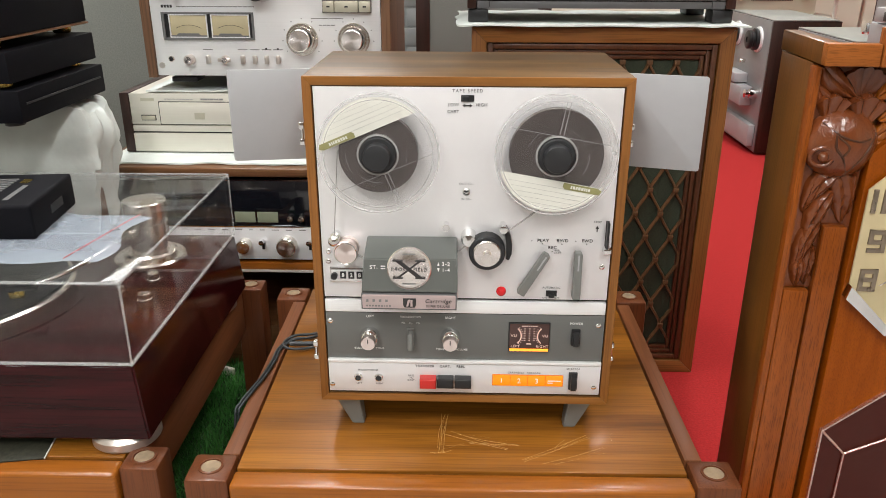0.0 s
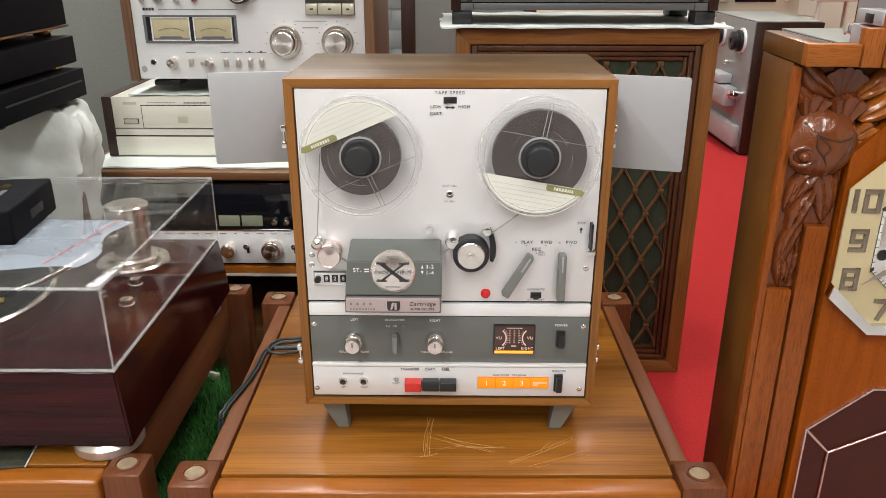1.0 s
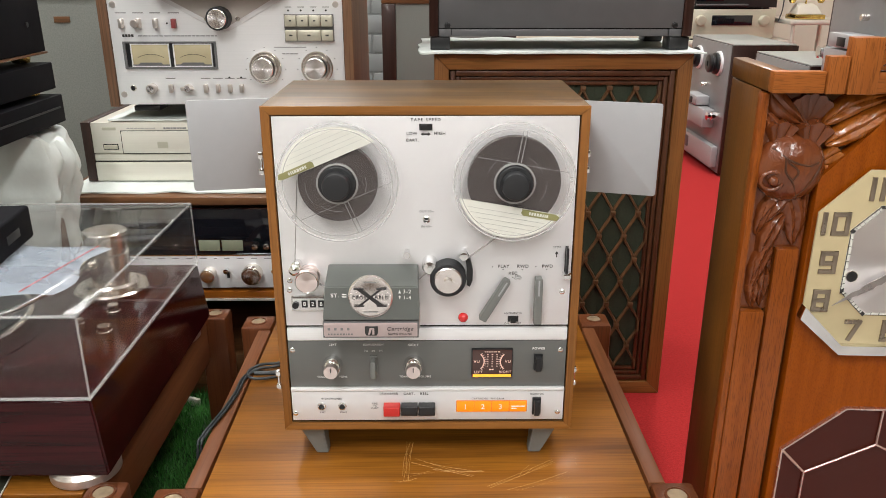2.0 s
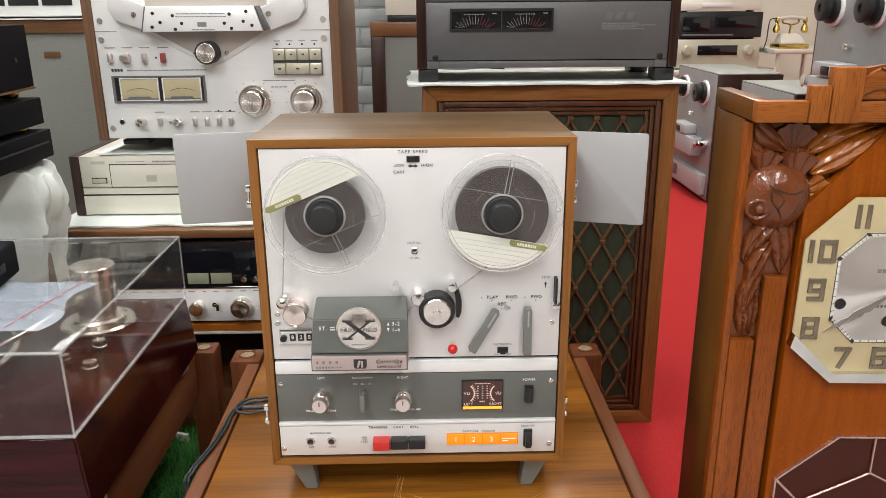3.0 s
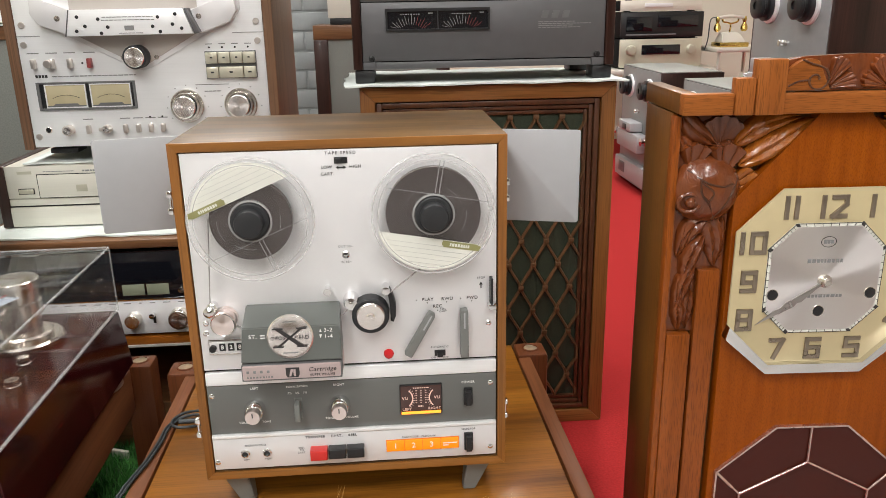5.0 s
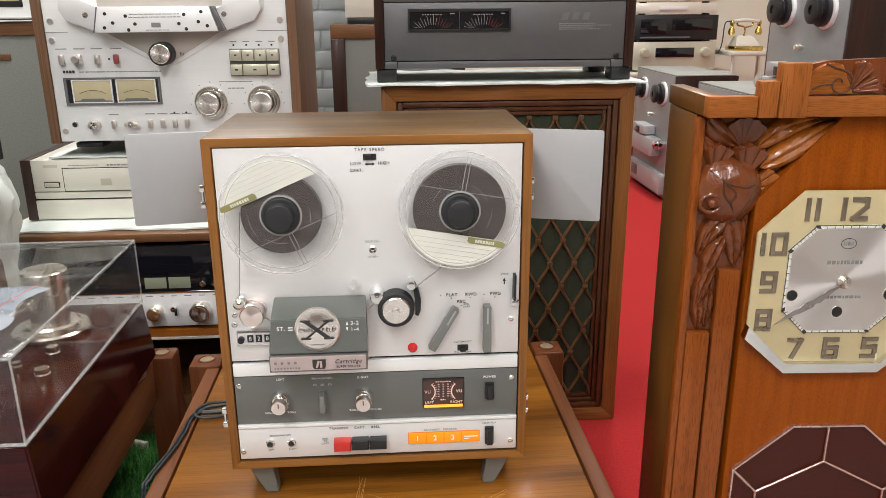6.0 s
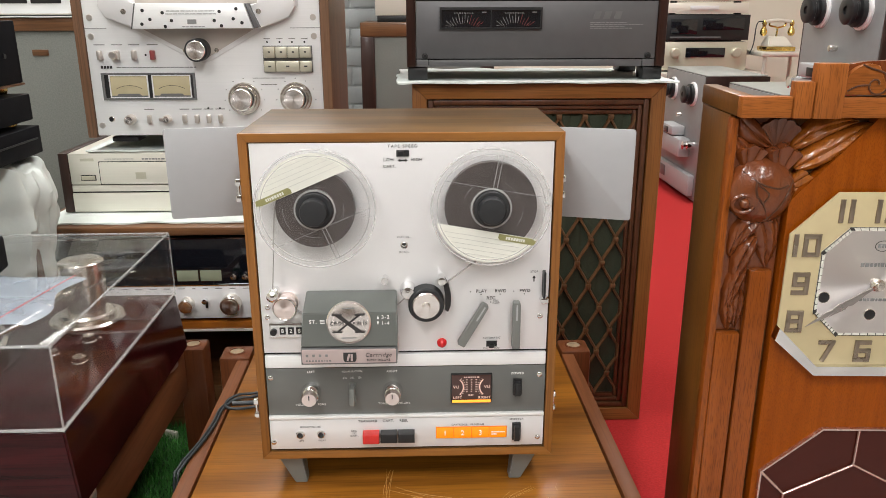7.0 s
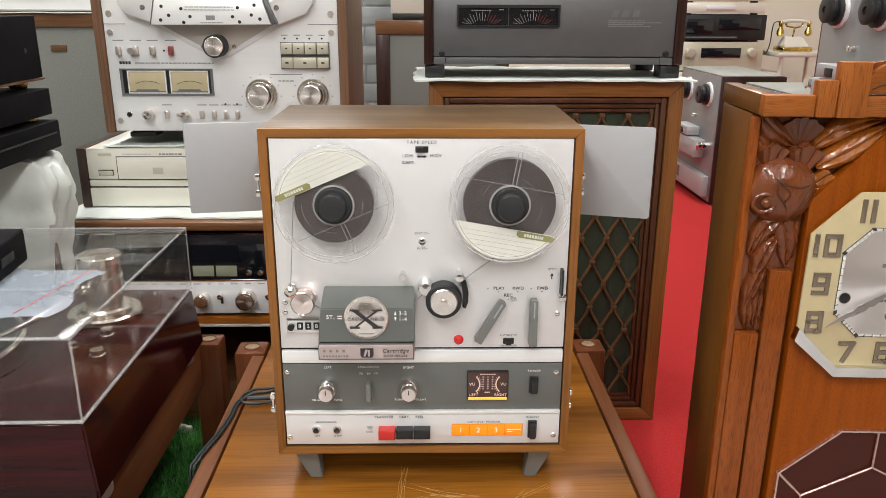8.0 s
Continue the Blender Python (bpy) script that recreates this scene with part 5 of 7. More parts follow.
    part("door_rim", frame_prism(octagon(dc, 0.208, 0.1092, 0.1515, 0.0665, 0.0585), octagon(dc, 0.208, 0.1072, 0.1495, 0.0655, 0.0575), F - 0.0095, F - 0.0042), M_CAME, door)
    nodes = {"top": (dc, 0.358), "c": (dc, 0.311), "l": (dc - 0.078, 0.270), "r": (dc + 0.078, 0.270), "lc": (dc - 0.1075, 0.300), "rc": (dc + 0.1075, 0.300), "lb": (dc - 0.078, 0.146), "rb": (dc + 0.078, 0.146), "cb": (dc, 0.105), "bot": (dc, 0.058), "lbc": (dc - 0.1075, 0.116), "rbc": (dc + 0.1075, 0.116)}
    for a, c in (("top", "c"), ("c", "l"), ("c", "r"), ("l", "lc"), ("r", "rc"), ("l", "lb"), ("r", "rb"), ("lb", "cb"), ("rb", "cb"), ("cb", "bot"), ("lb", "lbc"), ("rb", "rbc")):
        p, q = nodes[a], nodes[c]
        part("copper_bar", tube([(p[0], F - 0.0085, p[1]), (q[0], F - 0.0085, q[1])], 0.0016, 8, steps=1), M_CAME, door)
    return t


clock()


# ---------------------------------------------------------------- turntable under a clear cover
def turntable():
    t = thing("turntable", pose(-0.382, 0.787, 0.2622, 0, 0, 0.6), "glossy dark red turntable under a clear acrylic cover", "turntable")
    W, D, z0, z1, z2 = 0.49, 0.435, 0.0185, 0.1165, 0.2220
    bm = box(-W, 0, 0, D, z0, z1)
    for v in bm.verts:
        if v.co.z < z0 + 0.001:
            v.co.x += 0.010 if v.co.x > -W / 2 else -0.010
            v.co.y += 0.006 if v.co.y > D / 2 else -0.006
    bmesh.ops.bevel(bm, geom=list(bm.edges), offset=0.0025, segments=3, affect="EDGES")
    part("plinth", bm, M_MAHOG, t, "glossy dark mahogany plinth")
    for x, y in ((-0.034, 0.030), (-W + 0.034, 0.030), (-0.038, D - 0.04), (-W + 0.038, D - 0.04)):
        part("foot", lathe([(0.038, 0), (0.041, 0.003), (0.041, 0.013), (0.036, 0.0185), (0, 0.0185)], 48, "z", (x, y, 0)), M_ALLOY, t, "round metal foot")
    c = part("dust_cover", box(-W, 0, 0, D, z2 - 0.0035, z2, 0.0008), M_ACRYLIC, t, "clear acrylic dust cover")
    for a in ((-W, 0, 0, 0.0035), (-W, 0, D - 0.0035, D), (-W, -W + 0.0035, 0.004, D - 0.004), (-0.0035, 0, 0.004, D - 0.004)):
        part("cover_wall", box(a[0], a[1], a[2], a[3], z1 + 0.003, z2 - 0.004), M_ACRYLIC, c)
    e = 0.0009
    for a in ((-W, 0, -e, e, z2 - e, z2 + e), (-W, 0, 0.004, 0.0058, z2 - 0.0042, z2 - 0.0032), (-W, 0, D - e, D + e, z2 - e, z2 + e), (-e, e, 0, D, z2 - e, z2 + e), (-e, e, -e, e, z1, z2), (-e, e, D - e, D + e, z1, z2), (-W, 0.0012, -0.0012, 0.002, z1 + 0.001, z1 + 0.0036), (-0.002, 0.0012, 0.0, D, z1 + 0.001, z1 + 0.0036)):
        part("cover_edge", box(*a), M_ACRYLIC_EDGE, c, "bright polished edge")
    part("platter", lathe([(0.155, 0.0), (0.155, 0.014), (0.152, 0.017), (0.149, 0.0175), (0.147, 0.0165), (0.05, 0.0165), (0.0, 0.0165)], 72, "z", (-0.315, 0.175, z1)), M_STEEL, t)
    part("platter_mat", lathe([(0.146, 0.0166), (0.146, 0.0200), (0.052, 0.0202), (0.050, 0.0185), (0, 0.0185)], 72, "z", (-0.315, 0.175, z1)), M_RUBBER, t)
    part("platter_ring", lathe([(0.175, 0.0), (0.175, 0.0015), (0.157, 0.0015)], 72, "z", (-0.315, 0.175, z1)), M_MAHOG, t)
    bx, by = -0.098, 0.325
    ab = part("arm_base", lathe([(0.054, 0), (0.054, 0.006), (0.051, 0.009), (0.040, 0.009), (0.040, 0.014), (0.036, 0.017), (0, 0.017)], 56, "z", (bx, by, z1 + 0.001)), M_STEEL, t, "turned steel tonearm base")
    part("arm_pillar", lathe([(0.027, 0.016), (0.027, 0.042), (0.031, 0.043), (0.031, 0.062), (0.028, 0.064), (0.028, 0.068), (0.032, 0.069), (0.032, 0.094), (0.030, 0.096), (0, 0.096)], 48, "z", (bx, by, z1 + 0.001)), M_STEEL, ab)
    part("arm_weight", lathe([(0.017, -0.025), (0.018, -0.023), (0.018, 0.023), (0.017, 0.025)], 36, "y", (bx - 0.025, by + 0.01, z1 + 0.055)), M_STEEL, ab)
    part("tonearm", tube([(bx - 0.022, by - 0.01, z1 + 0.050), (bx - 0.030, by - 0.10, z1 + 0.048), (bx - 0.060, by - 0.16, z1 + 0.042), (bx - 0.085, by - 0.175, z1 + 0.036)], 0.0042, 12), M_CHROME, t)
    hs = part("headshell", box(-0.019, 0.019, -0.010, 0.010, -0.003, 0.003, 0.0015), M_BLACK, t, "black headshell", pose(bx - 0.100, by - 0.18, z1 + 0.034, 0, 0, 15))
    part("stylus_tip", box(-0.016, 0.002, -0.012, -0.002, -0.012, -0.003, 0.0015), M_BRASS, hs, "yellow stylus holder")
    for x, y, r, h in ((-0.055, 0.22, 0.009, 0.022), (-0.045, 0.16, 0.010, 0.018), (-0.09, 0.19, 0.006, 0.014)):
        part("control_knob", lathe([(r, 0), (r, h * 0.6), (r * 0.85, h * 0.64), (r * 0.85, h), (0, h)], 28, "z", (x, y, z1 + 0.0005)), M_STEEL, t)
    return t


turntable()
ZC = 0.2622 + 0.2242
# plastic bag on the cover
bm = bmesh.new()
n = 26
gv = {}
for i in range(n + 1):
    for j in range(n + 1):
        u, v = i / n, j / n
        x = -0.62 + u * (0.19 + 0.01 * math.sin(v * 7))
        y = 0.835 + v * (0.19 - 0.03 * u) + 0.006 * math.sin(u * 9)
        e = min(u, 1 - u, v, 1 - v)
        gv[i, j] = bm.verts.new((x, y, ZC + 0.0012 + min(0.006, e * 0.06) * (0.6 + 0.8 * abs(noise.noise(Vector((x * 28, y * 28, 0.5)))))))
for i in range(n):
    for j in range(n):
        bm.faces.new([gv[i, j], gv[i + 1, j], gv[i + 1, j + 1], gv[i, j + 1]])
bag = thing("plastic_bag", pose(0, 0, 0), "crumpled clear plastic bag with red seal line", "plastic bag")
part("bag_film", bm, M_BAG, bag)
part("seal_line", tube([(-0.468, 0.838, ZC + 0.0055), (-0.455, 0.90, ZC + 0.007), (-0.445, 0.96, ZC + 0.007), (-0.440, 0.995, ZC + 0.006)], 0.0004, 6), M_REDBTN, bag, "red seal line")
dev = thing("portable_radio", pose(-0.531, 0.897, ZC + 0.004, 0, 0, 7) @ Matrix.Scale(1.16, 4), "small black portable radio lying on the turntable cover", "radio")
part("body", box(-0.17, 0, 0, 0.125, 0, 0.040, 0.004, 3), M_BLACKMETAL, dev)
for i in range(12):
    part("grille_slot", box(-0.155, -0.050, 0.016 + i * 0.0075, 0.0185 + i * 0.0075, 0.0395, 0.0412, 0.0004), M_VUGREY, dev)
part("dial_print", box(-0.036, -0.030, 0.02, 0.075, 0.0398, 0.0404), M_VUGREY, dev)
part("badge", box(-0.044, -0.034, 0.085, 0.100, 0.0398, 0.0406), M_BRASS, dev, "small brass badge")
part("side_socket", box(-0.001, 0.0008, 0.05, 0.085, 0.014, 0.024, 0.0004), M_RUBBER, dev)
card = thing("record_sleeve", pose(-0.53, 0.79, 0.2625, 0, 0, 10), "worn dark printed card lying on the stand", "card")
part("card", box(-0.05, 0.028, -0.030, 0.035, 0, 0.0018, 0.0004), M_CARD, card)
part("card_edge", box(0.0282, 0.0295, -0.030, 0.035, 0, 0.0016), M_LABEL, card, "frayed pale edge")


# ---------------------------------------------------------------- silver recorder with wood sides
def knob_y(name, r, d, x, z, material, parent, cap=None, label=""):
    k = part(name, lathe([(r, 0), (r, d * 0.82), (r * 0.94, d * 0.96), (r * 0.88, d), (0, d)], 36, "y", (x, 0, z)), material, parent, label)
    if cap:
        part("knob_cap", lathe([(r * 0.72, d), (r * 0.70, d + 0.001), (0, d + 0.0012)], 36, "y", (x, 0, z)), M_TURNED if cap is M_STEEL else cap, k)
    return k


def silver_recorder():
    t = thing("tape_recorder", pose(-0.590, 1.500, 0.585), "large silver reel-to-reel recorder with brown wood sides", "tape recorder")
    o = 0.014
    W, H = 0.430, 0.455
    part("front_plate", box(0, W, 0, 0.004, o, o + H, 0.0008), M_SILVER, t, "bright silver front plate")
    part("body", box(0.002, W - 0.002, 0.0045, 0.32, o, o + H - 0.002), M_BLACKMETAL, t)
    part("side_panel", box(-0.018, -0.001, -0.004, 0.33, o - 0.004, o + H + 0.004, 0.0015), M_GXWOOD, t, "brown wood side panel")
    part("side_panel", box(W + 0.001, W + 0.018, -0.004, 0.33, o - 0.004, o + H + 0.004, 0.0015), M_GXWOOD, t, "brown wood side panel")
    for x in (0.02, W - 0.07):
        part("foot", box(x, x + 0.05, 0.012, 0.06, 0, o - 0.0045, 0.002), M_BLACK, t)
        part("foot", box(x, x + 0.05, 0.16, 0.21, 0, o - 0.0045, 0.002), M_BLACK, t)
    part("seam", box(0, 0.04, -0.0006, 0.001, o + 0.1962, o + 0.1972), M_GREYINK, t)
    part("seam", box(0.375, W, -0.0006, 0.001, o + 0.1962, o + 0.1972), M_GREYINK, t)
    # meters
    vb = part("meter_housing", frame_prism([(0.020, o + 0.0665), (0.020, o + 0.1165), (0.193, o + 0.1165), (0.193, o + 0.0665)], [(0.025, o + 0.0705), (0.025, o + 0.1135), (0.189, o + 0.1135), (0.189, o + 0.0705)], -0.003, 0.002), M_VUGREY, t, "dark frame with two yellow level meters")
    part("housing_back", box(0.0205, 0.1925, -0.0012, 0.001, o + 0.0670, o + 0.1160), M_BLACK, vb)
    for a in (0.0355, 0.1145):
        q0 = o - 0.0035
        m = part("meter", box(a, a + 0.068, -0.0022, -0.001, q0 + 0.076, q0 + 0.1145, 0.0006), M_VUYEL, vb, "pale yellow meter face")
        part("meter_hood", prism([(a, q0 + 0.0755), (a, q0 + 0.0785), (a + 0.010, q0 + 0.0785), (a + 0.014, q0 + 0.082), (a + 0.052, q0 + 0.082), (a + 0.056, q0 + 0.0785), (a + 0.068, q0 + 0.0785), (a + 0.068, q0 + 0.0755)], -0.0032, -0.002), M_VUGREY, m)
        arc = [(a + 0.034 + 0.050 * math.sin(q), -0.0024, q0 + 0.049 + 0.048 * math.cos(q)) for q in np.linspace(-0.5, 0.5, 9)]
        part("meter_arc", tube(arc, 0.0004, 5, steps=2), M_INK, m)
        part("meter_rim", frame_prism([(a - 0.002, q0 + 0.0742), (a - 0.002, q0 + 0.1162), (a + 0.070, q0 + 0.1162), (a + 0.070, q0 + 0.0742)], [(a, q0 + 0.076), (a, q0 + 0.1145), (a + 0.068, q0 + 0.1145), (a + 0.068, q0 + 0.076)], -0.0034, -0.001), M_SILVER, m)
    part("maker_print", bars([(0.021 + i * 0.0055, 0.0252 + i * 0.0055, o + 0.127, 0.005) for i in range(4)], 0.0, 0.0005), M_INK, t)
    part("fine_print", bars(stroke_row(0.050, 0.196, o + 0.1265, 0.0018, 0.006, 0.0015, 2), 0.0, 0.0005), M_GREYINK, t)
    # big knobs
    for x in (0.282, 0.379):
        b = part("level_knob", lathe([(0.0300, 0), (0.0300, 0.006), (0.0285, 0.0078), (0.0245, 0.008), (0.0245, 0.014), (0.0235, 0.0152), (0.0205, 0.0155)], 48, "y", (x, 0, o + 0.0685)), M_STEEL, t, "large turned silver double knob")
        part("knob_cap", lathe([(0.0200, 0.015), (0.0200, 0.026), (0.0185, 0.0275), (0.0, 0.0272)], 48, "y", (x - 0.001, 0, o + 0.0685)), M_TURNED, b)
        part("knob_scale", bars([(x + 0.037 * math.sin(q) - 0.001, x + 0.037 * math.sin(q) + 0.001, o + 0.0685 + 0.037 * math.cos(q), 0.0015) for q in np.linspace(-2.2, 2.2, 9)], 0.0, 0.0005), M_GREYINK, b)
    part("fine_print", bars(stroke_row(0.315, 0.345, o + 0.094, 0.0018, 0.005, 0.0015, 5) + stroke_row(0.300, 0.36, o + 0.106, 0.0012, 0.03, 0.001, 5), 0.0, 0.0005), M_GREYINK, t)
    # push keys
    kb = part("key_block", box(0.3225, 0.4135, -0.003, 0.001, o + 0.1165, o + 0.165, 0.0008), M_VUGREY, t, "block of seven beige push keys")
    for i in range(4):
        k = part("push_key", box(0.3245 + i * 0.0222, 0.3455 + i * 0.0222, -0.011, -0.002, o + 0.1435, o + 0.1632, 0.0012), M_CHAMP, kb)
        part("key_mark", bars([(0.3330 + i * 0.0222, 0.3370 + i * 0.0222, o + 0.154, 0.0026)], -0.011), M_INK, k)
    for a, c in ((0.3245, 0.3455), (0.3467, 0.3898), (0.3911, 0.4122)):
        k = part("push_key", box(a, c, -0.011, -0.002, o + 0.1180, o + 0.1375, 0.0012), M_CHAMP, kb)
        part("key_mark", bars([((a + c) / 2 - 0.003, (a + c) / 2 + 0.003, o + 0.128, 0.0028)], -0.011), M_INK, k)
    for x in (0.331, 0.354, 0.377, 0.400):
        part("indicator", knob(0.0018, 0.001, (x, 0, o + 0.1715), 12), M_BLACK, t)
        part("fine_print", bars([(x - 0.006, x + 0.006, o + 0.1775, 0.0014)], 0.0, 0.0005), M_GREYINK, t)
    # bottom row
    part("headphone_socket", lathe([(0.0058, 0), (0.0058, 0.001), (0.0048, 0.0022), (0.0040, 0.0022)], 28, "y", (0.029, 0, o + 0.031)), M_STEEL, t)
    part("socket_hole", knob(0.0042, 0.0016, (0.029, 0, o + 0.031), 20), M_BLACK, t)
    knob_y("output_knob", 0.0095, 0.016, 0.066, o + 0.0305, M_ALLOY, t, M_STEEL, "small silver knob")
    knob_y("timer_knob", 0.0075, 0.013, 0.134, o + 0.031, M_ALLOY, t, M_STEEL, "small silver knob")
    part("timer_paddle", box(0.121, 0.146, -0.014, -0.009, o + 0.0275, o + 0.0345, 0.002), M_ALLOY, t)
    for x in (0.101, 0.167, 0.190, 0.2125, 0.2345):
        part("slide_key", box(x - 0.0036, x + 0.0036, -0.009, 0.001, o + 0.023, o + 0.0385, 0.0014), M_ALLOY, t, "narrow silver key")
        part("fine_print", bars([(x - 0.009, x + 0.009, o + 0.049, 0.0016)], 0.0, 0.0005), M_GREYINK, t)
    for x in (0.212, 0.234):
        part("indicator", knob(0.0018, 0.001, (x, 0, o + 0.0505), 12), M_BLACK, t)
    for x, z in ((0.010, 0.019), (0.010, 0.182), (0.0115, 0.2155), (0.418, 0.182), (0.418, 0.2155)):
        s = part("screw", lathe([(0.0058, 0), (0.0055, 0.0015), (0.0035, 0.0018), (0, 0.0008)], 20, "y", (x, 0, o + z)), M_ALLOY, t)
    # upper row of switches
    for x, mt in ((0.023, M_ALLOY), (0.055, M_ALLOY), (0.086, M_ALLOY), (0.120, M_REDKEY)):
        part("slide_key", box(x - 0.004, x + 0.004, -0.010, 0.001, o + 0.1405, o + 0.1575, 0.0016), mt, t, "dull red record key" if mt is M_REDKEY else "narrow silver key")
        part("fine_print", bars([(x - 0.010, x + 0.010, o + 0.1675, 0.0016)], 0.0, 0.0005), M_GREYINK, t)
    knob_y("selector_knob", 0.007, 0.014, 0.049, o + 0.149, M_ALLOY, t)
    part("indicator", knob(0.0018, 0.001, (0.106, 0, o + 0.149), 12), M_BLACK, t)
    # recessed V-shaped head deck
    vpts = [(0.030, o + 0.300), (0.030, o + 0.236), (0.042, o + 0.218), (0.060, o + 0.207), (0.100, o + 0.190), (0.196, o + 0.138), (0.211, o + 0.134), (0.226, o + 0.138), (0.320, o + 0.190), (0.362, o + 0.207), (0.380, o + 0.218), (0.392, o + 0.236), (0.392, o + 0.300)]
    part("head_deck", prism(vpts, -0.002, 0.002, 0.001), M_PANEL, t, "pale V-shaped head deck")
    vin = [(0.098, o + 0.296), (0.098, o + 0.200), (0.200, o + 0.145), (0.211, o + 0.1425), (0.222, o + 0.145), (0.318, o + 0.200), (0.318, o + 0.296)]
    part("head_deck_inset", prism(vin, -0.0032, -0.0012, 0.0006), M_BEIGE, t, "beige inset")
    for pts in ([(0.034, o + 0.235), (0.046, o + 0.216), (0.100, o + 0.196), (0.106, o + 0.238), (0.090, o + 0.2425), (0.050, o + 0.262), (0.038, o + 0.258)],
                [(0.388, o + 0.235), (0.376, o + 0.216), (0.322, o + 0.196), (0.308, o + 0.238), (0.330, o + 0.2425), (0.372, o + 0.262), (0.384, o + 0.258)]):
        arm = part("tape_arm_cover", prism(pts, -0.016, -0.001, 0.002), M_PANEL, t, "pale rounded arm cover")
    hd = part("head_block", prism([(0.098, o + 0.196), (0.108, o + 0.240), (0.300, o + 0.240), (0.314, o + 0.197)], -0.034, -0.002, 0.001), M_SILVER, t, "silver head block with black adjustment holes")
    part("block_end", prism([(0.0965, o + 0.196), (0.1065, o + 0.240), (0.1085, o + 0.240), (0.0985, o + 0.196)], -0.0346, -0.002), M_GRAPHITE, hd)
    part("block_end", prism([(0.3015, o + 0.240), (0.306, o + 0.240), (0.325, o + 0.199), (0.3155, o + 0.197)], -0.0346, -0.002, 0.0008), M_GRAPHITE, hd)
    for x, z in ((0.120, 0.228), (0.132, 0.2125), (0.117, 0.2045), (0.155, 0.224), (0.170, 0.2105), (0.158, 0.2005), (0.256, 0.226), (0.246, 0.2105), (0.258, 0.2015), (0.286, 0.2305), (0.280, 0.2135), (0.295, 0.2065)):
        part("adjust_hole", knob(0.0030, 0.0006, (x, -0.034, o + z), 16), M_BLACK, hd)
    part("block_print", bars(stroke_row(0.162, 0.248, o + 0.2270, 0.0014, 0.008, 0.001, 3) + stroke_row(0.160, 0.250, o + 0.2220, 0.0014, 0.008, 0.001, 4) + [(0.198, 0.214, o + 0.2085, 0.008)] + stroke_row(0.188, 0.228, o + 0.2000, 0.0012, 0.005, 0.001, 5), -0.034, 0.0005), M_GREYINK, hd)
    for x in (0.080, 0.322):
        part("screw", lathe([(0.0050, 0), (0.0048, 0.001), (0, 0.0014)], 20, "y", (x, -0.016, o + 0.226)), M_STEEL, t)
    for x in (0.180, 0.238):
        part("screw", lathe([(0.0042, 0), (0.0040, 0.001), (0, 0.0014)], 20, "y", (x, -0.003, o + 0.157)), M_STEEL, t)
    cp = part("pinch_roller", lathe([(0.0205, 0), (0.0205, 0.028), (0.0190, 0.030), (0.0172, 0.030)], 44, "y", (0.207, -0.003, o + 0.1585)), M_RUBBER, t, "black pinch roller with a steel cap")
    part("roller_cap", lathe([(0.0170, 0.026), (0.0170, 0.0305), (0.0160, 0.0315), (0.0, 0.0312)], 44, "y", (0.207, -0.003, o + 0.1585)), M_TURNED, cp)
    return t


silver_recorder()


def disc_player():
    t = thing("disc_player", pose(-0.66, 1.500, 0.449), "pale champagne disc player with dark wooden sides", "disc player")
    W, H = 0.462, 0.116
    part("side_panel", box(-0.012, 0.005, -0.003, 0.33, 0, H, 0.001), M_DARKWOOD, t, "dark wood side")
    part("side_panel", box(W - 0.005, W + 0.012, -0.003, 0.33, 0, H, 0.001), M_DARKWOOD, t, "dark wood side")
    part("body", box(0.0055, W - 0.0055, 0.006, 0.32, 0.004, H - 0.001, 0.001), M_CREAM, t)
    part("front_upper", box(0.0055, W - 0.0055, 0, 0.0055, 0.055, H - 0.001, 0.0008), M_CREAM, t)
    part("front_ledge", box(0.0055, W - 0.0055, 0.0005, 0.0055, 0.0405, 0.0530, 0.0008), M_CREAM, t)
    part("front_lower", box(0.0055, W - 0.0055, -0.002, 0.0055, 0.0005, 0.0375, 0.0012), M_CREAM, t)
    part("shadow_line", box(0.0055, W - 0.0055, 0.003, 0.0058, 0.0372, 0.0408), M_GAP, t)
    tr = part("disc_tray", box(0.064, 0.36, -0.004, 0.001, 0.0560, 0.0985, 0.0012), M_CREAM, t, "wide pale disc tray")
    part("tray_gap", box(0.062, 0.362, -0.0008, 0.001, 0.0545, 0.1000), M_GAP, t)
    part("tray_mark", box(0.132, 0.152, -0.0046, -0.0038, 0.066, 0.079, 0.0004), M_CHAMP, tr)
    part("eject_key", box(0.027, 0.053, -0.003, 0.001, 0.064, 0.072, 0.0008), M_CHAMP, t)
    part("key_gap", box(0.0255, 0.0545, -0.0006, 0.001, 0.0625, 0.0735), M_GAP, t)
    part("maker_badge", box(0.028, 0.054, -0.0006, 0.001, 0.1005, 0.1060), M_CHAMP, t)
    part("fine_print", bars(stroke_row(0.075, 0.130, 0.1045, 0.0012, 0.006, 0.001, 1) + stroke_row(0.146, 0.19, 0.1045, 0.003, 0.005, 0.0015, 8), 0.0, 0.0005), M_GREYINK, t)
    return t


disc_player()
tagged(mesh_ob("foam_sheet", cloth_sheet(-0.625, -0.19, 1.506, 1.80, 0.5655, 0.0045, 3), M_SHEET), "thin white foam sheet under the recorder", "foam sheet")
tagged(mesh_ob("foam_sheet", cloth_sheet(-0.69, -0.12, 1.425, 1.84, 0.4435, 0.0040, 11), M_SHEET), "thin white foam sheet on the rack top", "foam sheet")


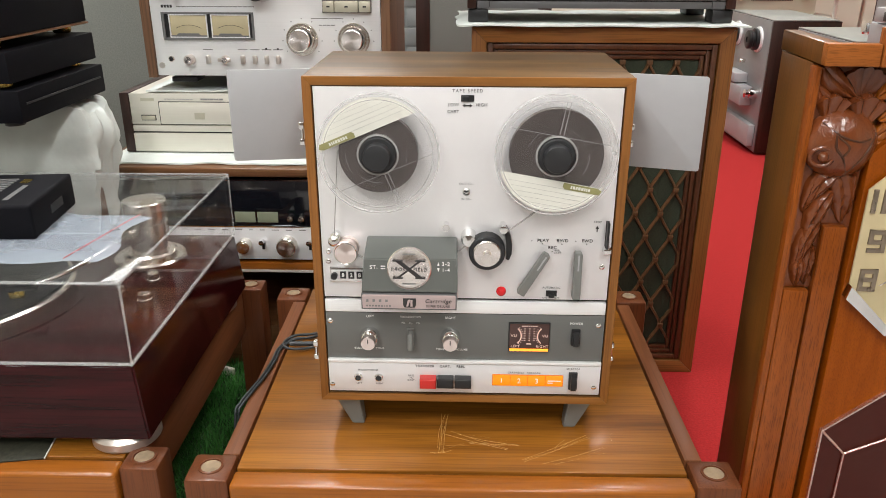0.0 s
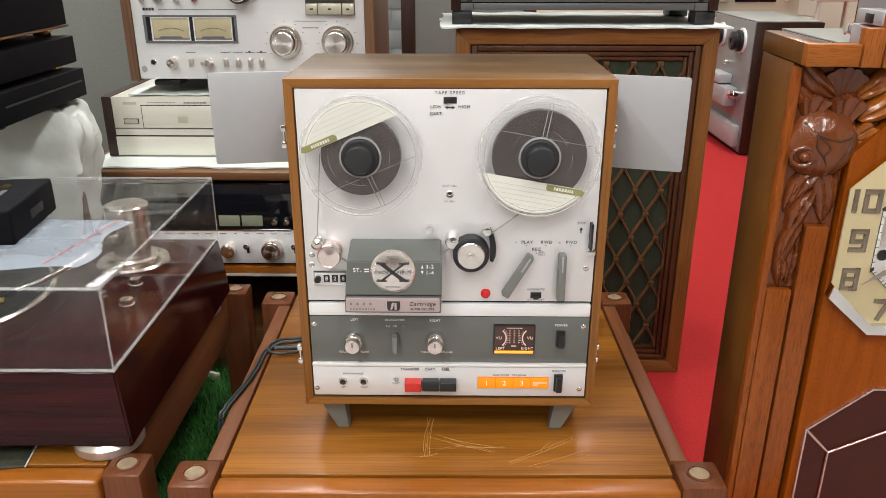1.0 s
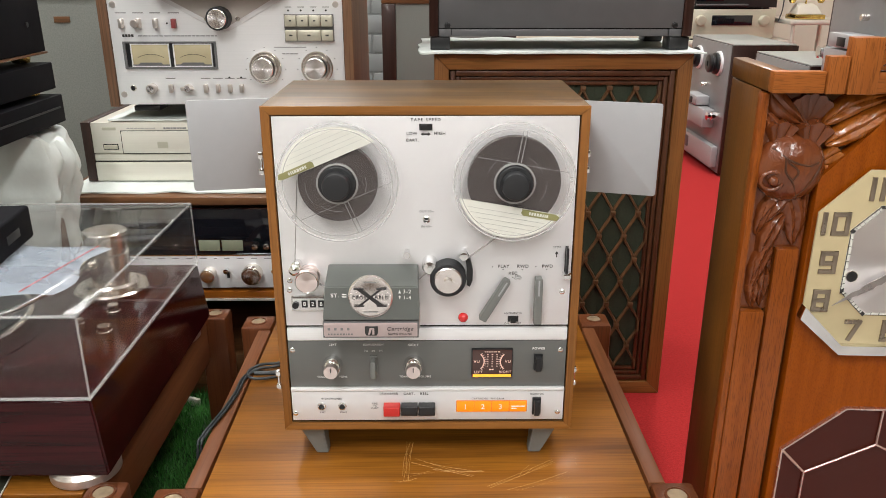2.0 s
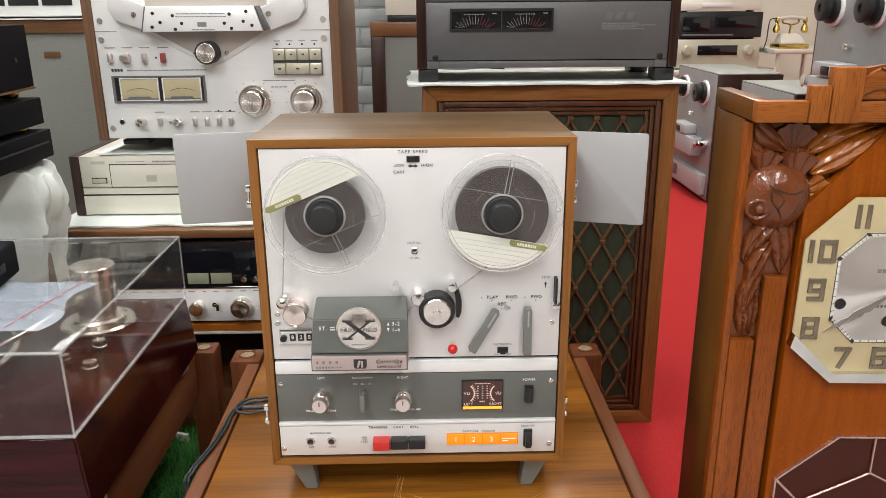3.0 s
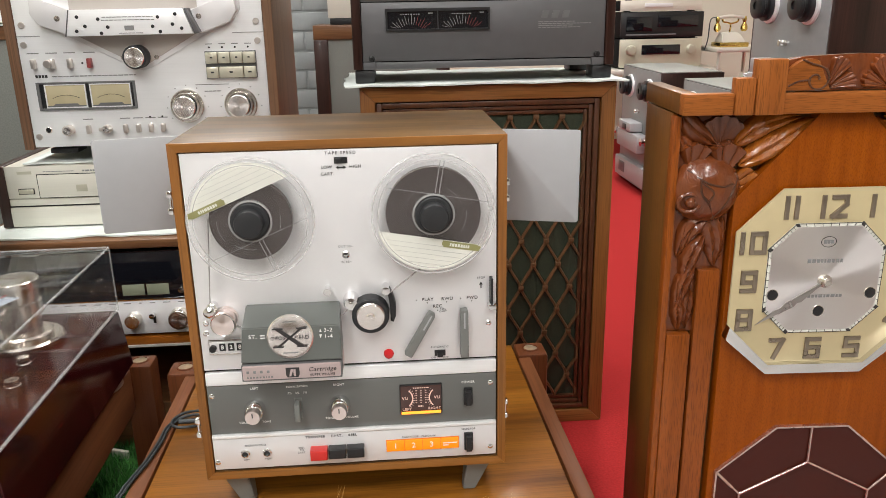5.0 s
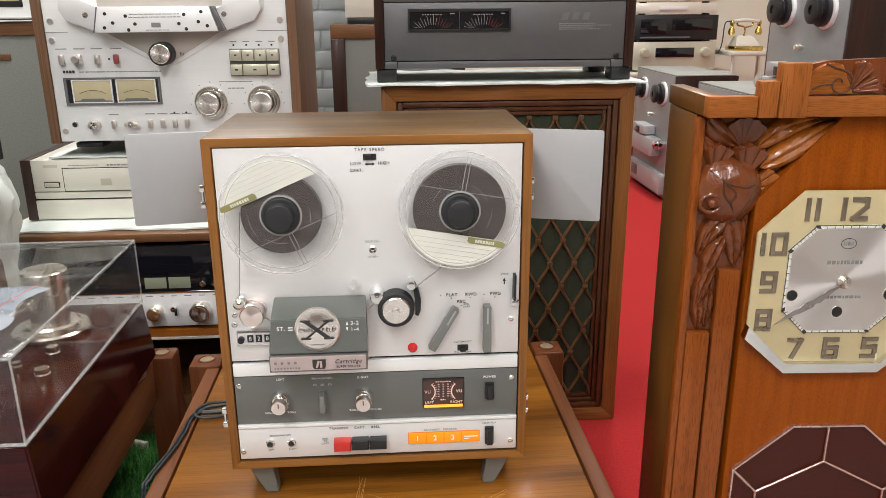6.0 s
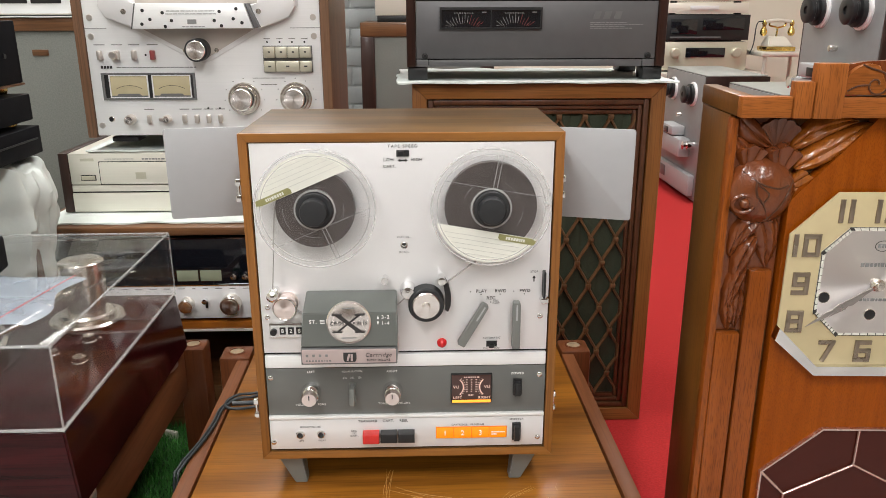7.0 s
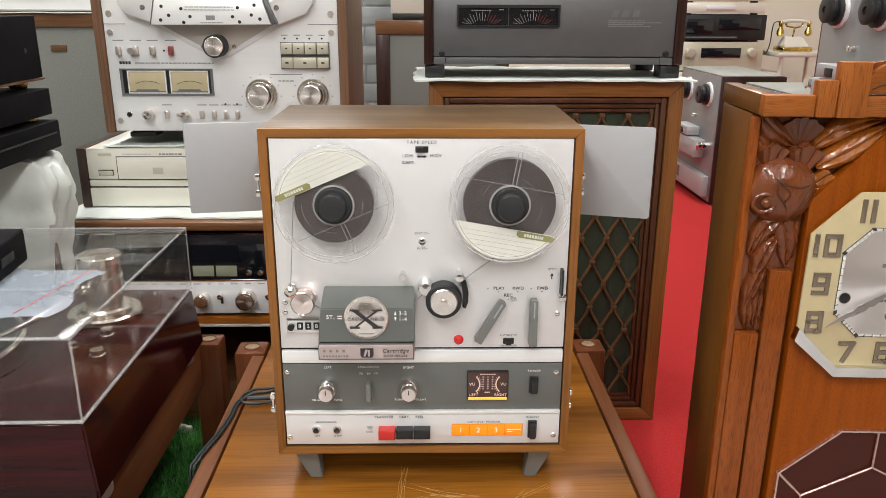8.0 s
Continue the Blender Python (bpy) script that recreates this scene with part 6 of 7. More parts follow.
def rack():
    t = thing("audio_rack", pose(-0.70, 1.405, 0), "brown wooden audio rack with open shelves", "rack")
    W = 0.60
    part("top_board", box(-0.005, W, 0, 0.46, 0.4255, 0.4430, 0.003, 3), M_RACK, t)
    part("shelf", box(0.018, W - 0.022, 0.004, 0.44, 0.232, 0.250, 0.002), M_TEAK_RAIL, t)
    part("shelf_edge", box(0.018, W - 0.022, 0.0, 0.0036, 0.2320, 0.2360), M_CREAM, t)
    part("plinth", box(0.018, W - 0.022, 0.03, 0.42, 0.0, 0.10, 0.002), M_RACK, t)
    part("side_board", box(0.0, 0.017, 0.01, 0.45, 0, 0.4252, 0.002), M_RACK, t)
    part("side_board", box(W - 0.021, W - 0.004, 0.01, 0.45, 0, 0.4252, 0.002), M_RACK, t)
    part("back_board", box(0.018, W - 0.022, 0.44, 0.448, 0.10, 0.425), M_RACK, t)
    return t


rack()


def receiver():
    t = thing("stereo_receiver", pose(-0.675, 1.412, 0.2505), "silver stereo receiver with a dark smoked dial window", "receiver")
    W, H = 0.53, 0.168
    part("body", box(0.003, W - 0.003, 0.012, 0.36, 0.006, H, 0.001), M_BLACKMETAL, t)
    part("front_plate", box(0, W, 0, 0.010, 0.006, 0.0725, 0.0012), M_SILVER, t)
    part("smoked_window", box(0.004, W - 0.004, 0.001, 0.010, 0.0750, H - 0.002, 0.001), M_SMOKE, t, "black smoked glass window")
    part("trim_line", box(0, W, -0.0008, 0.010, 0.0728, 0.0748), M_CHROME, t)
    part("trim_line", box(0, W, -0.0008, 0.010, H - 0.0018, H + 0.0006), M_CHROME, t)
    for x in (0.232, 0.276):
        part("meter", box(x, x + 0.040, 0.0002, 0.002, 0.0825, 0.1040, 0.0006), plain("dim_meter", (0.22, 0.24, 0.17), 0.4), t, "dim greenish meter")
    for x in (0.340, 0.362, 0.384):
        part("push_button", knob(0.0058, 0.008, (x, 0, 0.092), 24), M_STEEL, t)
    for x, r in ((0.247, 0.014), (0.331, 0.0195), (0.13, 0.014), (0.19, 0.014), (0.42, 0.022)):
        k = knob_y("knob", r, 0.020, x, 0.037, M_STEEL, t, M_STEEL, "turned silver knob")
    for x in (0.283, 0.215, 0.375):
        part("toggle_slot", box(x - 0.0025, x + 0.0025, -0.0006, 0.001, 0.027, 0.041), M_BLACK, t)
        part("toggle", lathe([(0.003, 0), (0.0045, 0.012), (0.0050, 0.016), (0, 0.018)], 18, "y", (x, 0, 0.0455)), M_CHROME, t)
    part("fine_print", bars(stroke_row(0.10, 0.45, 0.0675, 0.0014, 0.010, 0.014, 5), 0.0, 0.0005), M_GREYINK, t)
    for x in (0.03, W - 0.06):
        part("foot", knob(0.014, 0.006, (x + 0.015, 0.05, 0.0), 20, axis="z"), M_BLACK, t)
    return t


receiver()


# ---------------------------------------------------------------- dark recorder on the speaker
def dark_recorder():
    t = thing("tape_recorder", pose(0.0, 1.460, 0.7025), "graphite grey reel recorder with dark rosewood sides", "tape recorder")
    b = 0.0245
    W, H = 0.474, 0.46
    part("side_panel", box(0.0, 0.0165, -0.004, 0.24, b, b + H, 0.002), M_DARKWOOD, t, "dark rosewood side")
    part("side_panel", box(W - 0.0165, W, -0.004, 0.24, b, b + H, 0.002), M_DARKWOOD, t, "dark rosewood side")
    part("body", box(0.017, W - 0.017, 0.006, 0.24, b + 0.002, b + H - 0.002), M_BLACKMETAL, t)
    part("front_plate", box(0.0175, W - 0.0175, 0.0, 0.0055, b + 0.0145, b + 0.1150, 0.0008), M_GRAPHITE, t)
    part("front_plate", box(0.0175, W - 0.0175, 0.0, 0.0055, b + 0.1165, b + H - 0.004, 0.0008), M_GRAPHITE, t)
    part("skirt", box(0.0405, 0.4330, 0.001, 0.0055, b + 0.0005, b + 0.0125, 0.0006), M_GRAPHITE, t)
    for a, c in ((0.0175, 0.0395), (0.4340, W - 0.0175)):
        part("corner_plate", box(a, c, 0.0, 0.0055, b, b + 0.0130, 0.0006), M_GRAPHITE, t)
    for x in (0.033, 0.443):
        s = part("bolt", lathe([(0.0058, 0), (0.0056, 0.002), (0.0032, 0.0026), (0.0028, 0.0012), (0, 0.0012)], 24, "y", (x, 0, b + 0.0195)), M_BLACK, t)
    for x in (0.002, 0.437):
        part("foot", box(x, x + 0.036, 0.004, 0.05, 0.0005, b - 0.001, 0.002), M_BLACK, t)
        part("foot", box(x, x + 0.036, 0.18, 0.23, 0.0005, b - 0.001, 0.002), M_BLACK, t)
    z0, z1 = b + 0.0675, b + 0.1045
    mt = part("meter_frame", frame_prism([(0.060, z0 - 0.001), (0.060, z1), (0.2455, z1), (0.2455, z0 - 0.001)], [(0.0635, z0 + 0.002), (0.0635, z1 - 0.005), (0.242, z1 - 0.005), (0.242, z0 + 0.002)], -0.005, 0.001), M_BLACK, t, "recessed pair of dark level meters")
    for x in (0.062, 0.1535):
        m = part("meter", box(x, x + 0.0905, -0.0014, 0.0004, z0 + 0.002, z1 - 0.005), M_SMOKE, mt, "dark meter with white and red scale")
        for side, mm in ((0, M_METERSCALE), (1, M_DARKRED)):
            bm = bmesh.new()
            for i in range(14):
                if (i > 8) != bool(side):
                    continue
                q = -0.75 + i * 0.11
                p0, p1 = 0.046, 0.062 if i % 2 else 0.058
                cx, cz = x + 0.043, z0 - 0.036
                d = (math.cos(q) * 0.00026, -math.sin(q) * 0.00026)
                a1 = (cx + p0 * math.sin(q) * 0.8, cz + p0 * math.cos(q))
                a2 = (cx + p1 * math.sin(q) * 0.9, cz + p1 * math.cos(q))
                a1 = (a1[0], max(a1[1], z0 + 0.004))
                prism([(a1[0] - d[0], a1[1] - d[1]), (a1[0] + d[0], a1[1] + d[1]), (a2[0] + d[0], a2[1] + d[1]), (a2[0] - d[0], a2[1] - d[1])], -0.0020, -0.0013, bm=bm)
            part("meter_scale", bm, mm, m)
        part("meter_print", bars(stroke_row(x + 0.024, x + 0.060, z1 - 0.010, 0.0014, 0.003, 0.002, 7) + [(x + 0.074, x + 0.082, z1 - 0.0085, 0.0014)], -0.0014), M_METERSCALE, m)
    for i in range(3):
        x = 0.338 + i * 0.019
        part("model_mark", prism([(x + 0.004, b + 0.097), (x + 0.016, b + 0.097), (x + 0.012, b + 0.084), (x, b + 0.084)], -0.0004, 0.0002), M_VUGREY, t)
    part("fine_print", bars([r for k in range(4) for r in stroke_row(0.334, 0.400 + (0.030 if k == 1 else 0.012 * (k % 2)), b + 0.0775 - 0.0033 * k, 0.0014, 0.007, 0.0015, k)], 0.0, 0.0005), M_GREYINK, t)
    return t


dark_recorder()
tagged(mesh_ob("foam_sheet", cloth_sheet(-0.018, 0.494, 1.428, 1.74, 0.6985, 0.0035, 7, 0.0, 60), M_SHEET), "thin white foam sheet on the speaker top", "foam sheet")


# ---------------------------------------------------------------- dark stack on a covered box
def black_unit(z0, z1, x1, y1, label, groove):
    t = thing("amplifier", pose(x1, y1, z0), label, "amplifier", "stack of black units")
    h = z1 - z0
    part("body", box(-0.42, 0, -0.27, 0, 0.0015, h, 0.002), M_BLACKMETAL, t)
    if groove:
        part("side_rib", box(0.0, 0.0022, -0.255, -0.015, h * groove, h * groove + 0.003, 0.0006), M_RUBBER, t)
    for x, y in ((-0.03, -0.03), (-0.03, -0.24), (-0.38, -0.03), (-0.38, -0.24)):
        part("foot", lathe([(0.014, -0.006), (0.014, 0.0012), (0, 0.0012)], 20, "z", (x, y, 0)), M_BRASS if groove == 0 else M_BLACK, t)
    return t


black_unit(0.592, 0.640, -0.632, 1.362, "flat black metal unit with one side rib", 0.55)
black_unit(0.6475, 0.693, -0.642, 1.366, "flat black metal unit resting on another", 0.0)
dk = thing("amplifier", pose(-0.652, 1.372, 0.707), "dark grey unit with wooden base on brass feet", "amplifier", "stack of black units")
part("body", box(-0.42, 0, -0.27, 0, 0.004, 0.105, 0.002), M_BLACKMETAL, dk)
part("base_board", box(-0.422, 0.002, -0.272, 0.002, 0.0, 0.0036, 0.001), M_RACK, dk)
part("side_screw", lathe([(0.004, 0), (0.004, 0.002), (0, 0.002)], 14, "x", (0.0, -0.05, 0.05)), M_BLACK, dk)
for x, y in ((-0.03, -0.03), (-0.03, -0.24), (-0.38, -0.03), (-0.38, -0.24)):
    part("foot", lathe([(0.013, -0.0125), (0.015, -0.008), (0.015, -0.0002), (0, -0.0002)], 24, "z", (x, y, 0)), M_BRASS, dk, "brass foot")

# white cloth thrown over a box
bm = bmesh.new()
nu, nv = 64, 34
rows = []
for j in range(nv + 1):
    v = j / nv
    row = []
    for i in range(nu):
        a = 2 * math.pi * i / nu
        c, s = math.cos(a), math.sin(a)
        k = 4.5
        sq = (abs(c) ** k + abs(s) ** k) ** (-1 / k)
        if v < 0.3:
            rr, z = v / 0.3 * 0.94, 0.586
        else:
            w2 = (v - 0.3) / 0.7
            rr, z = (0.94 + 0.06 * min(1, w2 * 6) + 0.09 * w2 if c < 0 else 0.94 + 0.12 * min(1, w2 * 6) - (0.42 * c) * w2), 0.586 - 0.30 * w2 ** 1.1
        fold = noise.noise(Vector((c * 3.4, s * 3.4, v * 1.3))) * 0.024 * min(1, v * 2) + 0.005 * math.sin(a * 9 + 7 * v) * max(0, v - 0.3)
        fold += (noise.noise(Vector((c * 7, s * 7, v * 7))) * 0.012 + abs(noise.noise(Vector((c * 13, s * 13, v * 12)))) * 0.009) * min(1, v * 2)
        top = noise.noise(Vector((c * rr * 4, s * rr * 4, 2.2))) * 0.012
        drop = 0.022 * max(0.0, rr * sq * c - 0.75) * 4
        row.append(bm.verts.new((-0.785 + c * sq * (rr * 0.178 + fold), 1.312 + s * sq * (rr * 0.070 + fold * 0.45), z - (drop if v < 0.34 else 0.02 * (1 - v)) + (top if v > 0.25 else min(top, 0) - 0.002))))
    rows.append(row)
for r0, r1 in zip(rows, rows[1:]):
    for i in range(nu):
        bm.faces.new([r0[i], r0[(i + 1) % nu], r1[(i + 1) % nu], r1[i]])
bmesh.ops.remove_doubles(bm, verts=bm.verts, dist=0.0004)
bx = thing("covered_box", pose(0, 0, 0), "box under a rumpled white plastic cloth", "covered box")
part("cloth", bm, M_SHEET, bx, "rumpled white cloth")
part("box", box(-0.93, -0.64, 1.295, 1.365, 0.262, 0.570, 0.004), M_RACK, bx)
part("support_board", box(-0.95, -0.62, 1.306, 1.390, 0.0, 0.261, 0.002), M_RACK, bx)

up = thing("steel_upright", pose(-0.772, 1.250, 0.2622), "square brushed steel upright standing on the wooden stand", "upright")
part("tube", box(-0.0125, 0.0125, -0.010, 0.010, 0.004, 0.268, 0.002), M_STEEL, up)
part("end_plate", box(-0.016, 0.016, -0.013, 0.013, 0.268, 0.272, 0.001), M_STEEL, up)
part("base_plate", box(-0.020, 0.020, -0.016, 0.016, 0.0, 0.004, 0.001), M_STEEL, up)

# ---------------------------------------------------------------- speakers and devices further back
def cloth_speaker(x0, x1, y, z0, z1, frame_w, label, inset=0.03):
    t = thing("cabinet_speaker", pose(x0, y, z0), label, "speaker")
    w, h = x1 - x0, z1 - z0
    part("case", box(0, w, 0.018, 0.32, 0, h - 0.001, 0.003), M_RACK, t)
    f = frame_w
    part("frame_top", box(0, w, 0, 0.0175, h - f, h, 0.003), M_RACK, t)
    part("frame_bottom", box(0, w, 0, 0.0175, 0, f, 0.003), M_RACK, t)
    part("frame_side", box(0, f, 0, 0.0175, f, h - f, 0.003), M_DARKWOOD, t)
    part("frame_side", box(w - f, w, 0, 0.0175, f, h - f, 0.003), M_DARKWOOD, t)
    part("grille_cloth", box(f, w - f, 0.008, 0.0172, f, h - f, 0.001), M_CLOTHWALL, t, "grey-green woven grille cloth")
    return t


ls = cloth_speaker(-1.55, -0.66, 2.20, 0.0, 0.805, 0.035, "large brown speaker with grey woven grille")
part("maker_tag", box(0.525, 0.568, 0.004, 0.0085, 0.706, 0.722, 0.001), M_RACK, ls, "small brown tag")
tagged(mesh_ob("foam_sheet", cloth_sheet(-1.5, -0.68, 2.19, 2.5, 0.8055, 0.003, 5), M_SHEET), "thin white foam sheet on the speaker top", "foam sheet")
am = thing("power_amplifier", pose(-1.32, 2.22, 0.8115), "silver amplifier with pale yellow meters", "amplifier")
part("body", box(0, 0.43, 0.006, 0.3, 0.004, 0.16, 0.002), M_BLACKMETAL, am)
part("front_plate", box(0, 0.43, 0, 0.0055, 0.004, 0.16, 0.001), M_SILVER, am)
for i in range(4):
    m = part("meter", box(0.035 + i * 0.09, 0.115 + i * 0.09, -0.003, 0.001, 0.03, 0.11, 0.001), M_BLACK, am)
    part("meter_face", box(0.041 + i * 0.09, 0.109 + i * 0.09, -0.004, -0.002, 0.045, 0.105, 0.001), M_VUYEL, m, "pale yellow meter face")

s2 = cloth_speaker(-0.185, 0.30, 2.90, 0.0, 0.777, 0.05, "dark brown speaker with grey woven grille")
dv = thing("tuner", pose(-0.13, 2.93, 0.778), "pale tuner on black feet", "tuner")
part("body", box(0, 0.36, 0.006, 0.3, 0.022, 0.16, 0.002), M_BLACKMETAL, dv)
part("front_plate", box(0, 0.36, 0, 0.0055, 0.022, 0.16, 0.001), M_CREAM, dv)
part("base", box(0.006, 0.354, 0.003, 0.28, 0.0, 0.0215, 0.001), M_BLACK, dv)

pier = tagged(mesh_ob("wall_pier", box(-0.72, -0.05, 3.3045, 3.6, 0, CEIL), plain("mortar", (0.29, 0.31, 0.31), 0.9, var=0.15, scale=40)), "white painted brick pier of the shop", "wall", kind="structure")
bk = box(-0.112, 0.112, 0, 0.012, -0.0345, 0.0345, 0.004)
first = None
for r in range(11):
    for c in range(3):
        m = Matrix.Translation((-0.60 + c * 0.232 + (0.116 if r % 2 else 0), 3.30, 0.40 + r * 0.077))
        if first is None:
            first = part("brick", bk, M_WHITEBRICK, pier, "", m)
        else:
            share("brick", first, pier, m)


# ---------------------------------------------------------------- row of recorders along the aisle
def aisle_recorder(y0, y1, z0, z1, depth, discs, label):
    """A recorder that faces -x, from y0 (near) to y1 (far). Built facing -y and turned."""
    w, h = y1 - y0, z1 - z0
    t = thing("tape_recorder", pose(1.226, y1, z0, 0, 0, -90), label, "tape recorder", "recorders along the aisle")
    part("body", box(0.012, w - 0.012, 0.004, depth, 0.003, h - 0.002, 0.002), M_BLACKMETAL, t)
    part("side_panel", box(0, 0.0115, -0.001, depth, 0, h, 0.002), M_DARKWOOD, t, "dark wood side")
    part("side_panel", box(w - 0.0115, w, -0.001, depth, 0, h, 0.002), M_DARKWOOD, t, "dark wood side")
    part("top_panel", box(0.001, w - 0.001, 0.001, depth - 0.01, h + 0.0005, h + 0.005, 0.001), M_GREYTOP, t, "grey top cover")
    part("front_plate", box(0.012, w - 0.012, -0.003, 0.0035, 0.004, h - 0.001, 0.001), M_DECKGREY, t)
    for dx in (0.25, 0.75):
        x, z = w * dx, h - 0.085
        rt = part("reel_table", lathe([(0.052, 0.003), (0.052, 0.010), (0.049, 0.012), (0.0, 0.012)], 40, "y", (x, 0, z)), M_SILVER, t, "steel reel table")
        part("reel_hub", lathe([(0.043, 0.012), (0.045, 0.015), (0.045, 0.026), (0.034, 0.029), (0.034, 0.036), (0.038, 0.039), (0.038, 0.050), (0.033, 0.053), (0.012, 0.053), (0.012, 0.048), (0, 0.048)], 18, "y", (x, 0, z)), M_BLACK, rt, "black reel hub")
    part("switch_key", knob(0.009, 0.022, (w * 0.5, -0.003, h - 0.19), 20), M_STEEL, t)
    hb = part("head_block", box(w * 0.22, w * 0.78, -0.055, -0.003, h - 0.36, h - 0.28, 0.006), M_FLAP, t, "silver head block")
    part("head_cover", box(w * 0.30, w * 0.62, -0.062, -0.003, h - 0.275, h - 0.235, 0.004), M_FLAP, t)
    part("head_window", box(w * 0.42, w * 0.52, -0.0645, -0.060, h - 0.27, h - 0.245, 0.001), M_BLACK, t)
    for dx in (0.14, 0.86):
        part("tape_roller", lathe([(0.020, 0.003), (0.020, 0.035), (0.014, 0.036), (0.014, 0.050), (0.018, 0.052), (0, 0.056)], 28, "y", (w * dx, 0, h - 0.30)), M_CHROME, t)
    part("control_panel", box(0.03, w - 0.03, -0.030, -0.003, 0.025, 0.115, 0.003), M_FLAP, t, "silver control panel")
    part("meter", box(w * 0.18, w * 0.34, -0.033, -0.029, 0.05, 0.10, 0.002), M_VUGREY, t)
    return t


aisle_recorder(3.262, 3.790, 0.006, 0.548, 0.27, True, "grey reel recorder standing on the red carpet")
aisle_recorder(2.560, 3.020, 0.006, 0.545, 0.27, True, "grey reel recorder standing on the red carpet")
bench = thing("low_bench", pose(1.19, 2.02, 0), "plain dark wooden bench under a recorder", "bench")
part("seat_board", box(0.0, 0.5, 0, 0.49, 0.33, 0.352, 0.003), M_RACK, bench)
for x, y in ((0.03, 0.03), (0.44, 0.03), (0.03, 0.43), (0.44, 0.43)):
    part("leg", box(x, x + 0.035, y, y + 0.035, 0, 0.3295, 0.003), M_RACK, bench)
aisle_recorder(2.040, 2.486, 0.353, 0.905, 0.25, True, "tall grey reel recorder with black hubs on a bench")

cab = thing("wooden_cabinet", pose(1.60, 1.92, 0), "brown wooden cabinet standing behind the recorders", "cabinet")
part("carcass", box(0, 0.7, 0, 0.5, 0.0, 0.78, 0.004), M_RACK, cab)
part("cabinet_door", box(0.02, 0.345, -0.015, -0.001, 0.05, 0.74, 0.003), M_RACK, cab)
part("cabinet_door", box(0.355, 0.68, -0.015, -0.001, 0.05, 0.74, 0.003), M_RACK, cab)


def front_unit(name, label, cat, x0, x1, y, z0, z1, face, parts=()):
    t = thing(name, pose(x0, y, z0), label, cat, "stack of units by the back wall")
    w, h = x1 - x0, z1 - z0
    part("body", box(0.003, w - 0.003, 0.008, 0.32, 0.008, h, 0.002), M_BLACKMETAL, t)
    part("front_plate", box(0, w, 0, 0.0075, 0.008, h, 0.002), face, t)
    for x in (0.03, w - 0.06):
        part("foot", box(x, x + 0.03, 0.02, 0.05, 0, 0.0075, 0.001), M_BLACK, t)
    for nm, a, c, d, e, mt in parts:
        part(nm, box(a, c, -0.006, 0.001, d, e, 0.001), mt, t)
    return t


sh = thing("display_shelf", pose(1.22, 4.15, 0), "plain pale display shelf by the back wall", "shelf")
part("board", box(0, 0.66, 0, 0.5, 0.47, 0.492, 0.002), M_CREAM, sh)
part("side_board", box(0, 0.02, 0.01, 0.49, 0, 0.4695, 0.002), M_CREAM, sh)
part("side_board", box(0.64, 0.66, 0.01, 0.49, 0, 0.4695, 0.002), M_CREAM, sh)
am = front_unit("amplifier", "champagne amplifier with dark display and two knobs", "amplifier", 1.325, 1.775, 4.20, 0.4925, 0.648, M_CHAMP, (("display", 0.12, 0.33, 0.075, 0.125, M_SMOKE),))
for x in (0.06, 0.39):
    knob_y("volume_knob", 0.026, 0.025, x, 0.10, M_CHAMP, am, M_CHAMP, "round champagne knob")
front_unit("cassette_deck", "black cassette deck in a stack of units", "cassette deck", 1.325, 1.775, 4.20, 0.6485, 0.785, M_BLACK, (("cassette_lid", 0.03, 0.17, 0.04, 0.115, M_SMOKE), ("display", 0.20, 0.42, 0.06, 0.12, M_SMOKE), ("key_row", 0.03, 0.30, 0.018, 0.026, M_VUGREY)))
front_unit("disc_player", "thin silver disc player on the stack", "disc player", 1.320, 1.760, 4.20, 0.7855, 0.845, M_CREAM, (("disc_tray", 0.13, 0.28, 0.025, 0.045, M_PANEL),))
front_unit("disc_player", "thin cream disc player on top of the stack", "disc player", 1.325, 1.755, 4.20, 0.8455, 0.93, M_CREAM, (("disc_tray", 0.25, 0.42, 0.015, 0.07, M_PANEL),))


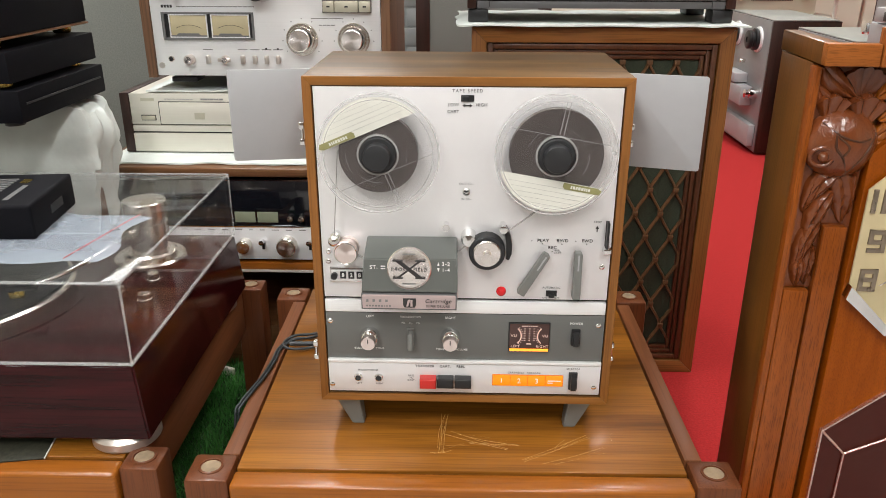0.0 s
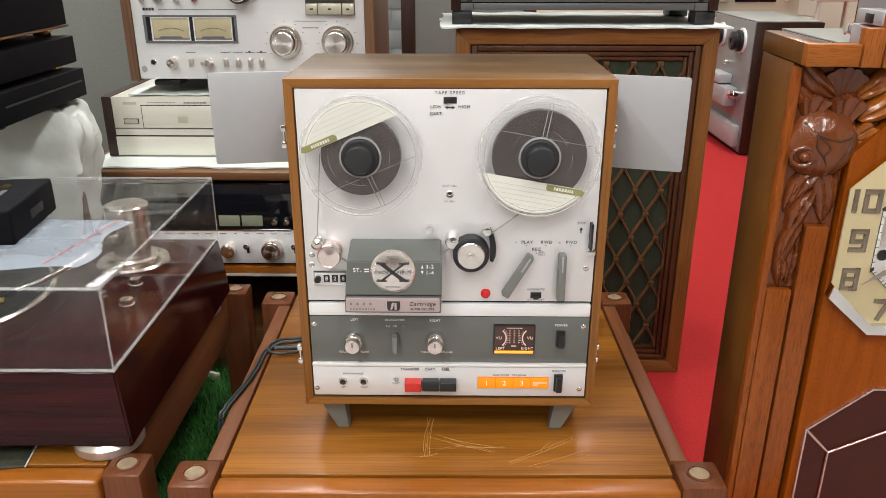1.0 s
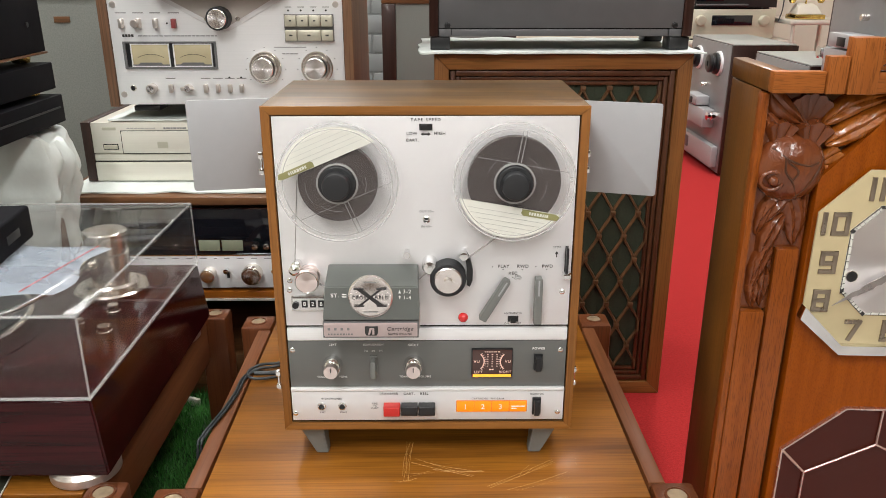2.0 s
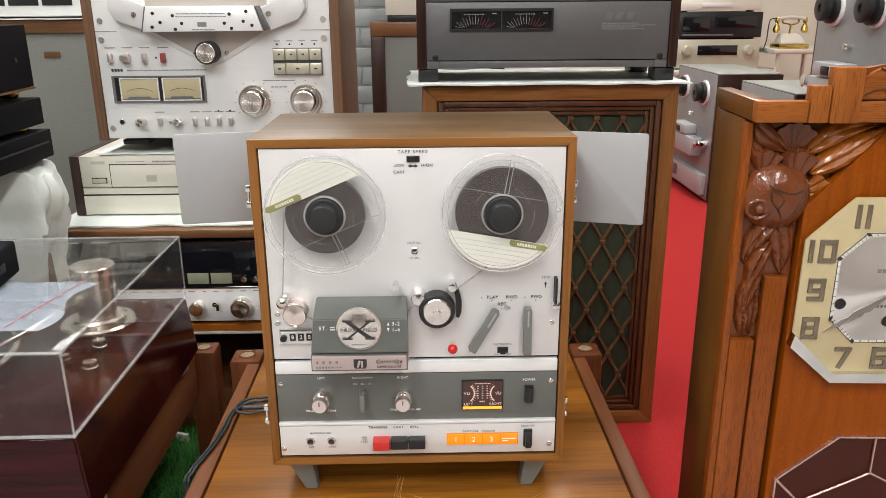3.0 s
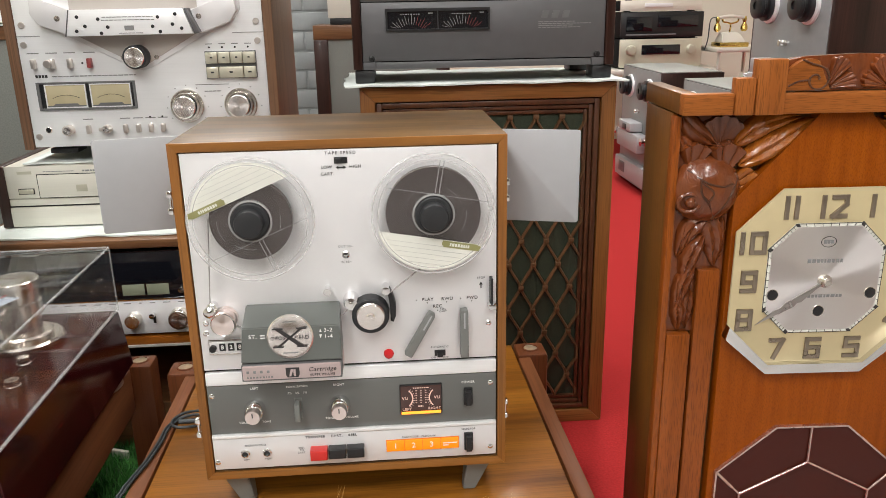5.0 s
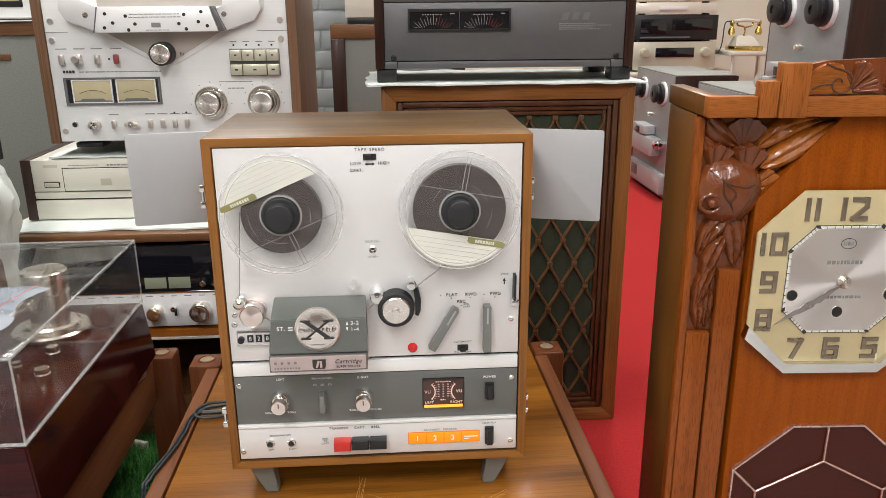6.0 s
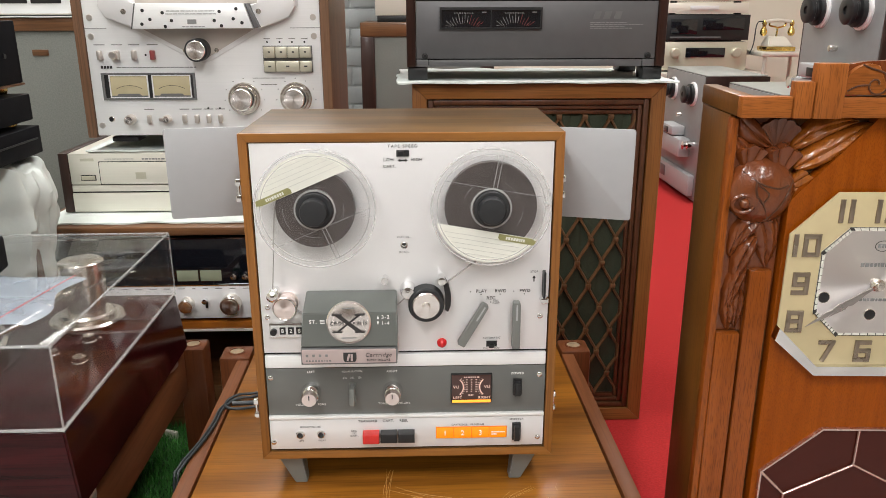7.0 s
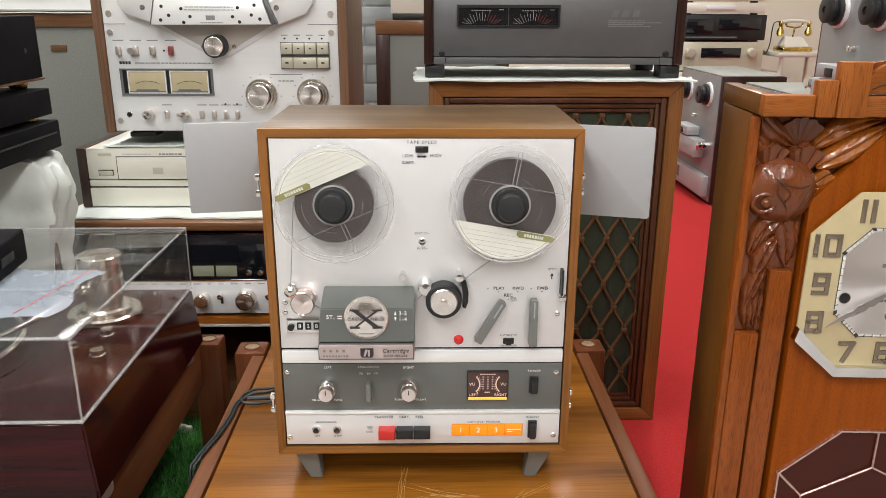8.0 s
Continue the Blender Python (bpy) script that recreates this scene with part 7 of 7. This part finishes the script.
def telephone():
    t = thing("telephone", pose(1.93, 4.20, 0.60) @ Matrix.Scale(0.78, 4), "cream antique telephone with brass handset on a cradle", "telephone")
    part("base", box(-0.10, 0.10, -0.08, 0.08, 0, 0.03, 0.006), M_BRASS, t, "brass-edged base")
    bm = bmesh.new()
    a = [bm.verts.new(p) for p in [(-0.085, -0.07, 0.03), (0.085, -0.07, 0.03), (0.085, 0.07, 0.03), (-0.085, 0.07, 0.03)]]
    c = [bm.verts.new(p) for p in [(-0.06, -0.01, 0.09), (0.06, -0.01, 0.09), (0.06, 0.05, 0.10), (-0.06, 0.05, 0.10)]]
    bm.faces.new(a)
    bm.faces.new(c[::-1])
    for i in range(4):
        bm.faces.new([a[i], c[i], c[(i + 1) % 4], a[(i + 1) % 4]])
    bmesh.ops.bevel(bm, geom=list(bm.edges), offset=0.006, segments=2, affect="EDGES")
    part("body", bm, M_CREAM, t, "cream body")
    part("cradle", tube([(0, 0.02, 0.095), (0, 0.02, 0.15), (-0.05, 0.02, 0.165), (-0.055, 0.02, 0.185)], 0.006, 8), M_BRASS, t)
    part("cradle", tube([(0, 0.02, 0.15), (0.05, 0.02, 0.165), (0.055, 0.02, 0.185)], 0.006, 8), M_BRASS, t)
    part("handle", tube([(-0.09, 0.02, 0.19), (0, 0.02, 0.20), (0.10, 0.02, 0.19)], 0.012, 12), M_CREAM, t, "cream handle")
    for x in (-0.09, 0.10):
        part("mouthpiece", lathe([(0.010, 0.0), (0.016, -0.02), (0.010, -0.04), (0.022, -0.065), (0.024, -0.085), (0.014, -0.10), (0.0, -0.10)], 24, "z", (x, 0.02, 0.20)), M_BRASS, t, "brass mouthpiece")
    part("cord", tube([(-0.09, 0.02, 0.19), (-0.14, 0.02, 0.18), (-0.15, 0.02, 0.05), (-0.17, 0.02, -0.02)], 0.004, 6), M_CABLE, t)
    return t


telephone()
tb = thing("side_table", pose(1.98, 4.27, 0), "small white side table carrying a telephone", "side table")
part("tabletop", box(-0.16, 0.16, -0.16, 0.16, 0.575, 0.5995, 0.006), M_CREAM, tb)
for x in (-0.13, 0.13):
    for y in (-0.13, 0.13):
        part("leg", tube([(x, y, 0.0), (x, y, 0.575)], 0.010, 10, steps=1), M_CREAM, tb)


# ---------------------------------------------------------------- floor mat, cable, scratches
mat_ob = tagged(mesh_ob("turf_mat", box(-0.95, -0.24, 0.62, 1.47, 0.0005, 0.006), M_TURF), "strip of green artificial turf on the floor", "turf mat", kind="structure")
rnd = random.Random(5)
verts, faces = [], []
for i in range(16000):
    x, y = rnd.uniform(-0.56, -0.25), rnd.uniform(0.66, 1.46)
    a, L, wd = rnd.uniform(0, 6.28), rnd.uniform(0.014, 0.026), 0.0012
    dx, dy = math.cos(a), math.sin(a)
    lx, ly = rnd.uniform(-0.012, 0.012), rnd.uniform(-0.012, 0.012)
    k = len(verts)
    verts += [(x - dx * wd, y - dy * wd, 0.006), (x + dx * wd, y + dy * wd, 0.006), (x + lx, y + ly, 0.006 + L)]
    faces.append((k, k + 1, k + 2))
me = bpy.data.meshes.new("turf_blades")
me.from_pydata(verts, [], faces)
me.materials.append(M_BLADE)
tagged(new("turf_blades", me), "short green artificial turf blades", "turf", kind="stuff")
pl = thing("cable_tag", pose(-0.485, 1.392, 0.030, 0, 0, -20), "flat white plastic tag lying on the turf", "tag")
part("strip", box(-0.018, 0.018, -0.004, 0.004, -0.024, -0.006, 0.002), M_CREAM, pl)

pc = thing("power_cable", pose(0, 0, 0), "looped dark grey power cable lying on the stand", "cable")
run = [(-0.150, 1.066, 0.300), (-0.190, 1.074, 0.282), (-0.231, 1.075, 0.2665), (-0.252, 1.070, 0.2665), (-0.264, 1.060, 0.2665), (-0.274, 1.036, 0.2665), (-0.2745, 0.998, 0.2665), (-0.279, 0.952, 0.2665), (-0.2865, 0.912, 0.2665), (-0.2915, 0.890, 0.2640), (-0.2955, 0.878, 0.250), (-0.2965, 0.872, 0.15), (-0.2965, 0.872, 0.03)]
part("cord", tube(run, 0.0019, 10), M_CABLE, pc)
part("cord", tube([(x - 0.0042, y - 0.001, z + 0.0004) for x, y, z in run], 0.0019, 10), M_CABLE, pc)
part("cord", tube([(-0.150, 1.036, 0.300), (-0.195, 1.043, 0.280), (-0.225, 1.042, 0.2675), (-0.250, 1.034, 0.2675), (-0.268, 1.038, 0.2685), (-0.272, 1.055, 0.2695), (-0.258, 1.072, 0.2705), (-0.228, 1.080, 0.2705), (-0.180, 1.078, 0.290)], 0.0021, 10), M_CABLE, pc)
part("tied_bundle", tube([(-0.214, 1.050, 0.2695), (-0.240, 1.048, 0.2695), (-0.262, 1.047, 0.2695)], 0.0036, 10), M_CABLE, pc)

# pale scratches in the varnish of the stand
M_SCRATCH = plain("bare_scratch", (0.58, 0.34, 0.12), 0.6, var=0.2, scale=300)
rnd = random.Random(9)
for a, c, n, sp in (((-0.020, 0.878), (-0.024, 0.800), 5, 0.006), ((-0.028, 0.806), (0.010, 0.815), 2, 0.006), ((-0.012, 0.842), (0.055, 0.812), 4, 0.010), ((0.010, 0.815), (0.070, 0.808), 2, 0.006), ((0.077, 0.780), (0.162, 0.832), 3, 0.005), ((0.100, 0.777), (0.172, 0.803), 3, 0.007), ((0.117, 0.805), (0.128, 0.822), 2, 0.005), ((0.187, 0.823), (0.190, 0.839), 1, 0.0006), ((-0.035, 0.795), (-0.015, 0.800), 2, 0.004)):
    for i in range(n):
        p = [a[0] + rnd.uniform(-sp, sp), a[1] + rnd.uniform(-sp, sp)]
        q = [c[0] + rnd.uniform(-sp, sp), c[1] + rnd.uniform(-sp, sp)]
        m = [(p[0] + q[0]) / 2 + rnd.uniform(-0.003, 0.003), (p[1] + q[1]) / 2 + rnd.uniform(-0.003, 0.003)]
        pts = [(max(-0.25, u), max(0.773, v) - 0.757, 0.2619) for u, v in (p, m, q)]
        part("scratch", tube(pts, rnd.uniform(0.00012, 0.00032), 5, steps=4), M_SCRATCH, main_stand)
